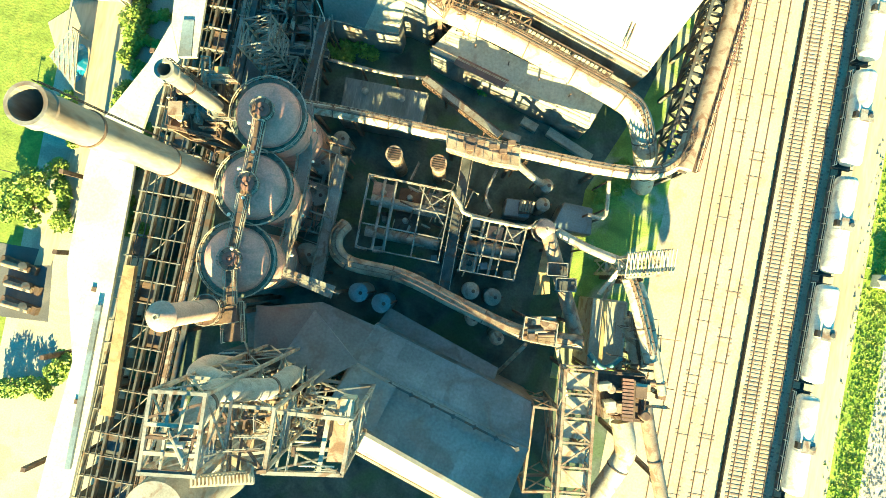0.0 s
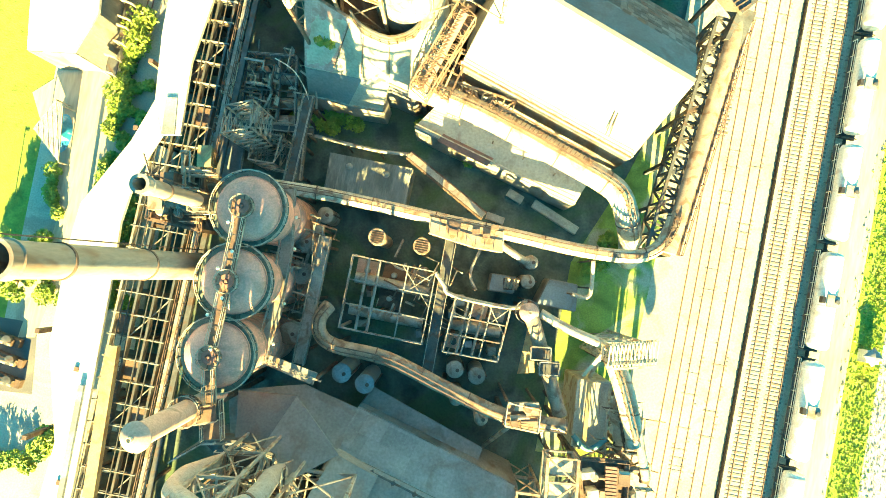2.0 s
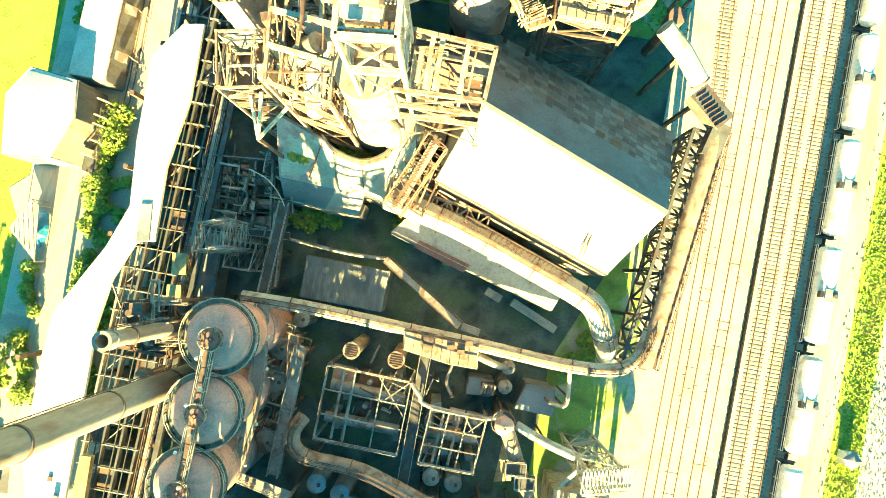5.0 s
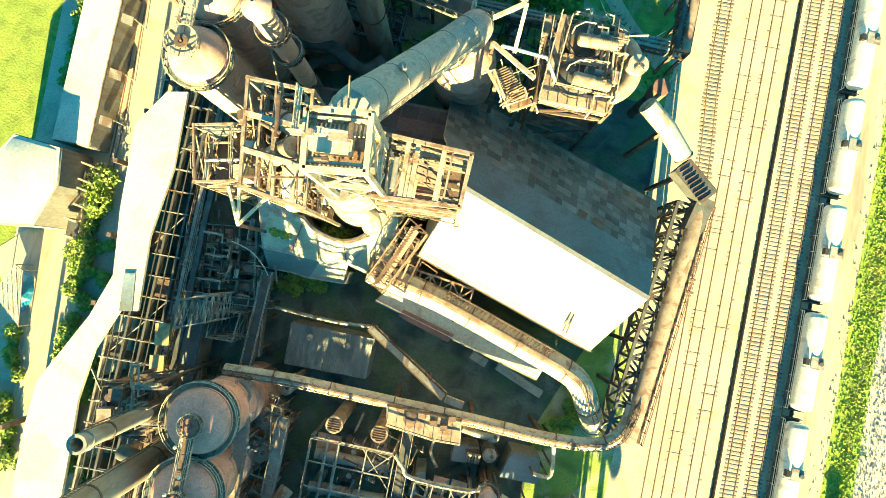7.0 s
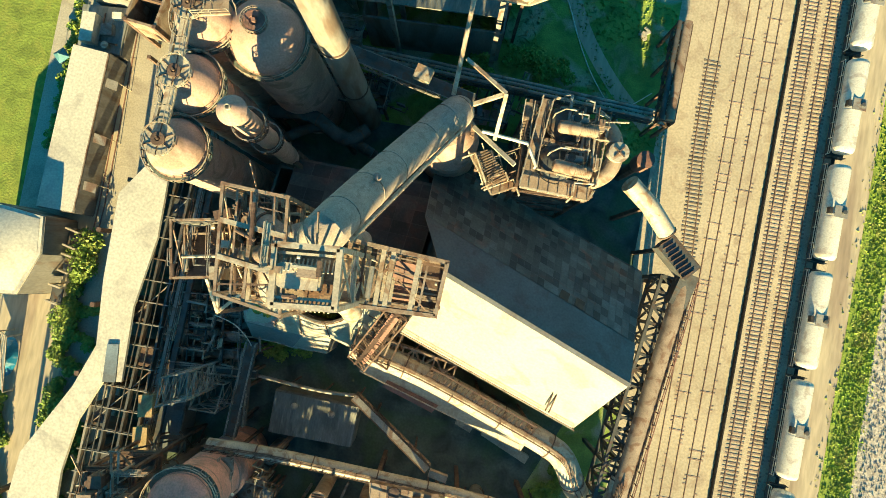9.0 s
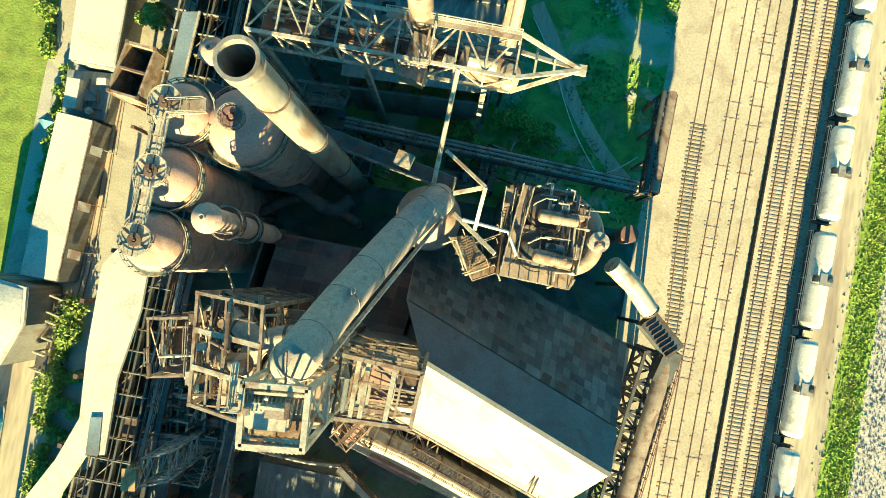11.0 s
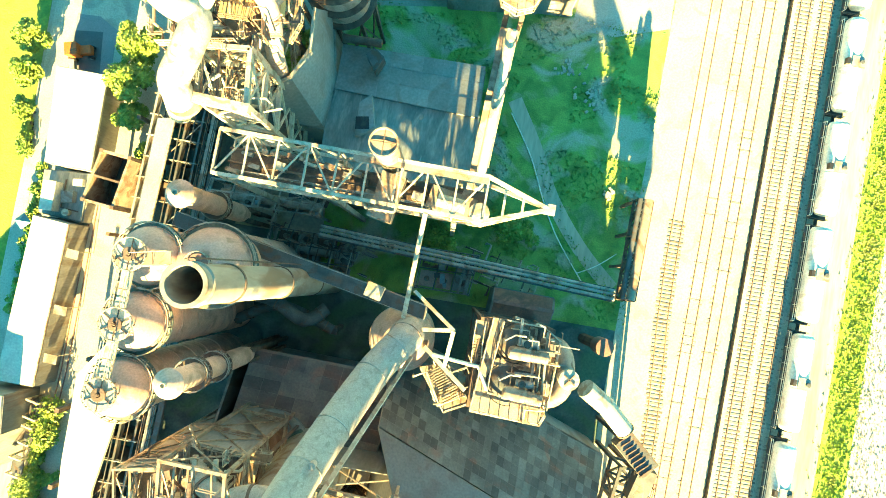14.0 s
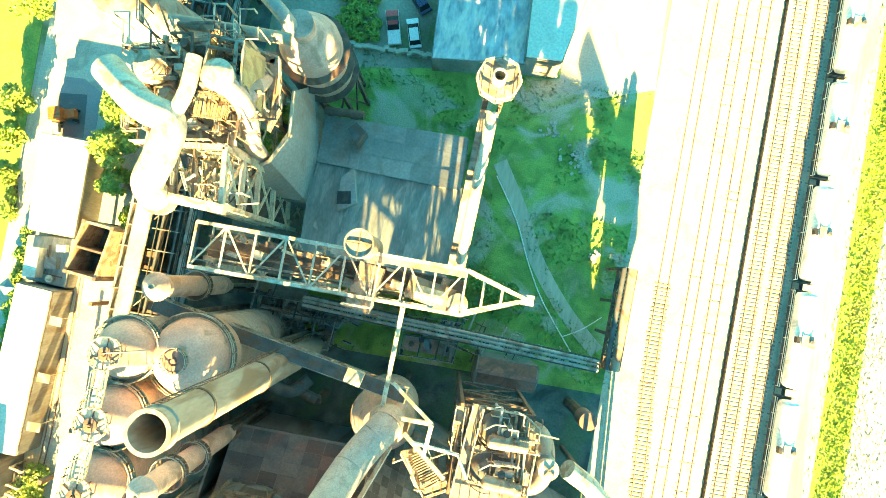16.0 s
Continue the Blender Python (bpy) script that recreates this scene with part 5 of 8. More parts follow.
part("shell", Mesh().lathe(c, [(1.3, 24.6), (1.3, 33.6), (1.42, 33.6), (1.42, 34), (1.3, 34), (1.2, 33.85), (0.02, 33.8)], 28), RUSTLIGHT, dr)
part("top_spokes", Mesh().beam((c[0] - 1.2, c[1], 33.95), (c[0] + 1.2, c[1], 33.95), 0.1).beam((c[0], c[1] - 1.2, 33.95), (c[0], c[1] + 1.2, 33.95), 0.1), RUST, dr)
part("trolley", Mesh().box((c[0] + 0.3, c[1] - 4.2, 26.3), (2.6, 5.0, 2.0), -10), RUSTLIGHT, dr)
part("trolley_frame", Mesh().railing([(c[0] - 1.2, c[1] - 6, 29), (c[0] + 1.8, c[1] - 6, 29), (c[0] + 1.8, c[1] - 1.5, 29)], 1.5, 1.0, 0.08), PALE, dr)
mt = thing("machine_trolley", (1.63, 79.61, 0), "rusty machinery cabin inside the gantry girder", "machine")
c = (2.03, 77.19, 27)
part("cabin", Mesh().box((c[0], c[1], 26.0), (5.0, 2.4, 2.0), -10), RUSTLIGHT, mt)
part("drum", Mesh().rod((c[0] - 1.5, c[1], 27.6), (c[0] + 1.5, c[1] - 0.3, 27.6), 0.7, None, 18), PALE, mt)
part("drum", Mesh().lathe((c[0] + 3, c[1] - 0.6, 0), [(1.1, 25), (1.1, 27.2), (0.02, 27.4)], 20), PALE, mt)

# ---- furnace tops ----
def machine(base, z, size, rz, label, n=7, seed=1, mats=None):
    """A cluster of housings, drums and valves on a platform."""
    rng = random.Random(seed)
    t = thing("platform_machinery", (base[0], base[1], z), label, "machinery")
    mats = mats or (RUSTLIGHT, PALE, RUST)
    ca, sa = math.cos(radians(rz)), math.sin(radians(rz))
    for i in range(n):
        x, y = (rng.uniform(-0.42, 0.42) * size[0], rng.uniform(-0.42, 0.42) * size[1])
        p = (base[0] + x * ca - y * sa, base[1] + x * sa + y * ca)
        k = rng.random()
        h = rng.uniform(0.6, size[2])
        if k < 0.4:
            part("housing", Mesh().box((*p, z + h / 2), (rng.uniform(0.6, 1.8), rng.uniform(0.6, 1.6), h), rz + rng.choice((0, 0, 12))), rng.choice(mats), t)
        elif k < 0.7:
            r = rng.uniform(0.3, 0.7)
            part("drum", Mesh().lathe(p, [(r, z), (r, z + h * 0.85), (r * 0.8, z + h), (0.02, z + h)], 16), rng.choice(mats), t)
        else:
            a = radians(rz) + rng.choice((0, 1.57))
            l = rng.uniform(0.8, 1.8)
            r = rng.uniform(0.2, 0.45)
            part("motor", Mesh().rod((p[0] - l * math.cos(a), p[1] - l * math.sin(a), z + r + 0.1), (p[0] + l * math.cos(a), p[1] + l * math.sin(a), z + r + 0.1), r, None, 14), rng.choice(mats), t)
    return t


def pipework(base, z, size, rz, label, n=14, seed=1, mats=None):
    """Small bent service pipes, handrails and ladders crowding a platform."""
    rng = random.Random(seed)
    t = thing("service_pipework", (base[0], base[1], z), label, "pipework")
    mats = mats or (PALE, RUSTLIGHT, STEEL)
    ca, sa = math.cos(radians(rz)), math.sin(radians(rz))

    def at(x, y, h):
        return (base[0] + x * ca - y * sa, base[1] + x * sa + y * ca, z + h)
    for i in range(n):
        x, y = rng.uniform(-0.5, 0.5) * size[0], rng.uniform(-0.5, 0.5) * size[1]
        l, k, h = rng.uniform(0.8, 3.5), rng.random(), rng.uniform(0.3, size[2])
        turn = rng.random() < 0.5
        e = (x + l, y) if turn else (x, y + l)
        if k < 0.45:
            e2 = (e[0], e[1] + rng.choice((-1, 1)) * rng.uniform(0.5, 2)) if turn else (e[0] + rng.choice((-1, 1)) * rng.uniform(0.5, 2), e[1])
            part("pipe", Mesh().pipe([at(x, y, 0), at(x, y, h), at(*e, h), at(*e2, h), at(*e2, 0)], rng.uniform(0.06, 0.17), 8), rng.choice(mats), t)
        elif k < 0.8:
            part("railing", Mesh().railing([at(x, y, h * 0.6), at(*e, h * 0.6)], 1.0, 0.8, 0.045), rng.choice(mats[:2]), t)
            part("foot_board", Mesh().beam(at(x, y, h * 0.6), at(*e, h * 0.6), 0.35, 0.08), rng.choice(mats), t)
            for q in ((x, y), e):
                part("bracket", Mesh().beam(at(*q, 0), at(*q, h * 0.6), 0.1), RUST, t)
        else:
            part("ladder", Mesh().railing([at(x, y, 0.05), at(*e, h)], 0.4, 0.35, 0.045), rng.choice(mats), t)
    return t


def quad(owner, pts, z, thick, material, name="deck", label=""):
    return part(name, Mesh().slab([up(p, z) for p in pts], thick), material, owner, label)


# second furnace: stair tower, hoist frames, furnace head and bell gantry
f2 = thing("hoist_tower", (-37.21, 41.96, 0), "open steel stair tower of the furnace with cream landings", "steel frame")
c = [(-25.92, 45.32, 30), (-21.17, 46.28, 30), (-20.34, 40.68, 30), (-24.79, 39.76, 30)]
scaffold(f2, c, 0, [12, 18, 24, 27, 30], 0.26, 0.22, 0.12, RUSTLIGHT, (18, 24), RUST, 12)
for k in range(4):
    part("stair", Mesh().beam(up(lerp3(c[0], c[1], 0.15 + 0.2 * k), 24 + k), up(lerp3(c[3], c[2], 0.15 + 0.2 * k), 27.5 + k * 0.6), 0.7, 0.15), RUST, f2)
f2b = thing("hoist_tower", (-28.22, 44.43, 0), "tall open steel hoist frame of the furnace", "steel frame")
c2 = [(-19.16, 49.24, 36), (-13.26, 49.03, 36), (-12.02, 38.66, 36), (-18, 39.58, 36)]
scaffold(f2b, c2, 0, [16, 24, 30, 36], 0.34, 0.28, 0.14, RUSTLIGHT, (16, 24, 30), RUST, 20)
for k in (0.33, 0.66):
    part("beam", Mesh().beam(lerp3(up(c2[0], 36), up(c2[3], 36), k), lerp3(up(c2[1], 36), up(c2[2], 36), k), 0.45), PALE, f2b)
    part("beam", Mesh().beam(lerp3(up(c2[0], 33), up(c2[1], 33), k), lerp3(up(c2[3], 33), up(c2[2], 33), k), 0.4), PALE, f2b)
machine((-17.87, 43.93, 30), 30.1, (5.5, 8, 3.5), 10, "rusty hoist machinery inside the furnace frame", 14, 3)
# upright sheets added only to shade the stoves and chimney behind
part("rear_cladding", Mesh().beam((-19.3, 49.0, 16.5), (-13.3, 48.8, 16.5), 0.12, 27), WALL, f2b, "grey sheet added behind the hoist frame to block sun")
part("side_cladding", Mesh().beam((-25.7, 45.2, 15.5), (-21.3, 46.1, 15.5), 0.12, 28).beam((-21.3, 46.1, 15.5), (-19.4, 48.9, 15.5), 0.12, 28), WALL, f2, "grey sheet added behind the stair tower to block sun")
f2c = thing("blast_furnace", (-18.7, 41.86, 0), "blast furnace with a boxed cream head and grated landings", "blast furnace")
c = (-9.86, 43.03, 38)
part("furnace_shaft", Mesh().lathe(up(c, 0), [(4.2, 0), (4.2, 6), (4.8, 12), (3.2, 30), (3.0, 34)], 36), STEEL, f2c)
c3 = [(-10.32, 44.76, 47), (-5.82, 45.17, 47), (-5.47, 41.04, 47), (-9.82, 40.58, 47)]
scaffold(f2c, c3, 26, [32, 40, 47], 0.4, 0.42, 0.16, PALE, (32, 40, 46), RUSTLIGHT, 8)
quad(f2c, [(-9.69, 43.36, 47), (-6.81, 43.48, 47), (-6.75, 42.11, 47), (-9.62, 41.99, 47)], 46.9, 0.9, PALE, "furnace_head", "cream boxed furnace head")
quad(f2c, [(-8.41, 43.37, 48.4), (-6.89, 43.46, 48.4), (-6.93, 42.88, 48.4), (-8.45, 42.79, 48.4)], 47.3, 0.4, RUSTLIGHT, "hatch")
part("grating", Mesh().railing([(-10.13, 44.23, 46.3), (-6.16, 44.62, 46.3)], 0.7, 0.6, 0.09), PALE, f2c)
part("grating", Mesh().railing([(-9.74, 41.16, 46.3), (-5.79, 41.55, 46.3)], 0.7, 0.6, 0.09), PALE, f2c)
part("grating", Mesh().railing([(-9.67, 40.77, 46.3), (-5.71, 41.16, 46.3)], 0.7, 0.6, 0.09), PALE, f2c)
part("uptake", Mesh().pipe(curve([(-7.0, 46.6, 30), (-8.4, 46.9, 33), (-9.6, 46.7, 33.4), (-11.7, 46.4, 33.2), (-13.6, 45.4, 33), (-14.45, 44.0, 32.8), (-14.7, 41.2, 32), (-14.9, 39.5, 29)], 5), 1.05, 24), DUCT, f2c, "grey forked gas uptake pipe")
part("uptake", Mesh().pipe(curve([(-13.6, 45.4, 33), (-15.3, 46.3, 33), (-16.9, 46.9, 32), (-17.6, 47.0, 29), (-17.6, 46.6, 25)], 5), 1.0, 24), DUCT, f2c, "grey branch of the uptake pipe")
for p, q in (((-11.4, 46.45, 33.2), (-11.1, 46.5, 33.25)), ((-14.5, 43.4, 32.7), (-14.53, 43.0, 32.65)), ((-15.9, 46.5, 32.8), (-16.1, 46.6, 32.7))):
    part("collar", Mesh().pipe([p, q], 1.14, 24), RUST, f2c)
wk2 = [(-21.3, 46.9, 26), (-11.8, 47.7, 26), (-12.0, 46.4, 26)]
part("ring_walk", Mesh().ribbon([add3(p, (0, 0.2, 0)) for p in wk2[:2]], 1.1, 0.12), RUSTLIGHT, f2c)
for o in (-0.55, 0.55):
    part("railing", Mesh().railing([add3(p, (0, 0.2 + o, 0.12)) for p in wk2[:2]], 1.0, 1.2, 0.045), PALE, f2c)
part("bracket", Mesh().beam((-20.6, 47.2, 26), (-20.6, 47.2, 0), 0.3).beam((-12.4, 47.8, 26), (-12.4, 47.8, 0), 0.3), RUST, f2c)
part("uptake", Mesh().pipe(curve([(-18.26, 43.02, 30), (-15.86, 43.31, 34), (-14.03, 43.82, 36)], 5), 1.0, 18), RUSTLIGHT, f2c)
part("bustle_main", Mesh().pipe(curve([(-19.3, 41.6, 27.5), (-14.2, 41.3, 27), (-10.5, 41.0, 26.6), (-8.0, 39.8, 26), (-7.6, 39.0, 24)], 5), 1.1, 22), PALE, f2c, "cream horizontal pipe")
f2d = thing("bell_gantry", (-5.7, 43.34, 0), "rectangular steel gantry frame with rusty stairs", "steel frame")
c4 = [(-6.99, 46.31, 36.5), (1.59, 45.85, 36.5), (1.35, 41.1, 36.5), (-6.79, 40.72, 36.5)]
scaffold(f2d, c4, 20, [28, 32, 36.5], 0.36, 0.36, 0.15, RUSTLIGHT, (28,), RUST, 9)
for k in (0.35, 0.45, 0.72):
    part("beam", Mesh().beam(lerp3(up(c4[0], 36.5), up(c4[1], 36.5), k), lerp3(up(c4[3], 36.5), up(c4[2], 36.5), k), 0.4), PALE, f2d)
    part("beam", Mesh().beam(lerp3(up(c4[0], 32), up(c4[1], 32), k), lerp3(up(c4[3], 32), up(c4[2], 32), k), 0.3), PALE, f2d)
quad(f2d, [lerp3(c4[0], c4[1], 0.03), lerp3(c4[0], c4[1], 0.33), lerp3(c4[3], c4[2], 0.33), lerp3(c4[3], c4[2], 0.03)], 29, 0.2, DARK)
for k in range(7):
    a = lerp3(up(c4[0], 33), up(c4[1], 33), 0.48 + 0.035 * k)
    b = lerp3(up(c4[3], 31), up(c4[2], 31), 0.42 + 0.035 * k)
    part("stair_tread", Mesh().beam(lerp3(a, b, 0.15), lerp3(a, b, 0.85), 0.35, 0.12), REDROOF, f2d)
for p in c4:
    part("leg", Mesh().beam(up(p, 0), up(p, 20), 0.6), RUST, f2d)
# another added sheet, keeps low sun off the casting shed roof
part("rear_cladding", Mesh().beam((-10.3, 46.0, 13), (1.3, 46.1, 13), 0.12, 14), WALL, f2d, "grey sheet added under the gantry to block sun")
hx = thing("skip_bridge", (-4.71, 33.33, 0), "rusty inclined skip bridge between furnace and cast house", "skip bridge")
part("deck", Mesh().beam((-6.54, 32.78, 16), (-2.91, 39.49, 24), 1.0, 0.15), REDROOF, hx)
for k in range(22):
    p = Vector(lerp3((-6.94, 32.63, 16.4), (-2.74, 39.73, 24.4), k / 21))
    part("stair_tread", Mesh().beam(p + Vector((-0.45, -0.3, 0)), p + Vector((0.45, 0.3, 0)), 0.2, 0.06), RUST, hx)
box_truss(hx, (-7.15, 32.33, 16), (-2.67, 39.85, 24), 2.6, 1.8, 8, 0.16, 0.09, RUST)
part("leg", Mesh().beam(up((-6.85, 33.37, 0), 0), up((-6.85, 33.37, 0), 17), 0.6), RUST, hx)
# hoist cables frame pointing from the stair tower
fr = thing("derrick", (-30.64, 35.73, 0), "small steel derrick with converging arms", "derrick")
for p in ((-22.16, 40.19, 28), (-21.09, 40.67, 28), (-17.99, 39.77, 28)):
    part("arm", Mesh().beam(p, (-21.89, 36.51, 24), 0.3), PALE, fr)
part("mast", Mesh().beam(up((-21.89, 36.51, 24), 0), (-21.89, 36.51, 24), 0.35), RUST, fr)

# gas washer platform beside the dust catcher
gw = thing("washer_platform", (11.5, 60.8, 0), "tall cream gas washer platform with two dark tanks", "platform")
cw = [(7.6, 65.6, 23), (15.6, 65.6, 23), (15.9, 56.3, 23), (7.6, 56.0, 23)]
scaffold(gw, cw, 0, [8, 14, 19, 22.6], 0.4, 0.3, 0.16, RUST, (14,), RUST)
for poly in ([(8.68, 66.0), (10.0, 66.0), (9.6, 61.2), (9.2, 57.6), (7.7, 55.7), (8.2, 61.2)], [(7.75, 55.7), (9.2, 57.7), (15.7, 57.4), (15.4, 55.4)], [(15.0, 57.4), (15.8, 57.4), (16.2, 64.6), (15.3, 64.9)], [(9.7, 61.7), (15.1, 61.7), (15.1, 60.8), (9.6, 60.8)]):
    quad(gw, poly, 23.2, 0.15, RUSTLIGHT)
part("railing", Mesh().railing([(8.7, 66.0, 23.2), (8.25, 61.2, 23.2), (7.75, 55.7, 23.2), (15.35, 55.45, 23.2), (15.85, 56.6, 23.2)], 1.1, 1.1, 0.06), PALE, gw, "cream handrail")
part("railing", Mesh().railing([(15.9, 57.2, 23.2), (16.25, 64.7, 23.2), (14.3, 65.9, 23.2), (10.1, 66.0, 23.2)], 1.1, 1.1, 0.06), PALE, gw, "cream handrail")
part("railing", Mesh().railing([(9.9, 65.8, 23.2), (9.3, 60.4, 23.2), (9.3, 57.9, 23.2), (15.2, 57.5, 23.2)], 1.0, 1.2, 0.045), PALE, gw)
for n, p in enumerate(((11.6, 63.6), (11.4, 59.1))):
    r = 1.9 if n == 0 else 2.1
    part("washer_tank", Mesh().lathe(p, [(r, 12), (r, 22.8), (r + 0.12, 22.8), (r + 0.12, 23.0), (r * 0.9, 23.3), (r * 0.35, 23.7), (0.02, 23.75)], 32), DARK, gw, "dark round washer tank")
    part("hose", Mesh().pipe([(p[0] + (r + 0.25) * math.cos(a), p[1] + (r + 0.25) * math.sin(a), 23.5) for a in [2.0 + 0.2 * k for k in range(16)]], 0.07, 8), BLACK, gw, "dark hose round the tank")
    a0, a1 = ((10.7, 62.75, 24.9), (15.1, 62.75, 24.9)) if n == 0 else ((10.8, 58.5, 24.9), (15.1, 58.2, 24.9))
    b = part("blower", Mesh().pipe([lerp3(a0, a1, q) for q in (0, 0.03, 0.1, 0.55, 0.58, 0.97, 1)], [0.35, 0.62, 0.72, 0.72, 0.6, 0.6, 0.4], 20), RUSTLIGHT, gw, "cream horizontal blower casing")
    for k in range(9):
        q = lerp3(a0, a1, 0.58 + 0.042 * k)
        part("cooling_rib", Mesh().pipe([add3(q, (-0.04, 0, 0)), add3(q, (0.04, 0, 0))], 0.7, 18), RUSTLIGHT, b)
    for q in (0.15, 0.5, 0.9):
        c = lerp3(a0, a1, q)
        part("saddle", Mesh().box((c[0], c[1], 23.75), (0.35, 1.2, 1.1)), RUST, gw)
    m0 = (a0[0] + 1.9, a0[1] + 1.1)
    part("motor", Mesh().rod((m0[0] - 0.6, m0[1], 24.5), (m0[0] + 1.3, m0[1], 24.5), 0.42, None, 16), STEEL, gw, "grey motor")
    part("valve_wheel", Mesh().lathe(m0, [(0.42, 25.05), (0.42, 25.12), (0.3, 25.12), (0.3, 25.05)], 18), RUST, gw)
    part("feed_pipe", Mesh().pipe([(a0[0] - 0.5, a0[1] + 1.2, 23.2), (a0[0] - 0.5, a0[1] + 1.2, 25.2), (a0[0] + 0.5, a0[1] + 1.9, 25.2), (a0[0] + 1.6, a0[1] + 1.9, 25.2), (a0[0] + 1.6, a0[1] + 1.9, 23.2)], 0.09, 8), PALE, gw)
    part("control_box", Mesh().box((15.3, a0[1] + 0.9, 24.0), (0.8, 1.3, 1.6), 2), RUSTLIGHT, gw)
for k in range(9):
    part("stair_tread", Mesh().beam((6.95 + 0.03 * k, 63.4 - 0.32 * k, 22.6 - 0.1 * k), (7.9 + 0.03 * k, 63.45 - 0.32 * k, 22.6 - 0.1 * k), 0.22, 0.06), RUSTLIGHT, gw)
part("stair_landing", Mesh().slab([(6.9, 65.4, 22.8), (8.4, 65.4, 22.8), (8.3, 63.5, 22.8), (6.9, 63.4, 22.8)], 0.1), RUSTLIGHT, gw)
for x in (6.9, 7.95):
    part("railing", Mesh().railing([(x, 65.4, 22.8), (x, 63.4, 22.7), (x + 0.25, 60.5, 21.8)], 1.0, 0.8, 0.045), PALE, gw)
part("bracket", Mesh().beam((6.95, 64.4, 22.6), (7.7, 64.4, 19.2), 0.2), RUST, gw)
part("steam_pipe", Mesh().pipe([(2.77, 60.95, 24), (7.9, 60.5, 24), (9.2, 58.2, 24), (9.2, 58.2, 23)], 0.2, 12), WHITE, gw, "white insulated pipe")
part("duct", Mesh().pipe(curve([(15.0, 64.2, 21.5), (16.4, 64.0, 22.6), (17.2, 62.9, 23.2), (17.5, 61.0, 23.6), (17.3, 59.6, 23.6), (16.6, 58.5, 23.2), (15.4, 57.8, 22.2)], 5), 0.95, 24), RUSTLIGHT, gw, "great curved cream duct")
part("duct_cap", Mesh().lathe((17.5, 60.95, 0), [(1.0, 23.2), (1.0, 25.2), (1.1, 25.2), (1.1, 25.4), (0.02, 25.5)], 24), PALE, gw)
part("cap_bar", Mesh().beam((16.9, 61.4, 25.52), (18.1, 60.5, 25.52), 0.14).beam((17.05, 60.35, 25.52), (17.95, 61.55, 25.52), 0.14), RUST, gw, "red crossed bars")
part("pipe_loop", Mesh().pipe([(13.4, 65.9, 23.2), (13.4, 66.2, 24.6), (14.2, 66.0, 24.8), (14.2, 64.9, 24.8), (15.4, 64.7, 24.8), (15.4, 64.7, 23.2)], 0.11, 8), PALE, gw)
part("pipe_loop", Mesh().pipe([(13.5, 55.3, 21.8), (13.5, 55.6, 24.8), (13.5, 57.0, 24.8), (15.5, 57.2, 24.8), (15.5, 57.2, 23.2)], 0.12, 8), PALE, gw)
br = thing("access_bridge", (5.72, 55.82, 0), "cream machinery bridge from dust catcher to washer platform", "platform")
quad(br, [(1.7, 58.95, 21), (5.06, 54.68, 21), (7.73, 56.13, 21), (3.54, 59.6, 21)], 21, 0.25, RUSTLIGHT)
part("railing", Mesh().railing([(1.7, 58.95, 21), (5.08, 54.56, 21), (7.75, 56, 21)], 1.1, 1.2, 0.05), PALE, br)
for k in range(1, 15):
    part("slat", Mesh().beam(lerp3((2.26, 58.77, 22), (5.22, 55.46, 22), k / 15), lerp3((3.52, 59.63, 22), (6.92, 56.72, 22), k / 15), 0.12, 0.5), RUSTLIGHT, br)
for p in ((2.93, 57.54, 21), (6.1, 56.16, 21)):
    part("leg", Mesh().beam(up(p, 0), up(p, 20.8), 0.5), RUST, br)
rt = thing("round_tank", (27.91, 64.45, 0), "small flat red-brown tank on a stand", "tank")
part("shell", Mesh().lathe((24.44, 64.09, 12), [(1.15, 9), (1.15, 12.2), (0.02, 12.3)], 24), REDROOF, rt)
part("stand", Mesh().lathe((24.44, 64.09, 12), [(0.8, 0), (0.8, 9)], 8), RUST, rt)
ps = thing("pump_house", (14.92, 67.32, 0), "long low pump house with a red-brown roof", "building")
c = [(9.75, 69.28, 7), (18.05, 69.16, 7), (17.86, 65.6, 7), (9.57, 65.71, 7)]
gable(ps, c[0], c[1], c[2], c[3], 0, 7.8, 6.5, WALL, REDROOF, REDROOF)
pr = thing("pipe_rack", (-0.25, 70.65, 0), "long dark pipe rack across the yard", "pipe rack")
a, b = (-15.03, 72.76, 9), (25.46, 70.97, 9)
box_truss(pr, a, b, 1.6, 1.2, 26, 0.25, 0.14, DARK)
for s in (-0.5, 0.1, 0.6):
    part("pipe", Mesh().rod(add3(a, (0, s, 0.25)), add3(b, (0, s, 0.25)), 0.22, None, 10), STEEL, pr)
for k in range(7):
    p = lerp3(a, b, (k + 0.3) / 7)
    part("leg", Mesh().beam(up(p, 0), up(p, 7.8), 0.4), RUST, pr)
kf = thing("low_house_roof", (-9.53, 18.23, 0), "dark low roofed casting shed behind the stoves", "industrial building")
quad(kf, [(-19.86, 56.36, 13), (-0.82, 56.1, 13), (-2.54, 41.56, 13), (-21.67, 43.13, 13)], 12.5, 0.3, ROOFRUST, "roof", "dark patched sheet roof")
for a, b in (((-21.98, 54.94, 6), (-1.17, 54.65, 6)), ((-21.98, 54.94, 6), (-23.96, 40.48, 6)), ((-3.04, 38.76, 6), (-23.96, 40.48, 6))):
    part("wall", Mesh().beam(up(a, 6), up(b, 6), 0.3, 12), WALL, kf)
sheeting(kf, (-19.83, 56.07, 12.5), (-0.95, 55.76, 12.5), (-2.64, 41.7, 12.5), (-21.67, 43.19, 12.5), 8, 8, ROOFRUST, 0.03, 0.02, 8)
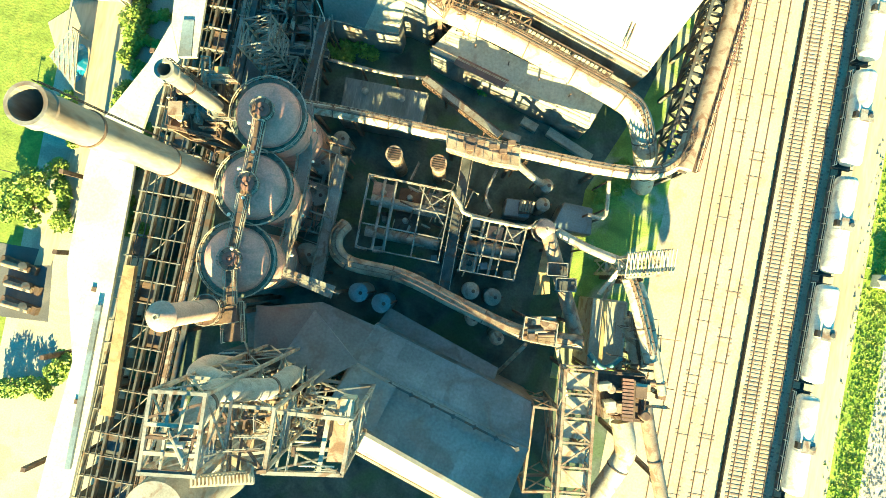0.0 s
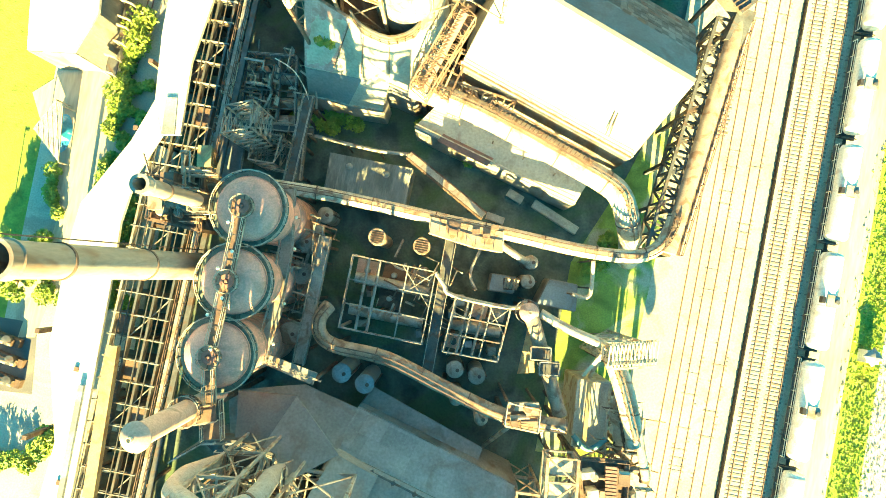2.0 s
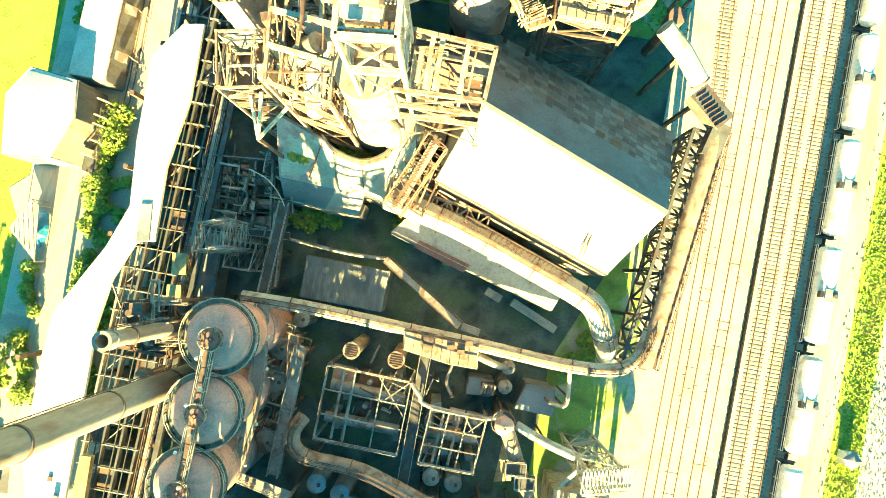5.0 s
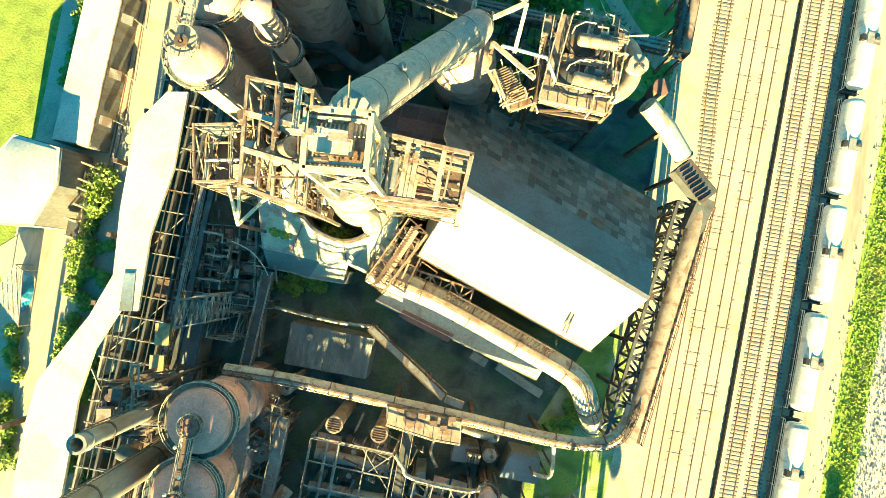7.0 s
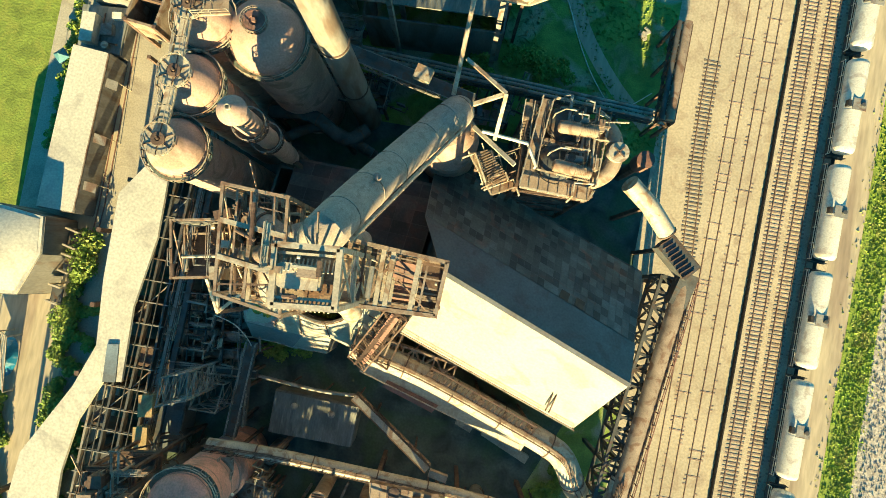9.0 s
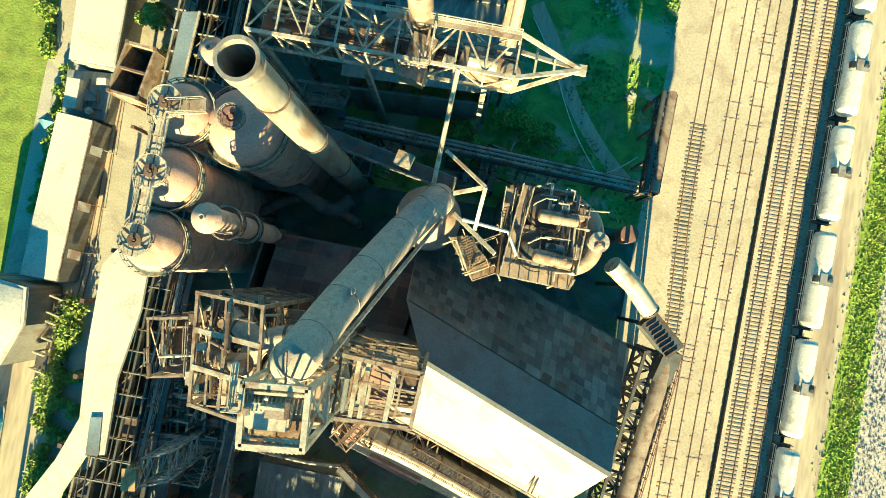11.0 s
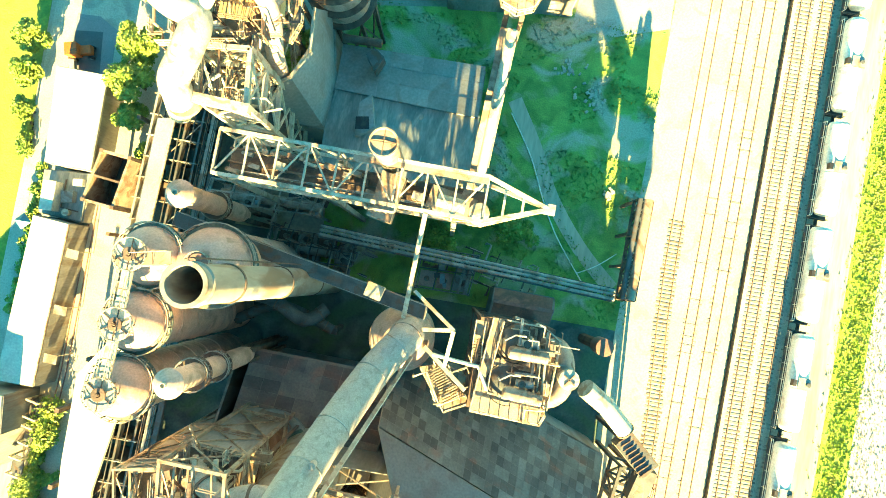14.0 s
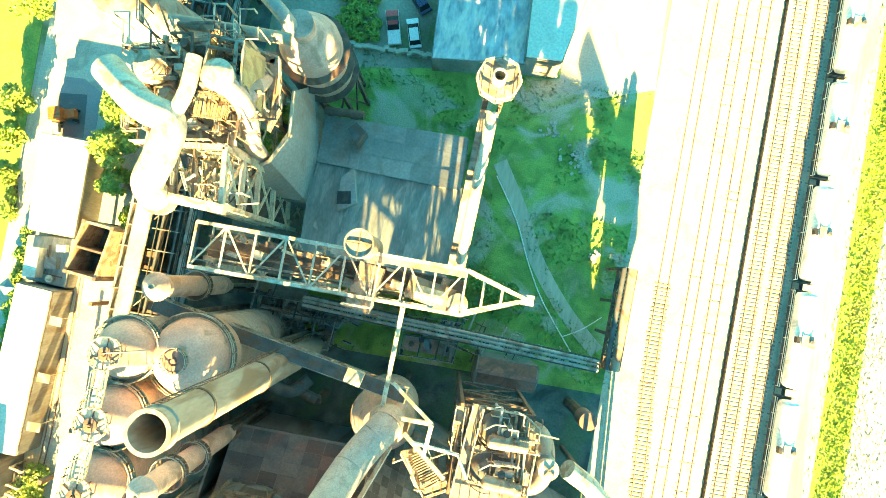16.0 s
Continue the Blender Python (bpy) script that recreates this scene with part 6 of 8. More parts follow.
part("round_roof", Mesh().lathe((-15.35, 44.25, 13), [(5.0, 12.4), (5.0, 13.2), (3.0, 14.2), (0.02, 14.6)], 40), ROOF, kf, "broken round roof")

# first furnace, at the start of the flight
f1 = thing("hoist_tower", (-36.14, -31.8, 0), "rusty cream steel frame over the first furnace", "steel frame")
c = [(-19.93, -12.25, 43), (-15.9, -11.77, 43), (-15.6, -17.77, 43), (-19.63, -18.25, 43)]
scaffold(f1, c, 0, [14, 22, 30, 37, 43], 0.3, 0.26, 0.13, STEEL, (22,), RUST, 14)
for k in (0.4, 0.75):
    part("beam", Mesh().beam(lerp3(up(c[0], 43), up(c[3], 43), k), lerp3(up(c[1], 43), up(c[2], 43), k), 0.3), PALE, f1)
    part("beam", Mesh().beam(lerp3(up(c[0], 37), up(c[1], 37), k), lerp3(up(c[3], 37), up(c[2], 37), k), 0.3), STEEL, f1)
machine((-17.91, -15.25, 22), 22.1, (4, 5, 4), 10, "rusty hoist machinery inside the furnace frame", 18, 12)
f1b = thing("blast_furnace", (-25.58, -29.88, 0), "blast furnace top with gratings and railings", "blast furnace")
part("furnace_shaft", Mesh().lathe((-24.27, -27.99, 0), [(4.2, 0), (4.2, 6), (4.8, 12), (3.2, 24), (3.0, 28)], 36), STEEL, f1b)
c1 = [(-17.16, -14.06, 37), (-12.19, -13.54, 37), (-12.01, -18.71, 37), (-16.92, -20.17, 37)]
scaffold(f1b, c1, 0, [14, 24, 31, 37], 0.3, 0.28, 0.14, STEEL, (24,), RUST, 18)
part("bell_drum", Mesh().lathe((-17.65, -18.89, 37), [(1.7, 24), (1.7, 36), (1.4, 37), (0.02, 37.4)], 28), STEEL, f1b)
part("landing", Mesh().slab([(-17.91, -20.1, 37.5), (-12.94, -18.72, 37.5), (-12.59, -19.78, 37.5), (-17.73, -20.99, 37.5)], 0.4), PALE, f1b)
for k in range(16):
    part("grate_bar", Mesh().beam(lerp3((-17.56, -20.02, 37.8), (-13.05, -18.83, 37.8), k / 15), lerp3((-17.43, -20.64, 37.8), (-12.82, -19.53, 37.8), k / 15), 0.14, 0.4), PALE, f1b)
part("stair", Mesh().beam((-17.18, -18.77, 34), (-12.94, -18.72, 37.5), 0.9, 0.2), PALE, f1b)
machine((-14.72, -16.71, 24), 24.1, (4.5, 4.5, 4), 5, "rusty valves and motors on the furnace top", 18, 14)
f1c = thing("bell_gantry", (-15.04, -27.97, 0), "long steel gantry frame braced with crossed ties", "steel frame")
cg = [(-13.17, -14.99, 32.5), (-6.17, -14.5, 32.5), (-6.13, -19.49, 32.5), (-13.25, -20.58, 32.5)]
scaffold(f1c, cg, 0, [16, 25, 32.5], 0.34, 0.34, 0.17, STEEL, (), RUST, 8)
quad(f1c, [lerp3(cg[0], cg[1], 0.7), cg[1], cg[2], lerp3(cg[3], cg[2], 0.7)], 29, 0.2, RUSTLIGHT)
machine(lerp3(cg[1], cg[3], 0.2), 29.1, (3, 6, 3), 5, "rusty frame machinery on the gantry end", 7, 17)
part("beam", Mesh().beam(lerp3(up(cg[0], 32.5), up(cg[1], 32.5), 0.7), lerp3(up(cg[3], 32.5), up(cg[2], 32.5), 0.7), 0.4), PALE, f1c)
up1 = thing("gas_uptake", (-26.34, -21.73, 0), "crumpled grey gas uptake pipe with three branches", "pipe")
part("pipe", Mesh().pipe(curve([(-17.75, -15.46, 41.5), (-17.06, -14.12, 41.0), (-16.95, -13.26, 40.0), (-16.93, -12.67, 38.0), (-15.42, -12.92, 35.0), (-14.18, -13.12, 32.0), (-13.69, -12.83, 29.0), (-13.9, -12.97, 25.5), (-14.5, -14.57, 19.0)], 5), 1.0, 24), DUCT, up1, "grey brown trunk pipe")
part("branch", Mesh().pipe(curve([(-16.62, -12.4, 37.0), (-18.59, -12.36, 35.5), (-20.65, -12.75, 33.0), (-20.95, -12.49, 30.0), (-20.9, -12.92, 27.0), (-20.599999999999998, -14.12, 20.0)], 5), 0.95, 22), DUCT, up1, "pale rusty branch pipe")
for p, q in (((-16.95, -13.26, 40.0), (-16.93, -12.67, 38.0)), ((-14.18, -13.12, 32.0), (-13.69, -12.83, 29.0))):
    d = (Vector(q) - Vector(p)).normalized() * 0.15
    part("collar", Mesh().pipe([Vector(p) - d, Vector(p) + d], 1.08, 24), RUST, up1)
rim = thing("furnace_pit", (-26.31, -17.56, 0), "dark many-sided opening in the furnace house roof", "roof opening")
pit = [(-27.83, -16.45, 16.5), (-24.5, -13.67, 16.5), (-20.58, -12.95, 16.5), (-16.0, -13.76, 16.5), (-12.14, -17.58, 16.5), (-12.08, -20.8, 16.5), (-21.6, -20.67, 16.5)]
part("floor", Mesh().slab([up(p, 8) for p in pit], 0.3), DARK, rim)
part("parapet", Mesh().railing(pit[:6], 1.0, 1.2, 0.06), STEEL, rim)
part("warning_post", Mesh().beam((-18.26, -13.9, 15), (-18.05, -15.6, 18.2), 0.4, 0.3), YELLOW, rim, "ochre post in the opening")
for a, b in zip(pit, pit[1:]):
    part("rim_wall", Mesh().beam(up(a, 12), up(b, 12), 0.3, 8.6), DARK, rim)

# third furnace: lattice tower, white uptake, hanging platforms
f3 = thing("hoist_tower", (-35.81, 89.13, 0), "cream lattice tower of the third furnace", "steel frame")
c = [(-24.43, 87.23, 33), (-19.44, 87.7, 33), (-18.81, 82.14, 33), (-23.56, 82.03, 33)]
scaffold(f3, c, 0, [10, 17, 23, 28, 33], 0.5, 0.45, 0.22, PALE, (10, 17), RUST, 7)
part("edge_girder", Mesh().beam((-23.7, 82.07, 33.3), (-18.3, 81.8, 33.3), 0.9, 1.0), PALE, f3)
f3b = thing("gas_uptake", (-42.78, 84.42, 0), "bright cream uptake pipe bending down beside the lattice tower", "pipe")
part("pipe", Mesh().pipe(curve([(-30.29, 92.65, 36), (-26, 89.63, 37), (-23.73, 88.75, 36), (-23.93, 85.82, 36), (-25.12, 83.18, 35), (-25.39, 82.1, 33), (-28.34, 82.19, 26)], 6), 1.45, 24), PALE, f3b)
part("collar", Mesh().lathe((-25.39, 82.1, 33), [(1.5, 31.5), (1.8, 31.5), (1.8, 32), (1.5, 32)], 24), RUSTLIGHT, f3b)
part("pipe", Mesh().pipe(curve([(-23.73, 88.75, 36), (-22.26, 91.57, 37), (-22.11, 94.72, 37)], 5), 0.7, 24), PALE, f3b)
f3c = thing("gas_uptake", (-30.65, 98.85, 0), "dull forked uptake pipe over the furnace house", "pipe")
part("pipe", Mesh().pipe(curve([(-20.22, 93.58, 36), (-18.6, 92.37, 34), (-18.61, 91.3, 31), (-19.16, 89.56, 27), (-20.3, 89.31, 20)], 5), 0.95, 22), DOME, f3c)
part("branch", Mesh().pipe(curve([(-18.58, 92.41, 33), (-18.36, 94.52, 31), (-19.52, 96.95, 26)], 5), 0.8, 20), DOME, f3c)
part("valve_head", Mesh().lathe((-20.09, 93.61, 37), [(1.3, 33), (1.3, 36.2), (1.5, 36.2), (1.5, 36.5), (1.0, 36.8), (0.4, 37), (0.02, 37)], 24), PALE, f3c)
f3d = thing("blast_furnace", (-40.88, 106.04, 0), "furnace head platform crowded with cream machinery", "blast furnace")
part("furnace_shaft", Mesh().lathe((-34.9, 102.58, 0), [(4.2, 0), (4.2, 6), (4.8, 12), (3.0, 26), (2.8, 30)], 36), STEEL, f3d)
c = [(-31.06, 96.13, 31), (-20.78, 99.64, 31), (-19.73, 88.23, 31), (-25.93, 87.74, 31)]
scaffold(f3d, c, 8, [16, 24, 31], 0.4, 0.4, 0.16, PALE, (16, 24, 31), RUSTLIGHT, 14)
machine((-24.42, 93.19, 31), 31.1, (11, 10, 3.5), 10, "cream valves, drums and motors on the furnace head", 46, 21)
part("bell", Mesh().lathe((-28.83, 94.48, 34), [(1.6, 30), (1.7, 33), (1.2, 34), (0.02, 34.2)], 24), PALE, f3d)
wk = thing("catwalk", (-28.42, 101.02, 0), "stepped catwalk with cream railings round the furnace house", "catwalk")
pts = [(-22.59, 99.91, 26), (-18.84, 99.28, 26), (-17.69, 93.8, 26), (-18.49, 91.47, 26)]
for a, b in zip(pts, pts[1:]):
    part("deck", Mesh().beam(a, b, 1.2, 0.12), RUSTLIGHT, wk)
    part("railing", Mesh().railing([add3(a, (0.6, 0, 0)), add3(b, (0.6, 0, 0))], 1.0, 1.4, 0.05), PALE, wk)
d3 = thing("dust_catcher", (-22.55, 107.38, 0), "rusty round dust catcher with stair rings and lattice legs", "dust catcher")
c = (-16.77, 103.21, 22)
part("shell", Mesh().lathe(c, [(1.2, 9), (3.6, 13), (3.6, 22), (2.8, 24), (1.6, 25.5), (1.6, 27), (1.2, 27), (0.02, 27.2)], 36), DOME, d3)
for k in range(3):
    part("ring_walkway", Mesh().lathe(c, [(3.6, 13 + 3.5 * k), (4.4, 13 + 3.5 * k), (4.4, 13.15 + 3.5 * k), (3.6, 13.15 + 3.5 * k)], 36), RUST, d3)
for k in range(8):
    a, b = k * 0.7854, (k + 1) * 0.7854
    p, q = (c[0] + 4 * math.cos(a), c[1] + 4 * math.sin(a)), (c[0] + 4 * math.cos(b), c[1] + 4 * math.sin(b))
    part("leg", Mesh().beam((*p, 0), (*p, 13), 0.45), RUST, d3)
    part("bracing", Mesh().beam((*p, 0), (*q, 12), 0.2).beam((*q, 0), (*p, 12), 0.2), RUST, d3)
cp = thing("gas_main", (-36.66, 111.71, 0), "brown crossover pipe between furnace head and dust catcher", "gas main")
part("pipe", Mesh().rod((-27.77, 99.46, 32), (-16.26, 100.25, 30), 0.65, None, 18), RUSTLIGHT, cp)
part("pipe", Mesh().pipe(curve([(-20.48, 105.32, 28), (-18.32, 103.52, 28), (-17.12, 102.43, 26)], 5), 0.8, 18), STEEL, cp)
part("leg", Mesh().beam(up((-36.54, 111.1, 0), 0), (-22.99, 100.18, 30), 0.5), RUST, cp)

# crowded service pipes and rails on the tops
pipework((13.2, 60.9, 25), 23.3, (4.5, 7, 2.0), 2, "cream service pipes and handrails on the washer platform", 26, 31)
pipework((4.93, 57.25, 21), 21.1, (4, 4, 1.6), 30, "cream service pipes on the access bridge", 14, 32)
pipework((-24.42, 93.19, 31), 31.2, (13, 12, 4), 10, "cream and rusty pipes and rails over the furnace head", 70, 33, (PALE, RUSTLIGHT, RUST))
pipework((-21.66, 84.94, 33), 28, (6, 6, 4), 8, "thin pipes and ladders inside the lattice tower", 18, 34)
pipework((-7.73, 43.12, 47), 46.2, (7, 6, 1.8), 5, "cream handrails and pipes round the furnace head", 3, 35, (PALE, PALE, RUSTLIGHT))
part("bell_drum", Mesh().slab([(-10.2, 42.95, 47.1), (-9.95, 43.45, 47.1), (-9.5, 43.65, 47.1), (-6.95, 43.75, 47.1), (-6.9, 42.05, 47.1), (-9.4, 41.85, 47.1), (-9.95, 42.05, 47.1), (-10.2, 42.5, 47.1)], 1.0).beam((-8.9, 43.45, 47.2), (-6.95, 43.55, 47.2), 0.2, 0.2), PALE, f2c, "cream rounded drum on the furnace head")
for v in (452, 530):
    for k in range(13):
        part("grate_bar", Mesh().beam(lerp3(((-9.77, 43.95, 46.7) if v < 500 else (-9.57, 41.28, 46.7)), ((-6.15, 44.32, 46.7) if v < 500 else (-5.92, 41.62, 46.7)), k / 12), add3(lerp3(((-9.77, 43.95, 46.7) if v < 500 else (-9.57, 41.28, 46.7)), ((-6.15, 44.32, 46.7) if v < 500 else (-5.92, 41.62, 46.7)), k / 12), (0.1, -0.9, 0.5)), 0.1, 0.1), PALE, f2c)
pipework((-15.59, 44.04, 36), 30.3, (6, 10, 4), 10, "rusty pipes and ladders inside the hoist frame", 40, 36, (RUSTLIGHT, PALE, RUST))
pipework((-23.07, 43, 30), 24.2, (5, 5, 4), 0, "rusty pipes and ladders on the stair tower", 20, 37, (RUSTLIGHT, PALE, RUST))
pipework((-17.91, -15.25, 22), 22.2, (3.5, 4.5, 5), 10, "weathered pipes and ladders inside the furnace frame", 30, 38, (STEEL, RUSTLIGHT, RUST))
pipework((-14.46, -16.63, 24), 24.2, (4.5, 5, 4), 5, "weathered pipes and handrails on the furnace top", 34, 39, (STEEL, PALE, RUST))

# ochre cladding and grated landings round the valve tower of the third furnace
cl = thing("valve_tower", (-35.99, 105.98, 0), "ochre-clad valve tower with open gratings on the furnace head", "tower")
ct = [(-22.09, 97.58, 35), (-18.84, 97.42, 35), (-18.35, 92.9, 35), (-22.02, 92.82, 35)]
scaffold(cl, ct, 24, [29, 32, 35], 0.22, 0.2, 0.1, RUSTLIGHT, (32,), RUST, 6)
for i in (1, 3):
    p, q = ct[i], ct[(i + 1) % 4]
    part("cladding", Mesh().slab([up(p, 35), up(q, 35), up(lerp3(q, lerp3(ct[0], ct[2], 0.5), -0.25), 30), up(lerp3(p, lerp3(ct[0], ct[2], 0.5), -0.25), 30)], 0.12), YELLOW, cl, "faded ochre sheet cladding")
for p in ct:
    part("leg", Mesh().beam(up(p, 0), up(p, 24), 0.4), RUST, cl)
gt = [(-23, 92.33, 33.5), (-19.57, 92.2, 33.5), (-19.72, 90.13, 33.5), (-23, 90.11, 33.5)]
part("landing", Mesh().slab(gt, 0.12), YELLOW, cl, "ochre grated landing")
part("railing", Mesh().railing(gt + gt[:1], 1.0, 0.9, 0.045), RUST, cl)
for k in range(1, 9):
    part("grating_bar", Mesh().beam(add3(lerp3(gt[0], gt[1], k / 9), (0, 0, 0.06)), add3(lerp3(gt[3], gt[2], k / 9), (0, 0, 0.06)), 0.06), DARK, cl)
for p in gt:
    part("bracket", Mesh().beam(p, up(p, 31), 0.15), RUST, cl)
for k in range(9):
    a, b = (-24.83, 89.3, 29), (-23.4, 92.42, 33)
    part("stair_tread", Mesh().beam(add3(lerp3(a, b, k / 8), (-0.5, 0, 0)), add3(lerp3(a, b, k / 8), (0.5, 0, 0)), 0.25, 0.06), RUST, cl)

# ---- yard of the first furnace ----
sh = thing("pump_shed", (-13.57, 23.04, 0), "low shed with a corrugated grey green roof and two vents", "shed")
c = [(-18.85, 24.91, 5.2), (-7.1, 24.71, 5.2), (-7.3, 19.04, 4.6), (-18.85, 19.11, 4.6)]
part("roof", Mesh().slab(c, 0.2), CORR, sh)
for i in range(34):
    q = (i + 0.5) / 34
    part("roof_rib", Mesh().beam(add3(lerp3(c[0], c[1], q), (0, 0, 0.04)), add3(lerp3(c[3], c[2], q), (0, 0, 0.04)), 0.1, 0.1), CORR, sh)
for i in range(4):
    part("wall", Mesh().beam(up(c[i], 2.2), up(c[(i + 1) % 4], 2.2), 0.25, 4.4), WALL, sh)
for p in ((-15.76, 23.36, 5.6), (-10.5, 23.16, 5.6)):
    part("roof_vent", Mesh().lathe(p, [(0.35, 4.8), (0.35, 5.6), (0.5, 5.65), (0.1, 6.0), (0.02, 6.0)], 16), STEEL, sh)


def round_tank(p, z, r, label, material=STEEL, z0=0.0):
    t = thing("round_tank", (p[0], p[1], z0), label, "tank", "yard tanks")
    part("shell", Mesh().lathe(p, [(r, z0), (r, z - 0.5), (r * 1.04, z - 0.5), (r * 1.04, z - 0.4), (r * 0.9, z - 0.25), (r * 0.3, z), (0.02, z + 0.02)], 24), material, t)
    part("hatch", Mesh().lathe((p[0] + r * 0.3, p[1], z), [(0.25, z - 0.3), (0.25, z + 0.15), (0.02, z + 0.16)], 12), RUST, t)
    part("pipe", Mesh().rod((p[0] + r + 0.1, p[1] + 0.2, z0), (p[0] + r + 0.1, p[1] + 0.2, z), 0.12, None, 8), RUST, t)
    return t


for p, z, r in (((-19.51, 11.95, 8), 8, 1.5), ((-19, 7.6, 8), 8, 1.4), ((-19.07, -0.54, 8), 8, 1.5), ((-17.78, 16.1, 6), 6, 1.1), ((11.46, 14.69, 6), 6, 0.95), ((11.45, 11.98, 6), 6, 0.95), ((3.61, -1.48, 7), 7, 1.15), ((6.69, -1.78, 7), 7, 1.15)):
    round_tank(p, z, r, "small dark round tank in the shaded yard")
for p in ((-11.12, -4.31, 9), (-7.85, -5.15, 9)):
    round_tank(p, 9, 1.25, "pale round tank beside the cast house", BLUEGREY)
for p in ((4.44, -5.12, 8), (8.15, -7.11, 8)):
    round_tank(p, 8, 0.9, "short pale upright vessel", RUSTLIGHT)
for p in ((-9.33, 14.08, 12.4), (-3.52, 13.94, 12.4)):
    v = thing("vent_stack", up(p, 0), "short vent stack with a rusty slotted top", "vent")
    part("shaft", Mesh().lathe(p, [(0.95, 0), (0.95, 11.6), (1.1, 11.6), (1.1, 12.2), (0.85, 12.2), (0.85, 11.2), (0.02, 11.2)], 24), RUSTLIGHT, v)
    for k in range(5):
        part("slot_bar", Mesh().beam((p[0] - 0.8, p[1] - 0.6 + 0.3 * k, 12.2), (p[0] + 0.8, p[1] - 0.6 + 0.3 * k, 12.2), 0.12), RUST, v)


def cell_frame(c, z, nx, ny, label, material, drum_rows, seed):
    """Open rectangular steel frame with bays, walkways and horizontal drums inside."""
    t = thing("equipment_frame", up(c[0], 0), label, "steel frame")
    rng = random.Random(seed)
    for p in c:
        part("post", Mesh().beam(up(p, 0), up(p, z), 0.35), material, t)
    for i in range(nx + 1):
        part("beam", Mesh().beam(up(lerp3(c[0], c[1], i / nx), z), up(lerp3(c[3], c[2], i / nx), z), 0.16, 0.25), material, t)
    for j in range(ny + 1):
        part("beam", Mesh().beam(up(lerp3(c[0], c[3], j / ny), z), up(lerp3(c[1], c[2], j / ny), z), 0.16, 0.25), material, t)
    ring = [up(p, z) for p in c]
    part("railing", Mesh().railing(ring + ring[:1], 1.0, 1.8, 0.035), STEEL, t)
    for i in range(nx):
        for j in range(ny):
            if rng.random() < 0.7:
                w = [lerp3(lerp3(c[0], c[1], (i + u) / nx), lerp3(c[3], c[2], (i + u) / nx), (j + v) / ny) for u, v in ((0.06, 0.08), (0.94, 0.08), (0.94, 0.92), (0.06, 0.92))]
                part("floor_plate", Mesh().slab([up(p, z - 3.6 + rng.uniform(-0.5, 0.5)) for p in w], 0.08), rng.choice((STEEL, RUST, DOME)), t)
                m = lerp3(w[0], w[2], 0.5)
                part("cap", Mesh().lathe(m, [(0.4, z - 4), (0.4, z - 2.2), (0.25, z - 2.0), (0.02, z - 2.0)], 14), rng.choice((STEEL, DARK)), t)
    for q in drum_rows:
        a, b = up(lerp3(c[0], c[3], q), z - 2.6), up(lerp3(c[1], c[2], q), z - 2.6)
        part("drum", Mesh().rod(lerp3(a, b, 0.04), lerp3(a, b, 0.96), 0.75, None, 18), STEEL, t)
    for k in range(10):
        i, j = rng.random(), rng.random()
        p = lerp3(lerp3(c[0], c[1], i), lerp3(c[3], c[2], i), j)
        h = rng.uniform(1, z - 2)
        part("pump", Mesh().box((p[0], p[1], h / 2 + 0.5), (rng.uniform(0.5, 1.4), rng.uniform(0.5, 1.4), h), 12), rng.choice((STEEL, RUST, DARK, BLUEGREY)), t)
    for k in range(3):
        i = rng.random()
        part("pipe", Mesh().rod(up(lerp3(c[0], c[1], i), z - 1.2), up(lerp3(c[3], c[2], i), z - 1.2), 0.2, None, 10), STEEL, t)
    part("brace", Mesh().beam(up(lerp3(c[0], c[1], 0.6), z), up(lerp3(c[1], c[2], 0.5), z), 0.12), material, t)
    part("brace", Mesh().beam(up(c[1], z), up(lerp3(c[0], lerp3(c[1], c[2], 0.5), 0.7), z), 0.12), material, t)
    return t


cell_frame([(-12.32, 11.31, 9.2), (-1.21, 11, 9.2), (-1.39, 1.45, 9.2), (-12.43, 1.67, 9.2)], 9.2, 3, 3, "square open frame over grey drums and pumps", STEEL, (0.3, 0.75), 5)
cell_frame([(1.96, 8.13, 9.2), (9.33, 8.01, 9.2), (8.75, 0.94, 9.2), (1.49, 0.99, 9.2)], 9.2, 3, 3, "open frame with pale grid bars over grey machinery", STEEL, (0.5,), 6)


def pipe_run(pts, r, label, material=STEEL, legs=True, name="yard_pipe"):
    t = thing(name, up(pts[0], 0), label, "pipe")
    part("pipe", Mesh().pipe(curve(pts, 4) if len(pts) > 2 else pts, r, 12), material, t)
    for p in (pts if legs else pts[:1]):
        part("support", Mesh().beam(up(p, 0), up(p, p[2]), 0.22), RUST, t)
    return t


def duct(a, b, w, h, label, material=DARK):
    t = thing("duct", up(a, 0), label, "duct")
    part("casing", Mesh().beam(a, b, w, h), material, t)
    for k in (0.08, 0.5, 0.92):
        p = lerp3(a, b, k)
        part("leg", Mesh().beam(up(p, 0), up(p, p[2] - h / 2), 0.35), RUST, t)
    for s in (-1, 1):
        d = (Vector(b) - Vector(a))
        o = Vector((d.y, -d.x, 0)).normalized() * (w / 2) * s + Vector((0, 0, h / 2))
        part("railing", Mesh().railing([Vector(a) + o, Vector(b) + o], 0.9, 2.0, 0.04), STEEL, t)
    return t


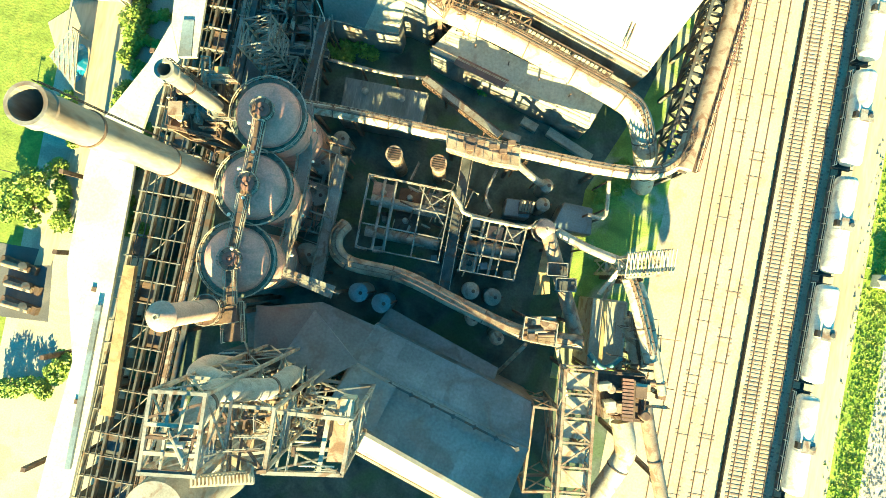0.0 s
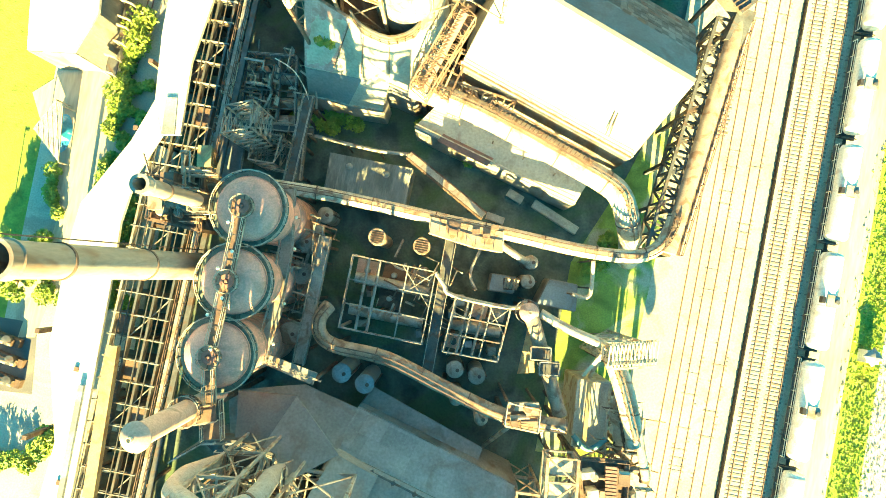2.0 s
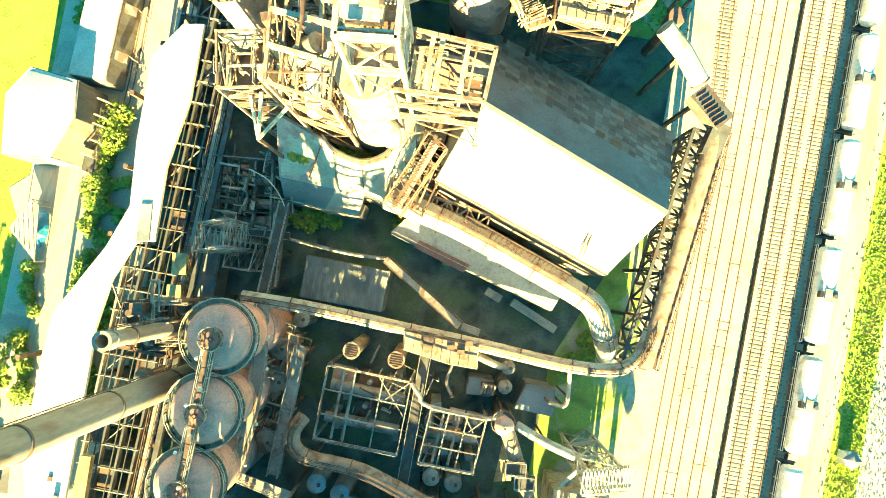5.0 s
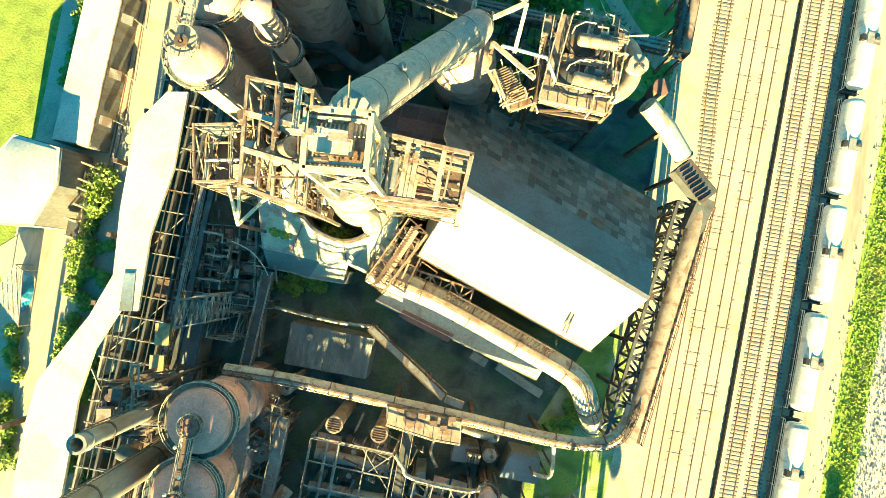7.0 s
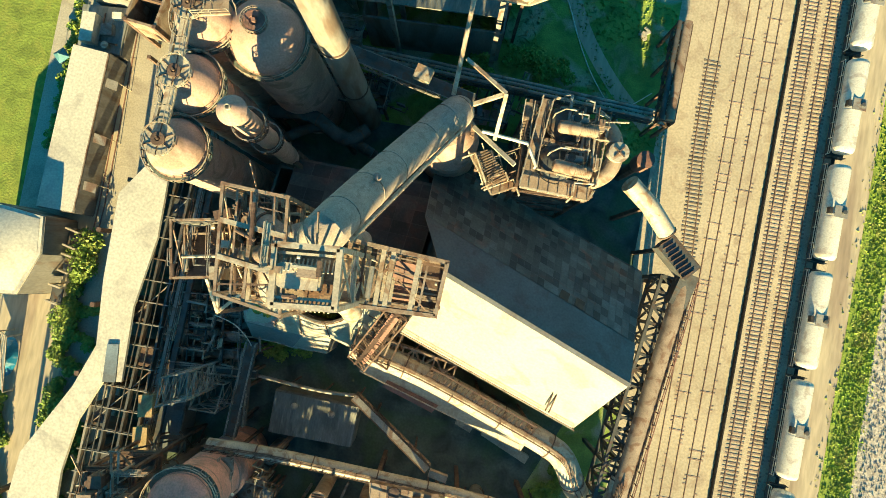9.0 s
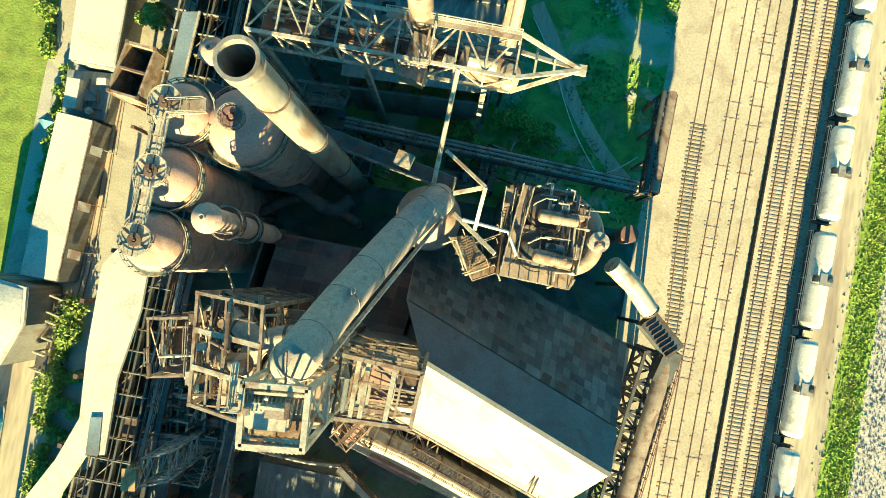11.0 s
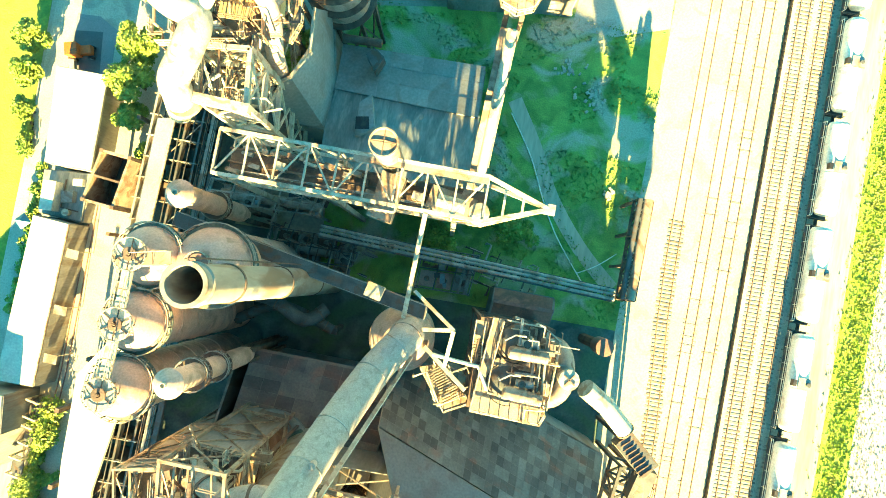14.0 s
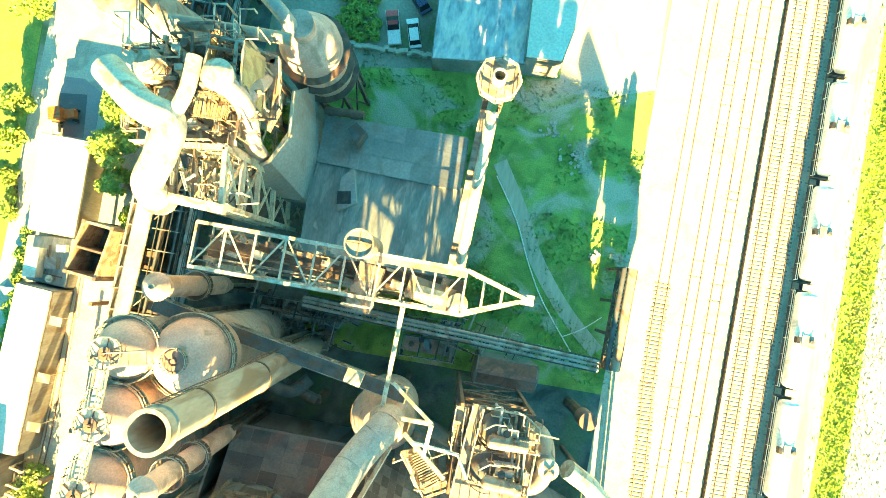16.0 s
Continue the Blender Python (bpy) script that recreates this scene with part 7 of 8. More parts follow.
duct((-22.26, 31.44, 8), (-22.81, 18.65, 8), 1.3, 0.8, "straight dark covered duct across the yard")
duct((0.03, 16.22, 8), (-0, -2.1, 8), 1.4, 0.9, "long dark duct between the equipment frames", DARK)
duct((-16.28, 13.1, 9), (-16.73, -3.95, 9), 1.4, 0.9, "long dark duct with a pale cover beside the stoves", STEEL)
duct((-17.54, 14.38, 8.5), (-16.85, 9.07, 8.5), 1.2, 0.7, "short pale brown duct beside the stoves", RUSTLIGHT)
pipe_run([(-23.26, 26.85, 6), (-16.74, 26.38, 6), (-11.9, 26.19, 6), (-7.15, 26.47, 6)], 0.25, "thin pipe along the shed roof edge", STEEL)
pipe_run([(-1.21, 10.97, 9.4), (0.18, 9.54, 9.4), (1.52, 8.41, 9.4), (9.5, 8.17, 9.4), (11.15, 9.53, 9.4)], 0.28, "bent pale pipe joining the two frames", PALE)
pipe_run([(17.22, 11.37, 8), (19.23, 11.27, 8), (19.62, 12.58, 8), (19.05, 16.19, 9)], 0.28, "hooked cream pipe above the yard", PALE)
pipe_run([(4.28, 15.45, 7), (3.37, 11.74, 7), (4.53, 9.6, 7)], 0.2, "thin bent pipe across the yard", STEEL)
pipe_run([(13.16, 8.18, 10), (17.4, 6.67, 10.5), (22.24, 5.59, 11)], 0.62, "cream pipe running to the lattice tower", PALE)
pipe_run([(6.54, 16.06, 10), (9.85, 14.87, 7), (10.81, 14.81, 6)], 0.5, "sloping chute pipe under the valve house", STEEL)
st = thing("inclined_conveyor", (-1.86, 24.7, 0), "narrow inclined stair conveyor in the shaded yard", "conveyor")
box_truss(st, (-7.75, 26.35, 6.5), (3.73, 19.49, 9.5), 1.1, 1.2, 14, 0.16, 0.09, RUST)
part("belt", Mesh().beam((-7.74, 26.32, 6.6), (3.73, 19.46, 9.6), 0.8, 0.1), STEEL, st)
part("leg", Mesh().beam(up((-4.42, 24.61, 7), 0), up((-4.42, 24.61, 7), 6.2), 0.3), RUST, st)
part("leg", Mesh().beam(up((1.67, 20.69, 8.8), 0), up((1.67, 20.69, 8.8), 7.8), 0.3), RUST, st)
part("drive_head", Mesh().box((5.17, 19.27, 10.5), (2.4, 0.9, 0.9), -10), RUSTLIGHT, st)
for k, (q, z) in enumerate((([(14.51, 12.81, 5), (18.36, 12.7, 5), (18.72, 9.16, 5), (13.37, 9.24, 5)], 5), ([(6.58, 12.17, 4), (9.96, 12.28, 4), (9.93, 10.08, 4), (6.57, 9.89, 4)], 4))):
    flat_house("yard_hut", q, z, BLUEGREY, "small flat roofed hut in the shaded yard", "hut")
gv = thing("valve_set", (10.04, 12.21, 0), "rusty cluster of valves on a stand", "valve")
for k in range(5):
    p = (9.23, 11.22, 7)
    part("valve", Mesh().rod((p[0] - 0.8 + 0.4 * k, p[1] - 0.6, 5.5), (p[0] - 0.8 + 0.4 * k, p[1] + 0.8, 6.4), 0.18, None, 10), RUSTLIGHT, gv)
part("stand", Mesh().box(((9.23, 11.22, 7)[0], (9.23, 11.22, 7)[1], 2.7), (1.8, 1.6, 5.4), 8), RUST, gv)

# inclined duct with platforms under the capped vessel
idt = thing("inclined_duct", (16.55, 1.93, 0), "brown inclined duct with railed platforms", "duct")
part("pipe", Mesh().pipe([(11.86, 7.68, 11.0), (12.6, 6.4, 10.6), (14.68, 2.29, 9.8), (18.1, -4.5, 9.2)], 0.95, 20), RUSTLIGHT, idt)
for p in ((13.75, 3.17, 11.4), (15.22, 1.45, 11)):
    part("platform", Mesh().box(p, (2.6, 1.8, 0.12), 12), DARK, idt)
    q = [add3(p, o) for o in ((-1.2, -0.9, 0), (1.3, -0.6, 0), (1.1, 1.0, 0), (-1.4, 0.7, 0), (-1.2, -0.9, 0))]
    part("railing", Mesh().railing(q, 1.0, 0.9, 0.05), STEEL, idt)
part("side_plate", Mesh().slab([(12.25, 6.6, 7.6), (13.03, 5.55, 7.6), (14.29, 0.03, 6.6), (12.03, -0.57, 6.6)], 0.15), YELLOW, idt, "dull golden side plate")
for p in ((12.97, 5.94, 9), (17.31, -3.26, 7)):
    part("leg", Mesh().beam(up(p, 0), p, 0.4), RUST, idt)
mp = thing("main_platform", (15.29, -5.44, 0), "railed rusty platform over the gas main end", "platform")
pp = [(10.55, -3.32, 12.5), (14.67, -3.44, 12.5), (14.8, -6.28, 12.5), (10.62, -6.18, 12.5)]
part("deck", Mesh().slab(pp, 0.12), RUSTLIGHT, mp)
part("railing", Mesh().railing(pp + pp[:1], 1.1, 1.0, 0.05), PALE, mp)
for p in pp:
    part("leg", Mesh().beam(up(p, 0), up(p, 12.4), 0.3), RUST, mp)
machine((12.7, -4.51, 12.5), 12.6, (3, 2.5, 2), 12, "rusty valve gear over the gas main", 6, 31)
for a, b in (((15.63, -6.28, 10), (20.29, -14.12, 0)), ((21.35, 4.75, 12), (21.89, -2.83, 2)), ((20.2, 1.18, 9), (21.39, 4.54, 12)), ((11.83, -7.09, 9), (9.84, -12.69, 0))):
    t = thing("raking_strut", b, "leaning cream steel strut", "strut")
    part("strut", Mesh().beam(a, b, 0.45), PALE, t)

# hopper tank, towers and pipes beside the tracks
ht = thing("settling_tank", (24.71, -4.16, 0), "large pale rectangular tank with a teal curved end", "tank")
q = [(19.86, 0.35, 8.5), (24.2, 0.68, 8.5), (24.77, -8.19, 8.5), (20.44, -8.45, 8.5)]
for i in range(4):
    part("wall", Mesh().beam(up(q[i], 4.2), up(q[(i + 1) % 4], 4.2), 0.25, 8.5), PALE, ht)
part("cover", Mesh().slab([up(p, 8.0) for p in q], 0.2), CONCRETE, ht)
a, b = lerp3(q[0], q[3], 0.82), lerp3(q[1], q[2], 0.82)
part("curved_end", Mesh().pipe(curve([a, lerp3(q[3], q[2], 0.5), b], 5), 0.35, 12), TEAL, ht, "teal curved end rim")
part("seam", Mesh().beam(add3(lerp3(q[0], q[1], 0.35), (0, 0, 0.05)), add3(lerp3(q[3], q[2], 0.35), (0, 0, 0.05)), 0.5, 0.1), YELLOW, ht)
lt = thing("lattice_tower", (29.96, 7.29, 0), "tall pale lattice tower with a crossed-bar top", "tower")
lc = [(20.35, 6.23, 20), (25.81, 7.73, 20), (26.15, 4.81, 20), (20.69, 3.43, 20)]
base = [lerp3(lc[i], lc[(i + 2) % 4], 0.15) for i in range(4)]
scaffold(lt, base, 0, [6, 12, 17], 0.35, 0.3, 0.16, PALE)
for k in range(14):
    x = k / 13
    part("top_bar", Mesh().beam(up(lerp3(lc[0], lc[1], x), 18.5), up(lerp3(lc[3], lc[2], x), 17.5), 0.14), PALE, lt)
    if k < 12:
        part("top_lace", Mesh().beam(up(lerp3(lc[0], lc[1], x), 18.5), up(lerp3(lc[3], lc[2], (k + 2) / 13), 17.5), 0.1), PALE, lt)
for a, b in ((lc[0], lc[1]), (lc[3], lc[2])):
    part("top_edge", Mesh().beam(up(a, 18), up(b, 18), 0.25), PALE, lt)
for pts, r, lab in (([(22.44, 3.72, 13), (24.26, 0.59, 12.5), (27.26, -6.1, 12)], 0.85, "sunlit riveted pipe sloping beside the tracks"), ([(24.43, 3.48, 11), (26.41, -0.57, 11), (29.73, -10.15, 11)], 0.55, "slim cream pipe beside the tracks"), ([(25.24, -0.99, 8), (26.02, -3.89, 8), (27.22, -7.45, 8)], 1.1, "broad cream pipe under the slim mains")):
    gas_main(pts, r, lab, PALE, True, (pts[0], pts[-1]), r > 0.7)
gas_main([(24.83, -14.04, 12), (25.71, -16.72, 12), (25.8, -18.98, 11.5), (23.64, -25.28, 10), (21.79, -30.38, 9)], 1.35, "thick cream pipe bending across the verge", PALE, True, ((25.71, -16.72, 12), (23.64, -25.28, 10)), False)
gas_main([(27.47, -11.78, 12), (28.59, -15.13, 12), (30.53, -20.44, 12), (32.45, -25.71, 12)], 0.85, "cream pipe along the edge of the sidings", RUSTLIGHT, True, ((27.47, -11.78, 12), (30.53, -20.44, 12)), False)
lg = thing("lattice_bridge", (23.24, -20.19, 0), "pale box lattice bridge with plated bays", "bridge")
box_truss(lg, (18.01, -8.36, 15), (20.09, -28.71, 15), 3.7, 3.0, 7, 0.35, 0.2, RUSTLIGHT)
for k in range(7):
    a = lerp3((18.72, -8.69, 12.2), (20.87, -29.83, 12.2), (k + 0.12) / 7)
    b = lerp3((18.72, -8.69, 12.2), (20.87, -29.83, 12.2), (k + 0.8) / 7)
    part("bay_plate", Mesh().beam(a, b, 3.3, 0.15), PALE, lg)
for k in (0.02, 0.5, 0.98):
    p = lerp3((18.77, -8.71, 12), (20.93, -29.91, 12), k)
    part("leg", Mesh().beam((p[0] - 1.6, p[1], 0), (p[0] - 1.6, p[1], 12), 0.4), RUST, lg)
    part("leg", Mesh().beam((p[0] + 1.6, p[1], 0), (p[0] + 1.6, p[1], 12), 0.4), RUST, lg)
sf = thing("access_scaffold", (17.85, -20.35, 0), "open rusty frame against the cast house end", "steel frame")
scaffold(sf, [(13.74, -14.27, 12), (16.95, -14.12, 12), (18.3, -24.07, 12), (14.14, -24.83, 12)], 0, [6, 12], 0.3, 0.3, 0.15, RUSTLIGHT)
wg = thing("winding_platform", (27.75, -12.35, 0), "platform with winding gear and a brown slatted cover", "platform")
q = [(20.41, -8.46, 13), (26.35, -7.89, 13), (26.9, -13.42, 13), (21.64, -13.67, 13)]
scaffold(wg, q, 0, [6, 12.8], 0.35, 0.35, 0.16, RUST, (12.8,), RUST)
for k in range(12):
    part("cover_slat", Mesh().beam(lerp3((23.42, -8.69, 14.2), (24.07, -13.42, 14.2), k / 11), lerp3((24.8, -8.58, 14.2), (25.44, -13.31, 14.2), k / 11), 0.3, 0.12), REDROOF, wg)
part("cover_box", Mesh().beam((24.37, -8.67, 13.4), (25.04, -13.58, 13.4), 1.5, 1.2), RUST, wg)
machine((22.61, -11.03, 13), 12.9, (3, 5, 2), 5, "rusty winding gear on its platform", 10, 41)
machine((26.8, -10.62, 13), 12.9, (2, 5, 2), 5, "pale rusty drums on the winding platform", 6, 43)

# ---- yard between the first stoves and the second furnace ----
sl = thing("furnace_house", (-20.31, 33.33, 0), "sheet-clad furnace house with a pale pinkish sloping roof round the furnace", "industrial building")
hi = [(-22.07, 40.73, 19.5), (-16.2, 38.71, 18.6), (-14.51, 37.36, 18.2), (-11.33, 36.68, 18), (-8.7, 37.99, 18), (-7.28, 40.74, 18), (-6.04, 43.33, 18)]
lo = [(-22.79, 34.37, 11.5), (-18.92, 34.21, 11.6), (-15.11, 34, 11.8), (-11.52, 34.29, 11.6), (-8.42, 33.44, 11.5), (-6.31, 35.48, 12.5), (-5.42, 38.56, 14)]
for i in range(6):
    part("roof", Mesh().slab([hi[i], hi[i + 1], lo[i + 1], lo[i]], 0.25), ROOFPALE, sl)
    part("roof_edge", Mesh().beam(hi[i], hi[i + 1], 0.3, 0.3), RUSTLIGHT, sl)
    part("wall", Mesh().beam(up(lo[i], 5.6), up(lo[i + 1], 5.6), 0.25, 11), WALL, sl)
part("wall", Mesh().slab([hi[0], lo[0], up(lo[0], 0), up(hi[0], 0)], 0.25), WALL, sl)
part("railing", Mesh().railing([add3(p, (0, 0, 0.1)) for p in curve(hi[1:], 3)], 1.1, 0.9, 0.05), RUSTLIGHT, sl, "rusty curved railing round the furnace opening")
part("pit_wall", Mesh().ribbon([add3(p, (0, 0.3, -2.2)) for p in curve(hi[1:], 3)], 0.2, 4.0), DARK, sl)
sheeting(sl, hi[0], hi[1], lo[1], lo[0], 6, 8, PINKROOF, 0.03, 0.012, 12)
sheeting(sl, hi[1], hi[3], lo[2], lo[1], 5, 7, ROOFPALE, 0.1, 0.012, 13)
eave = [(-22.84, 31.9, 7), (-19.76, 31.83, 7), (-17.18, 31.51, 7), (-12.48, 31.58, 7), (-12.18, 33.28, 7)]
for i, (p, q) in enumerate(zip(eave, eave[1:])):
    part("lower_roof", Mesh().slab([add3(lo[min(i, 3)], (0, 0, -0.3)), add3(lo[min(i + 1, 3)], (0, 0, -0.3)), q, p], 0.2), ROOF if i < 2 else ROOFPALE, sl)
    part("wall", Mesh().beam(up(p, 3.3), up(q, 3.3), 0.25, 6.6), WALL, sl)
    part("gutter", Mesh().beam(p, q, 0.2, 0.15), PALE, sl)
for k in range(3):
    part("roof_ladder", Mesh().railing([add3(lerp3(lo[k + 1], hi[k + 1], 0.1), (0, 0, 0.15)), add3(lerp3(lo[k + 1], hi[k + 1], 0.9), (0, 0, 0.15))], 0.25, 0.5, 0.04), RUST, sl)
part("air_hose", Mesh().pipe(curve([(-26.64, 34.59, 12), (-24.22, 33.68, 11), (-22.61, 31.65, 9), (-21.94, 29.33, 7)], 6), 0.07, 8), WHITE, sl, "thin white hose")
tw2 = thing("lean_to_house", (4.71, 26.86, 0), "long lean-to roof beside the thick gas main, red stained", "building")
q = [(-4.93, 33.31, 9), (16.76, 26.67, 9), (15.63, 23.5, 7.5), (-7.58, 30.03, 7.5)]
part("roof", Mesh().slab(q, 0.3), ROOFPALE, tw2)
part("roof_sheet", Mesh().slab([(-3.58, 29.65, 8), (3.73, 27.54, 8), (3.02, 26.37, 7.7), (-4.19, 28.59, 7.7)], 0.05), REDROOF, tw2, "red stained roof edge")
for i in range(4):
    part("wall", Mesh().beam(up(q[i], 3.6), up(q[(i + 1) % 4], 3.6), 0.3, 7.2), WALL, tw2)
for pts in ([(6.96, 24.48, 1.2), (9.28, 23.58, 1.2)], [(10.95, 23.55, 1.2), (17.86, 20.61, 1.2)]):
    t = thing("concrete_slab", up(pts[0], 0), "long pale concrete slab lying in the yard", "slab")
    part("slab", Mesh().beam(up(pts[0], 0.6), up(pts[1], 0.6), 1.2, 1.2), CONCRETE, t)
cb = thing("stair_conveyor", (-3.79, 36.31, 0), "rusty stair and conveyor head beside the cast house", "conveyor")
scaffold(cb, [(-7.19, 40.22, 15), (-1.78, 38.51, 15), (-3.45, 32.23, 15), (-8.01, 34, 15)], 0, [5, 10, 15], 0.22, 0.2, 0.1, RUST, (5,), DARK, 12)
box_truss(cb, (-4.8, 34.69, 13), (4.85, 33.24, 13.5), 1.6, 1.5, 7, 0.25, 0.14, RUSTLIGHT)
machine((-4.26, 36.65, 15), 10.1, (4, 5, 3), -25, "rusty conveyor drive machinery", 12, 51, (RUST, REDROOF, RUSTLIGHT))
pipework((-4.5, 36.52, 12), 5.2, (5, 6, 8), -25, "red-brown stairs and pipes in the conveyor head", 30, 79, (REDROOF, RUST, RUSTLIGHT))
rg = thing("pipe_rack", (12.91, 28.34, 0), "rusty slatted pipe rack along the thick gas main", "pipe rack")
a, b = (1.72, 32.78, 14.6), (15.61, 27.94, 14.6)
for k in range(26):
    p, d = lerp3(a, b, k / 25), Vector((0.5, 0.85, 0)) * 0.7
    part("rung", Mesh().beam(Vector(p) - d, Vector(p) + d, 0.12), RUST, rg)
for s in (-0.6, 0.6):
    o = Vector((0.5, 0.85, 0)) * s
    part("side_rail", Mesh().beam(Vector(a) + o, Vector(b) + o, 0.15), RUST, rg)
for k in (0.02, 0.5, 0.98):
    p = lerp3(a, b, k)
    part("leg", Mesh().beam(up(p, 0), p, 0.3), RUST, rg)
for k, p in enumerate(((-1.6, 31.6), (3.2, 30.0), (7.6, 28.6), (12.0, 27.2))):
    part("roof_post", Mesh().rod((p[0], p[1] - 0.6, 8.2), (p[0], p[1] - 0.6, 9.6), 0.09, None, 8), RUST, tw2)
part("railing", Mesh().railing([(-7.3, 30.2, 7.6), (4.5, 26.8, 7.6), (15.4, 23.7, 7.6)], 0.9, 1.6, 0.035), PALE, tw2)
bh = flat_house("switch_house", [(-37.16, 25.19, 4.5), (-31.26, 25.69, 4.5), (-31.07, 13.93, 4.5), (-36.13, 13.81, 4.5)], 4.5, BLUEGREY, "flat blue grey roofed switch house in shade")
for p in ((-34.46, 20.79, 9), (-34.36, 16.52, 9)):
    t = thing("ochre_cabin", up(p, 0), "small ochre cabin on a stand beside the conveyor", "cabin")
    part("body", Mesh().box((p[0], p[1], 7.8), (1.6, 2.6, 2.2), 8), YELLOW, t)
    part("roof", Mesh().box((p[0], p[1], 9.0), (1.9, 2.9, 0.15), 8), YELLOW, t)
    part("stand", Mesh().box((p[0], p[1], 3.35), (1.0, 1.6, 6.7), 8), RUST, t)
py = thing("lattice_mast", (-34.06, 20.69, 0), "dense wire lattice mast in the shaded yard", "mast")
q = [(-30.12, 26.47, 16), (-26.88, 27.75, 16), (-26.55, 24.36, 16), (-29.98, 23.05, 16)]
scaffold(py, q, 0, [2, 4, 6, 8, 10, 12, 14, 16], 0.2, 0.14, 0.1, STEEL)
q2 = thing("lattice_mast", (-30.19, 20.55, 0), "thin lattice frame standing in the shaded yard", "mast")
scaffold(q2, [(-28.6, 25.1, 9), (-24.81, 25.33, 9), (-25.2, 21.48, 9), (-28.63, 21.46, 9)], 0, [3, 6, 9], 0.16, 0.14, 0.1, STEEL)
duct((-22.93, 29.93, 7), (-22.15, 19.99, 7), 1.2, 0.8, "dark upright-sided duct between the yard houses")
duct((-34.62, 26.22, 6.5), (-21.34, 27.05, 6.5), 1.0, 0.6, "dark duct with a handrail", DARK)
# frames in shade take the dark steel, so their colour holds shade too
cellsA = [(-34.86, 36.05, 6), (-25.43, 36.95, 6), (-23.93, 27.32, 6), (-33.69, 26.34, 6)]
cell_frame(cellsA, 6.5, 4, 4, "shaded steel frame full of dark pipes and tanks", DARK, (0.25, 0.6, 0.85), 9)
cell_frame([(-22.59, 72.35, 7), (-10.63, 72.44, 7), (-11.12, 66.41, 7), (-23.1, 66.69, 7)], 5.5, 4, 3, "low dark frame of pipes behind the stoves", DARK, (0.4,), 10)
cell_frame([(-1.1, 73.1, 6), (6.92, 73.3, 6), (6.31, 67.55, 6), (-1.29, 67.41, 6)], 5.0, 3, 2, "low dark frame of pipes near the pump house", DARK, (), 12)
cell_frame([(-31.03, 77.33, 12), (-15.27, 77.66, 12), (-15.84, 74.71, 12), (-31.55, 74.22, 12)], 8.0, 5, 2, "dark walkway frame under the gantry", STEEL, (0.5,), 13)
for pts, r in (([(-33.69, 34.26, 6), (-32.31, 31.34, 6), (-33.08, 29.22, 6)], 0.25), ([(-31.87, 32.22, 6.5), (-28.27, 32.08, 6.5), (-28.81, 28.84, 6.5)], 0.2), ([(-24.32, 34.77, 8), (-22.08, 33.24, 8), (-21.41, 30.21, 7)], 0.15)):
    pipe_run(pts, r, "thin pale pipe in the shaded yard", STEEL)
# the dark steel puts the deep shade into these pipes' colour
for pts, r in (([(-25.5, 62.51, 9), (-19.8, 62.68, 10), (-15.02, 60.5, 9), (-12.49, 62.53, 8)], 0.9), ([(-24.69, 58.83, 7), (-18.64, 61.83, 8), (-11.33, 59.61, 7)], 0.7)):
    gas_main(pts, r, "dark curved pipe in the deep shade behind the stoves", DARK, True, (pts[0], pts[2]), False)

# machinery about the short chimney and at the stove sides
vb = thing("valve_platform", (-41.55, 18.49, 0), "crowded rusty valve platform by the short chimney", "platform")
q = [(-34.34, 16.15, 20), (-29.2, 17.06, 20), (-28.31, 10.88, 20), (-34.33, 11.13, 20)]
scaffold(vb, q, 0, [7, 14, 20], 0.4, 0.4, 0.2, RUST, (14, 20), RUST)
machine((-31.58, 13.96, 20), 20.1, (5, 5, 3), 10, "rusty valves and drums on the valve platform", 14, 61)
part("vessel", Mesh().lathe((-29.53, 13.87, 22), [(1.5, 14), (1.5, 21), (1.0, 22.4), (0.02, 22.5)], 20), DARK, vb)
gas_main([(-28.36, 6.57, 15), (-31.2, 6.56, 15), (-34.16, 6.71, 14)], 1.0, "thick flue between stove and tall chimney", DARK, True, ((-34.16, 6.71, 14),), False)
sp = thing("side_platform", (-24.16, 6.51, 0), "long railed steel platform along the stoves", "platform")
line = [(-20.86, 18, 14), (-19.8, 10.57, 14), (-19.73, 2.69, 14), (-20.4, -3.13, 14), (-13.36, -4.56, 14)]
part("deck", Mesh().ribbon(line, 1.6, 0.15), STEEL, sp)
for o in (-0.8, 0.8):
    part("railing", Mesh().railing([add3(p, (o, 0, 0.15)) for p in line], 1.0, 1.6, 0.05), STEEL, sp)
for p in line:
    part("leg", Mesh().beam(up(p, 0), up(p, 14), 0.4), RUST, sp)

# crowded pipes of the shaded yard
pipework((-29.22, 31.89, 6), 5.0, (9, 9, 3.5), 0, "thin pale pipes and rails crowding the shaded yard", 46, 71, (STEEL, PALE, RUST))
pipework((-20.49, 8.5, 8), 6.0, (5, 14, 4), -8, "thin green-grey pipes and rails along the stoves", 40, 72, (STEEL, CORR, RUST))
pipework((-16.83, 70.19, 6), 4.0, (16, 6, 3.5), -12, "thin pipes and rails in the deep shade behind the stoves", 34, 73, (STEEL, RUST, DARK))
pipework((9.88, 70.69, 5), 3.0, (16, 6, 3), -12, "thin pipes and rails beside the pump house", 34, 74, (STEEL, PALE, RUST))
pipework((-2.83, 7.1, 7), 5.5, (11, 8, 2.5), -15, "thin pale pipes over the equipment frames", 40, 75, (STEEL, PALE, RUST))
pipework((26.15, -7.49, 9), 7.0, (6, 12, 4), 5, "pale rusty pipes and rails by the winding platform", 30, 76, (PALE, RUSTLIGHT, RUST))
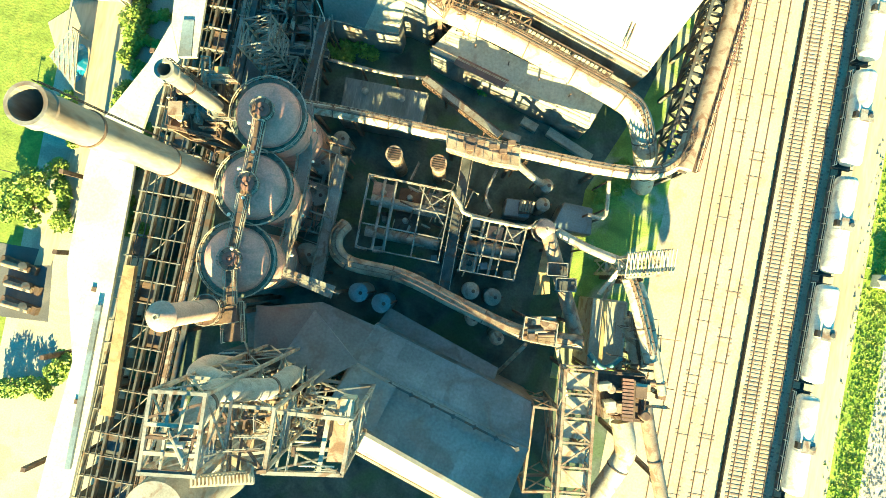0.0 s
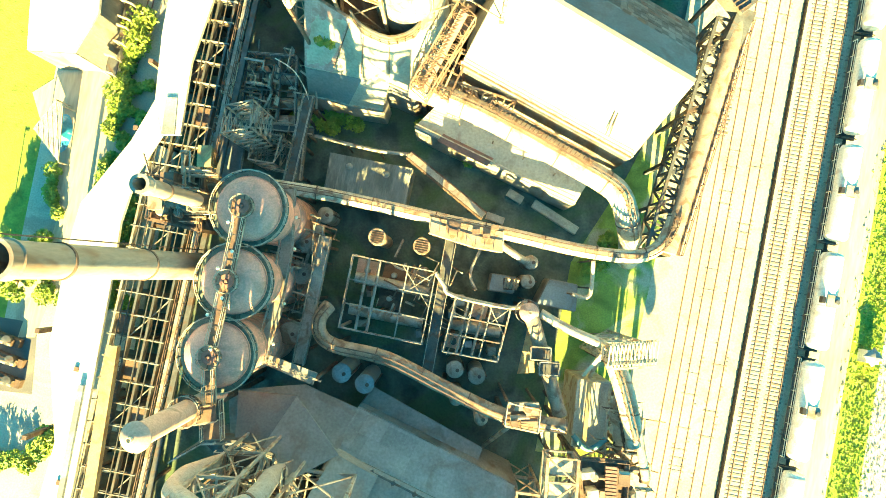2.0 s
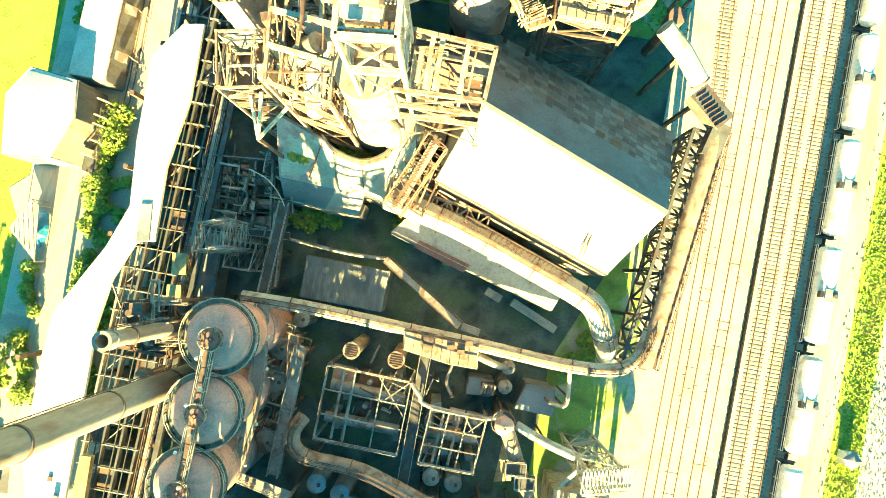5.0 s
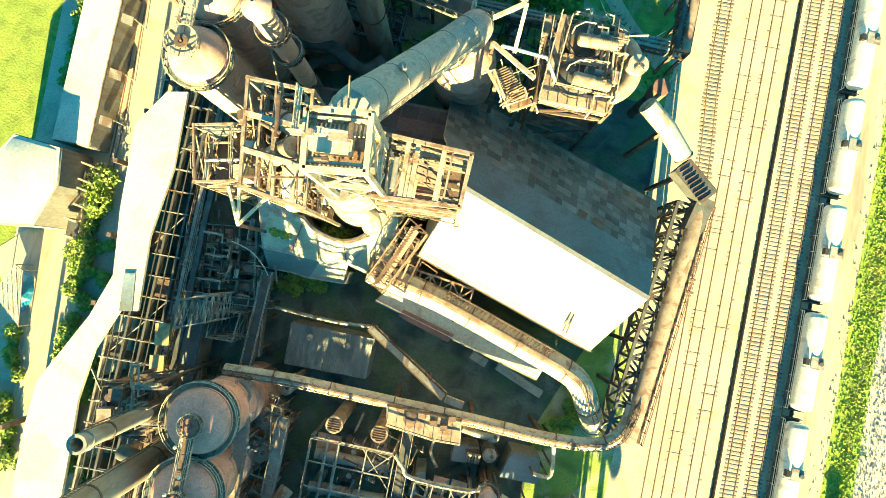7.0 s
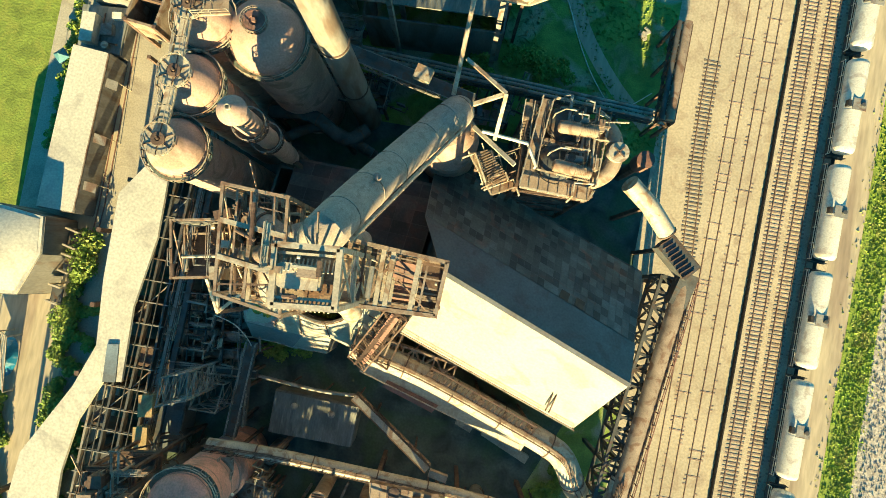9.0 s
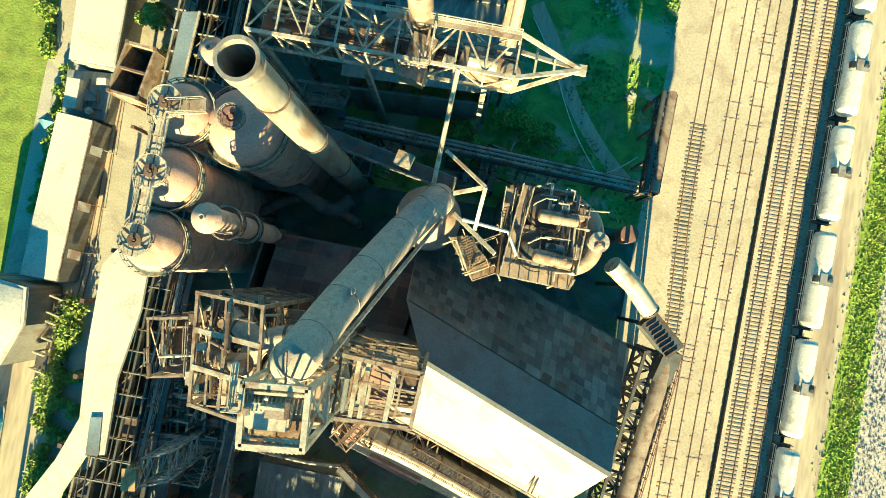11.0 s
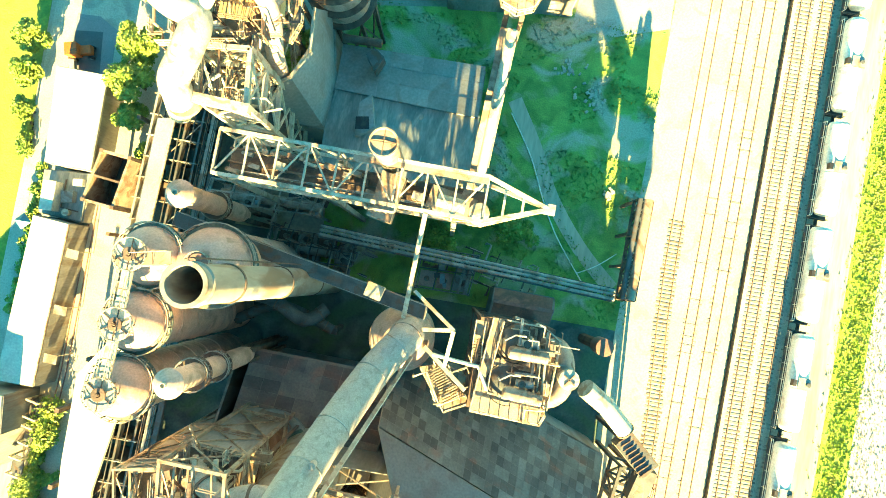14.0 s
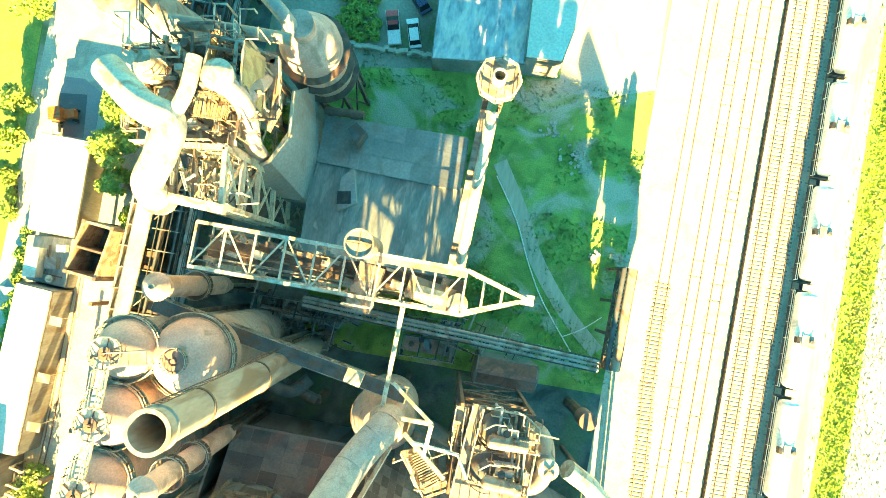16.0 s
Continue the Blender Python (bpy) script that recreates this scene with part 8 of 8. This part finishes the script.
pipework((-31.9, 13.9, 20), 20.1, (6, 6, 3), 10, "rusty pipes and rails on the valve platform", 22, 77, (RUSTLIGHT, STEEL, RUST))
# globe lamps along the stove catwalks
for k, p in enumerate([lerp3(up(G1[0], 24.4), up(G1[2], 24.4), f) for f in (0.12, 0.3, 0.42, 0.6, 0.72, 0.93)] + [(-19.81, 14.51, 15.6), (-19.3, 10.71, 15.6), (-19.28, 4.03, 15.6), (-19.66, -0.93, 15.6)]):
    o = (0.55 if k % 2 else -0.55) if k < 6 else 0.9
    t = thing("walkway_lamp", (p[0] + o, p[1], p[2] - 1.4), "small white globe lamp on a thin post", "lamp", "globe lamps of the walkways")
    part("post", Mesh().rod((p[0] + o, p[1], p[2] - 1.4), (p[0] + o, p[1], p[2] + 0.2), 0.04, None, 8), RUST, t)
    part("globe", Mesh().lathe((p[0] + o, p[1], 0), [(0.02, p[2] + 0.16), (0.16, p[2] + 0.24), (0.2, p[2] + 0.36), (0.16, p[2] + 0.48), (0.02, p[2] + 0.56)], 12), WHITE, t)

# ---- trees, hedges and grass ----
def leaves(spread, n, size, seed, flat=0.8):
    """Many small two-sided leaf clumps inside uneven lobes; spread: (centre, radius) lobes."""
    rng = random.Random(seed)
    m = Mesh()
    for i in range(n):
        c, r = spread[rng.randrange(len(spread))]
        while True:
            d = Vector((rng.uniform(-1, 1), rng.uniform(-1, 1), rng.uniform(-1, 1)))
            if 0.1 < d.length < 1:
                break
        d = d.normalized() * (0.55 + 0.5 * rng.random())
        p = Vector(c) + Vector((d.x * r, d.y * r, d.z * r * flat))
        s = size * rng.uniform(0.5, 1.3)
        u = Vector((rng.gauss(0, 1), rng.gauss(0, 1), rng.gauss(0, 0.5))).normalized() * s
        v = u.cross(Vector((rng.gauss(0, 0.6), rng.gauss(0, 0.6), 1))).normalized() * s * 0.6
        m.add([p - u, p - v * 0.9, p + u, p + v], [(0, 1, 2, 3)])
    return m


def tree(x, y, h, r, seed, z0=0.0, n=2600):
    rng = random.Random(seed)
    t = thing("tree", (x, y, z0), "leafy green broad-leaved tree in sunlight", "tree", "trees by the lane")
    part("trunk", Mesh().pipe([(x, y, z0), (x + 0.1, y, z0 + h * 0.4), (x + 0.2, y + 0.1, z0 + h * 0.75)], [0.22, 0.15, 0.06], 8), BARK, t)
    lobes = []
    for k in range(7):
        a = k * 0.9 + rng.uniform(-0.3, 0.3)
        d = r * rng.uniform(0.35, 0.75)
        c = (x + d * math.cos(a), y + d * math.sin(a), z0 + h * rng.uniform(0.5, 0.85))
        part("limb", Mesh().pipe([(x + 0.1, y, z0 + h * 0.35), c], [0.09, 0.03], 6), BARK, t)
        lobes.append((c, r * rng.uniform(0.35, 0.55)))
    lobes.append(((x, y, z0 + h * 0.85), r * 0.45))
    part("crown", leaves(lobes, n, 0.27, seed), LEAF, t)
    return t


def hedge(a, b, r, seed, n=900, z0=0.0, label="uneven green hedge beside the lane"):
    rng = random.Random(seed)
    t = thing("hedge", (a[0], a[1], z0), label, "hedge", "hedges and shrubs")
    k = max(2, int((Vector(b) - Vector(a)).length / (r * 0.9)))
    lobes = []
    for i in range(k + 1):
        p = lerp3(a, b, i / k)
        rr = r * rng.uniform(0.55, 1.15)
        lobes.append(((p[0] + rng.uniform(-0.5, 0.5), p[1] + rng.uniform(-0.5, 0.5), z0 + rr * 0.75), rr))
    part("stem", Mesh().beam((a[0], a[1], z0 + 0.3), (b[0], b[1], z0 + 0.3), 0.4, 0.6), BARK, t)
    part("foliage", leaves(lobes, n, 0.25, seed, 0.9), LEAF, t)
    return t


tree(*(-60.63, 2.12, 0)[:2], 6, 3.2, 1)
tree(*(-60.85, -0.93, 0)[:2], 5, 2.8, 2)
tree(*(-63.25, -1.78, 0)[:2], 4.5, 2.4, 3)
tree(*(-50.86, -21.99, 0)[:2], 5, 2.6, 4)
tree(-47.4, 95.0, 7, 3.2, 5, 0, 3600)
tree(-47.4, 89.8, 7, 3.3, 6, 0, 3600)
tree(-46.6, 84.8, 5.5, 2.5, 7, 0, 2600)
tree(-64.2, 94.2, 5, 2.6, 8)
tree(-63.7, 89.0, 5, 2.3, 9)
tree(*(0.74, 74.29, 0)[:2], 6, 3.0, 10)
tree(*(-63.4, 109.42, 0)[:2], 6, 3.2, 11)
tree(-63.4, 83.4, 4, 1.8, 12)
for i, (a, b, r) in enumerate((((-51.12, 40.12, 0), (-52.43, 23.31, 0), 1.9), ((-51.73, 19.12, 0), (-51.5, 10.59, 0), 1.5), ((-48.92, 8.5, 0), (-49.81, 5.78, 0), 1.6), ((-60.28, 15.43, 0), (-57.97, 9.42, 0), 1.2), ((-59.34, 6.22, 0), (-56.76, -2.76, 0), 1.3), ((-48.58, 2.13, 0), (-47.49, -1.95, 0), 1.4), ((-44.76, -1.03, 0), (-44.75, -2.74, 0), 1.1), ((-50.44, 15.93, 0), (-49.93, 3.51, 0), 1.8), ((-63.4, 82.0, 0), (-62.8, 77.0, 0), 1.1), ((-60.0, 75.0, 0), (-60.04, 54.0, 0), 0.9), ((-60.01, -26.99, 0), (-54.11, -26.76, 0), 1.6), ((-45.27, 81.19, 0), (-44.92, 74.23, 0), 1.1))):
    hedge(a, b, r, 20 + i, int(500 + 170 * r * (Vector(b) - Vector(a)).length))
hedge((-19.8, 46.19, 9), (-15.3, 45.02, 9), 1.3, 40, 900, 9.0, "green shrubs growing on a pale roof")
hedge((-20.18, 91.86, 15), (-21.89, 89.37, 15), 1.6, 41, 700, 15.0, "green shrubs growing in the broken furnace house")
hedge((-26.12, 88.64, 15), (-22.82, 88.48, 15), 1.2, 42, 500, 15.0, "green shrubs growing in the broken furnace house")

rng = random.Random(9)
m = Mesh()
for i in range(24000):
    y = rng.uniform(-62, 170)
    x = lean(63.3 + rng.gauss(0, 1.25), y)
    z = TERRACE - 0.03
    a = rng.uniform(0, 6.28)
    s = rng.uniform(0.08, 0.26)
    h = rng.uniform(0.05, 0.3)
    m.add([(x - s * math.cos(a), y - s * math.sin(a), z), (x + s * math.cos(a), y + s * math.sin(a), z), (x + 0.2 * rng.uniform(-1, 1), y + 0.2 * rng.uniform(-1, 1), z + h)], [(0, 1, 2)])
tagged(setting("verge_grass", m, BLADE, "long bright grass blades on the verge", "grass"), kind="stuff")
m = Mesh()
for i in range(9000):
    x, y = rng.uniform(-15, 30), rng.uniform(67, 112)
    if noise.noise(Vector((x * 0.12, y * 0.12, 3))) < -0.02:
        continue
    a, s, h = rng.uniform(0, 6.28), rng.uniform(0.1, 0.35), rng.uniform(0.1, 0.45)
    m.add([(x - s * math.cos(a), y - s * math.sin(a), 0), (x + s * math.cos(a), y + s * math.sin(a), 0), (x + 0.15, y, h)], [(0, 1, 2)])
tagged(setting("yard_grass", m, WILD, "tufts of green grass in the yard", "grass"), kind="stuff")
m = Mesh()
for i in range(7000):
    y = rng.uniform(-60, 165)
    x = lean(65.9 + abs(rng.gauss(0, 5)), y)
    s = rng.uniform(0.08, 0.22)
    c = Vector((x, y, TERRACE - 0.03))
    m.add([c + Vector((s, 0, 0)), c + Vector((-s * 0.5, s * 0.8, 0)), c + Vector((-s * 0.5, -s * 0.8, 0)), c + Vector((0.03, 0, s))], [(0, 1, 3), (1, 2, 3), (2, 0, 3)])
tagged(setting("gravel_stones", m, GRAVEL, "loose pale and dark stones", "stones"), kind="stuff")

# ---- things beside the lane ----
gh = thing("glass_shelter", (-61.76, 21.88, 0), "triangular glazed shelter roof with pale bars", "shelter")
q = [(-62.3, 21.07, 3), (-59.66, 25.77, 3.4), (-58.77, 25.09, 3), (-58.26, 16.98, 2.2)]
part("roof", Mesh().slab(q, 0.12), BLUEGREY, gh)
for k in range(6):
    part("bar", Mesh().beam(add3(lerp3(q[0], q[1], k / 5), (0, 0, 0.06)), add3(lerp3(q[0], q[3], k / 5), (0, 0, 0.06)), 0.1), PALE, gh)
    part("bar", Mesh().beam(add3(lerp3(q[0], q[3], k / 5), (0, 0, 0.06)), add3(lerp3(q[1], q[2], k / 5), (0, 0, 0.06)), 0.1), PALE, gh)
for p in q:
    part("post", Mesh().beam(up(p, 0), p, 0.15), STEEL, gh)
tp = thing("tarpaulin", (-60.07, 21.3, 0), "crumpled bright blue tarpaulin over a heap", "tarpaulin")
m = Mesh()
c = (-60.12, 21.55, 0)
R, K = 7, 20
vs, fs = [(c[0], c[1], 1.7)], []
for i in range(1, R + 1):
    for k in range(K):
        a = 6.2832 * k / K
        d = i / R
        nx, ny = math.cos(a) * d * 1.5, math.sin(a) * d * 3.0
        vs.append((c[0] + nx, c[1] + ny, max(0.02, 1.7 * (1 - d * d) + 0.5 * (1 - d) * noise.noise(Vector((nx * 2, ny * 2, 1))) + 0.25 * noise.noise(Vector((nx * 4, ny * 4, 5))) * (1 - d))))
for k in range(K):
    fs.append((0, 1 + k, 1 + (k + 1) % K))
for i in range(R - 1):
    for k in range(K):
        a, b = 1 + i * K + k, 1 + i * K + (k + 1) % K
        fs.append((a, a + K, b + K, b))
part("sheet", m.add(vs, fs), BLUE, tp)
sheet("lane_upper", [(-65.86, 26.86, 0), (-61.1, 31.24, 0), (-53.93, 32.51, 0), (-55.18, 6.97, 0), (-57.87, -8.92, 0), (-60.35, -9.37, 0), (-57.89, 11.67, 0)], 0.035, LANE, "dusty tan lane beside the meadow", 0.1, "road")
lp = thing("lamp_post", (-64.82, 3.52, 0), "slim dark lamp post in the meadow edge", "lamp post")
part("pole", Mesh().rod((-64.82, 3.52, 0), up((-64.82, 3.52, 0), 5.5), 0.09, 0.06, 8), DARK, lp)
part("head", Mesh().box(add3(up((-64.82, 3.52, 0), 5.5), (0.3, 0, 0)), (0.7, 0.25, 0.12)), DARK, lp)
for k, p in enumerate(((-62, -9.67, 0), (-60.98, -12.45, 0), (-60.79, -15.38, 0))):
    t = thing("scrap_machine", p, "rusty old mill machine kept on the concrete", "machine", "old machines on the concrete")
    part("bed", Mesh().box((p[0], p[1], 0.5), (5.5, 1.2, 0.9), -10), RUST, t)
    part("roll", Mesh().rod((p[0] - 2, p[1], 1.3), (p[0] + 2, p[1] - 0.4, 1.3), 0.45, None, 16), RUSTLIGHT, t)
    part("gear", Mesh().lathe((p[0] + 1.2, p[1], 0), [(0.7, 0.9), (0.7, 1.7), (0.02, 1.8)], 18), DARK, t)
sheet("machine_pad", [(-66.02, -6.98, 0), (-57.89, -6.8, 0), (-56.56, -17.15, 0), (-63.73, -17.6, 0)], 0.02, ASPHALT, "dark concrete pad under old machines", 0.1, "pavement")


def road_vehicle(p, rz, paint, roof_paint, L, Wd, H, label, pickup=False, name="car", bonnet=None):
    ca, sa = math.cos(radians(rz)), math.sin(radians(rz))
    def at(x, y, z):
        return (p[0] + x * ca - y * sa, p[1] + x * sa + y * ca, p[2] + z)
    v = thing(name, p, label, "car" if name == "car" else "vehicle")
    prof = [(-0.5, 0.3), (-0.5, 0.72), (-0.44, 0.82), (0.2, 0.86), (0.46, 0.74), (0.5, 0.6), (0.5, 0.3)]
    m = Mesh()
    n = len(prof)
    vs = [at(x * L, s * Wd / 2 * (0.94 if z > 0.8 else 1), z * H / 1.45) for s in (-1, 1) for x, z in prof]
    part("body", m.add(vs, [tuple(range(n - 1, -1, -1)), tuple(range(n, 2 * n))] + [(i, (i + 1) % n, (i + 1) % n + n, i + n) for i in range(n)]), paint, v)
    x0, x1 = (-0.05, 0.22) if pickup else (-0.36, 0.22)
    cab = [(x0 - 0.06, 0.82), (x0 + 0.03, 1.42), (x1 - 0.1, 1.45), (x1 + 0.08, 0.84)]
    vs = [at(x * L, s * Wd * (0.46 if z < 1 else 0.38), z * H / 1.45) for s in (-1, 1) for x, z in cab]
    part("glazing", Mesh().add(vs, [(3, 2, 1, 0), (4, 5, 6, 7)] + [(i, (i + 1) % 4, (i + 1) % 4 + 4, i + 4) for i in range(4)]), GLASSY, v, "dark glazing")
    vs = [at(x * L, s * Wd * 0.375, z) for z in (H * 0.98, H * 1.015) for s in (-1, 1) for x in (x0 + 0.04, x1 - 0.11)]
    part("roof", Mesh().add(vs, [(0, 1, 3, 2), (6, 7, 5, 4), (0, 4, 5, 1), (1, 5, 7, 3), (3, 7, 6, 2), (2, 6, 4, 0)]), roof_paint, v)
    if bonnet:
        vs = [at(x * L, s * Wd * 0.47, z * H / 1.45) for x, z in ((0.2, 0.88), (0.45, 0.77), (0.5, 0.63)) for s in (-1, 1)]
        part("bonnet", Mesh().add(vs, [(0, 2, 3, 1), (2, 4, 5, 3)]), bonnet, v, "red bonnet")
    for x in (-0.32, 0.32):
        for s in (-1, 1):
            wh = part("wheel", Mesh().rod(at(x * L, s * Wd * 0.38, 0.32), at(x * L, s * Wd * 0.5, 0.32), 0.32, None, 16), BLACK, v)
            part("rim", Mesh().rod(at(x * L, s * Wd * 0.49, 0.32), at(x * L, s * Wd * 0.51, 0.32), 0.19, None, 12), STEEL, wh)
    return v


sheet("car_park", [(-15.97, 124.75, 0), (-6.06, 126.44, 0), (-5.47, 111.37, 0), (-12.1, 112.03, 0)], 0.03, EARTH, "tan dirt parking place", 0.1, "pavement")
road_vehicle(up((-11.04, 115.45, 0), 0.03), 105, CARWHITE, CARRED, 5.4, 2.0, 1.75, "red and white pickup parked on tan dirt", True, "car", CARRED)
road_vehicle(up((-7.8, 115.1, 0), 0.03), 107, CARWHITE, CARWHITE, 4.6, 1.85, 1.45, "white car with dark windows parked on tan dirt")
road_vehicle(up((-7.93, 120.4, 0), 0.03), 130, CARBLUE, CARBLUE, 4.7, 1.85, 1.5, "dark blue car parked on tan dirt")
sheet("asphalt_patch", [(-59.91, 96.97, 0), (-55.57, 97.44, 0), (-54.81, 90.72, 0), (-59.71, 90.5, 0)], 0.06, ASPHALT, "square of fresh dark asphalt", 0.1, "pavement")
sheet("asphalt_road", [(-60.02, 99.63, 0), (-56.5, 99.79, 0), (-53.48, 98.07, 0), (-53.09, 89.69, 0), (-59.51, 90.8, 0)], 0.045, mat("worn_asphalt", (0.27, 0.265, 0.265), 0.9, 0, 0.12, 0.2, None, 0, 1, 7.0, 0.2), "worn grey asphalt road end", 0.1, "road")
tr = thing("tractor", (-57.68, 93.51, 0), "orange wheeled tractor parked on dark asphalt", "tractor")
c = (-57.68, 93.51, 0)
part("hood", Mesh().box((c[0] + 0.9, c[1] + 0.3, 1.25), (1.9, 1.3, 0.9), 15), ORANGE, tr)
part("cab", Mesh().box((c[0] - 0.6, c[1] - 0.1, 1.7), (1.7, 1.8, 1.6), 15), ORANGE, tr)
part("cab_roof", Mesh().box((c[0] - 0.6, c[1] - 0.1, 2.55), (1.8, 1.9, 0.12), 15), ORANGE, tr)
part("bucket", Mesh().box((c[0] - 1.0, c[1] - 2.0, 0.7), (0.8, 1.6, 0.7), 15), PALE, tr)
for x, y, r in ((-1.3, 0.8, 0.7), (-1.1, -1.2, 0.7), (1.3, 1.1, 0.5), (1.5, -0.5, 0.5)):
    wh = part("wheel", Mesh().rod((c[0] + x, c[1] + y - 0.15, r), (c[0] + x, c[1] + y + 0.2, r), r, None, 18), BLACK, tr)
    part("rim", Mesh().rod((c[0] + x, c[1] + y - 0.17, r), (c[0] + x, c[1] + y + 0.22, r), r * 0.55, None, 14), STEEL, wh)

# roofs beyond the yard grass
flat_house("workshop", [(-4.71, 123.89, 5), (8.7, 126.17, 5), (9.43, 111.65, 5), (-4, 110.2, 5)], 5, mat("peeling_roof", (0.40, 0.41, 0.42), 0.8, 0, 0.35, 0.8, (0.66, 0.60, 0.52), 0.6, 0.35, 2.5, 0.3, (1.3, 0.5, 1)), "low workshop with a peeling blue grey and white roof")
flat_house("workshop", [(8.57, 125.03, 7), (17.28, 126.51, 7), (14.33, 112.06, 7), (9.28, 111.85, 7)], 7, ROOFWHITE, "workshop with a white flat roof")
sheet("dust_yard", [(15.15, 110.25, 0), (15.87, 119.31, 0), (16.75, 130.31, 0), (29.63, 132.5, 0), (30.01, 112.79, 0), (21.73, 110.04, 0)], 0.03, CONCRETE, "pale dusty yard beside the sidings", 0.1)
bw = thing("boundary_wall", (-3.9, 111.46, 0), "low broken masonry wall with tan rubble", "wall")
a, b = (-20.59, 111.77, 0.6), (14.68, 112.45, 0.6)
for k in range(60):
    p = lerp3(a, b, (k + 0.5) / 60)
    part("stone", Mesh().box((p[0], p[1] + random.Random(k).uniform(-0.25, 0.25), 0.4), (0.72, 0.6, 0.8 + 0.3 * random.Random(k).random()), 8 + 14 * random.Random(k + 5).uniform(-1, 1)), CONCRETE, bw)
for p, s in (((24.7, 86.11, 0.2), 0.6), ((16.16, 103.7, 0.3), 1.8), ((19.73, 100.36, 0.3), 1.6)):
    t = thing("rubble_heap", up(p, 0), "pale heap of broken stone in the grass", "rubble")
    rr = random.Random(int(s * 100))
    for k in range(28):
        d = s * rr.random() * 1.6
        a = rr.uniform(0, 6.28)
        part("stone", Mesh().box((p[0] + d * math.cos(a), p[1] + d * math.sin(a), 0.12), (rr.uniform(0.2, 0.6), rr.uniform(0.2, 0.5), rr.uniform(0.2, 0.45)), rr.uniform(0, 90)), CONCRETE, t)
gp = setting("dust_path", Mesh().ribbon(curve([(8.47, 97.88, 0.02), (12.65, 91.12, 0.02), (16.44, 83.93, 0.02), (21.87, 77.1, 0.02), (27.39, 72.06, 0.02)], 5), 2.2, 0.03), LANE, "dusty pale path through the grass", "path")
hz = thing("hose", (15.0, 84.0, 0), "thin pale hose lying across the grass", "hose")
part("line", Mesh().pipe(curve([(8.25, 95.8, 0.1), (12.36, 89.5, 0.1), (15.0, 83.8, 0.1), (18.1, 78.3, 0.1), (23.5, 71.5, 0.1)], 6), 0.1, 8), WHITE, hz)
part("line", Mesh().pipe(curve([(21.8, 73.4, 0.1), (24.6, 75.0, 0.1), (27.3, 77.3, 0.1)], 4), 0.08, 8), WHITE, hz)
sg = thing("signal_hut", (61.8, 10.15, 0.5), "small white hut on the grass verge", "hut")
p = (61.8, 10.15, 0.5)
part("body", Mesh().box((p[0], p[1], 1.6), (1.8, 1.8, 2.2)), ROOFWHITE, sg)
part("roof", Mesh().lathe((p[0], p[1], 0), [(1.4, 2.65), (1.4, 2.75), (0.02, 3.3)], 4), ROOF, sg)


# plants grown over the furnace houses
def roof_bush(p, z, r, seed, n=420, label="bright self-sown bush growing on a broken roof", group="bushes on the roofs"):
    rng = random.Random(seed)
    t = thing("bush", (p[0], p[1], z), label, "bush", group)
    lobes = [((p[0] + rng.uniform(-r, r), p[1] + rng.uniform(-r, r) * 0.6, z + 0.4 + rng.uniform(0.1, 0.8)), r * rng.uniform(0.4, 0.7)) for k in range(6)]
    for c, q in lobes:
        part("stem", Mesh().pipe([(p[0], p[1], z), c], [0.06, 0.02], 6), BARK, t)
    part("foliage", leaves(lobes, n, 0.26, seed), LEAF, t)


part("inner_floor", Mesh().slab([add3(p, (0, 0.5, -4)) for p in hi] + [up((-11.86, 47.65, 14), 14)], 0.3), SOIL, sl)
for k, (p, z, r) in enumerate((((-19.69, 37.38, 16), 14.2, 1.2), ((-14.27, 38.35, 16), 14.2, 1.8), ((-12.12, 38.05, 16), 14.1, 1.6), ((-18.84, 31.11, 4), 0.0, 2.2), ((-20.68, 30.13, 4), 0.0, 1.8), ((-25.17, 89.29, 16), 15.0, 1.4), ((-21.39, 92.13, 16), 15.0, 2.0), ((-20.66, 95.91, 16), 15.0, 1.6), ((-19.37, 91.39, 17), 15.0, 2.0), ((-23.47, 87.98, 17), 15.0, 1.6), ((-21.27, 89.43, 17), 15.0, 1.5))):
    roof_bush(p, z, r, 90 + k, 900)

for k, (p, r) in enumerate((((-48.4, 12.45, 0), 1.8), ((-47.55, 9.16, 0), 1.5), ((-52.88, -2.48, 0), 2.0), ((-51.33, 0.36, 0), 1.7), ((-50.79, -6.34, 0), 1.5), ((-49.81, 29.88, 0), 1.8), ((-49.78, 25.62, 0), 1.7), ((-50.34, 22.12, 0), 1.6), ((22.38, 17.41, 0), 1.8), ((23.2, 20.12, 0), 1.5), ((20.12, 15.72, 0), 1.4), ((-24.99, 28.85, 0), 1.6), ((-5.64, 31.41, 0), 1.7), ((-0.88, 28.78, 0), 1.5), ((10.45, 78.55, 0), 2.4), ((6.88, 79.23, 0), 2.0), ((13.52, 78.23, 0), 1.8))):
    roof_bush(p, 0.0, r, 140 + k, 1100, "dense green bush growing wild on the works ground", "wild bushes of the works")

# planted bed beyond the boundary wall
for k in range(4):
    y = 113.4 + 1.9 * k
    hedge((-19.3, y, 0), (-13.6 - 0.4 * k, y, 0), 1.1, 160 + k, 900, 0.0, "row of dense green shrubs in a planted bed")
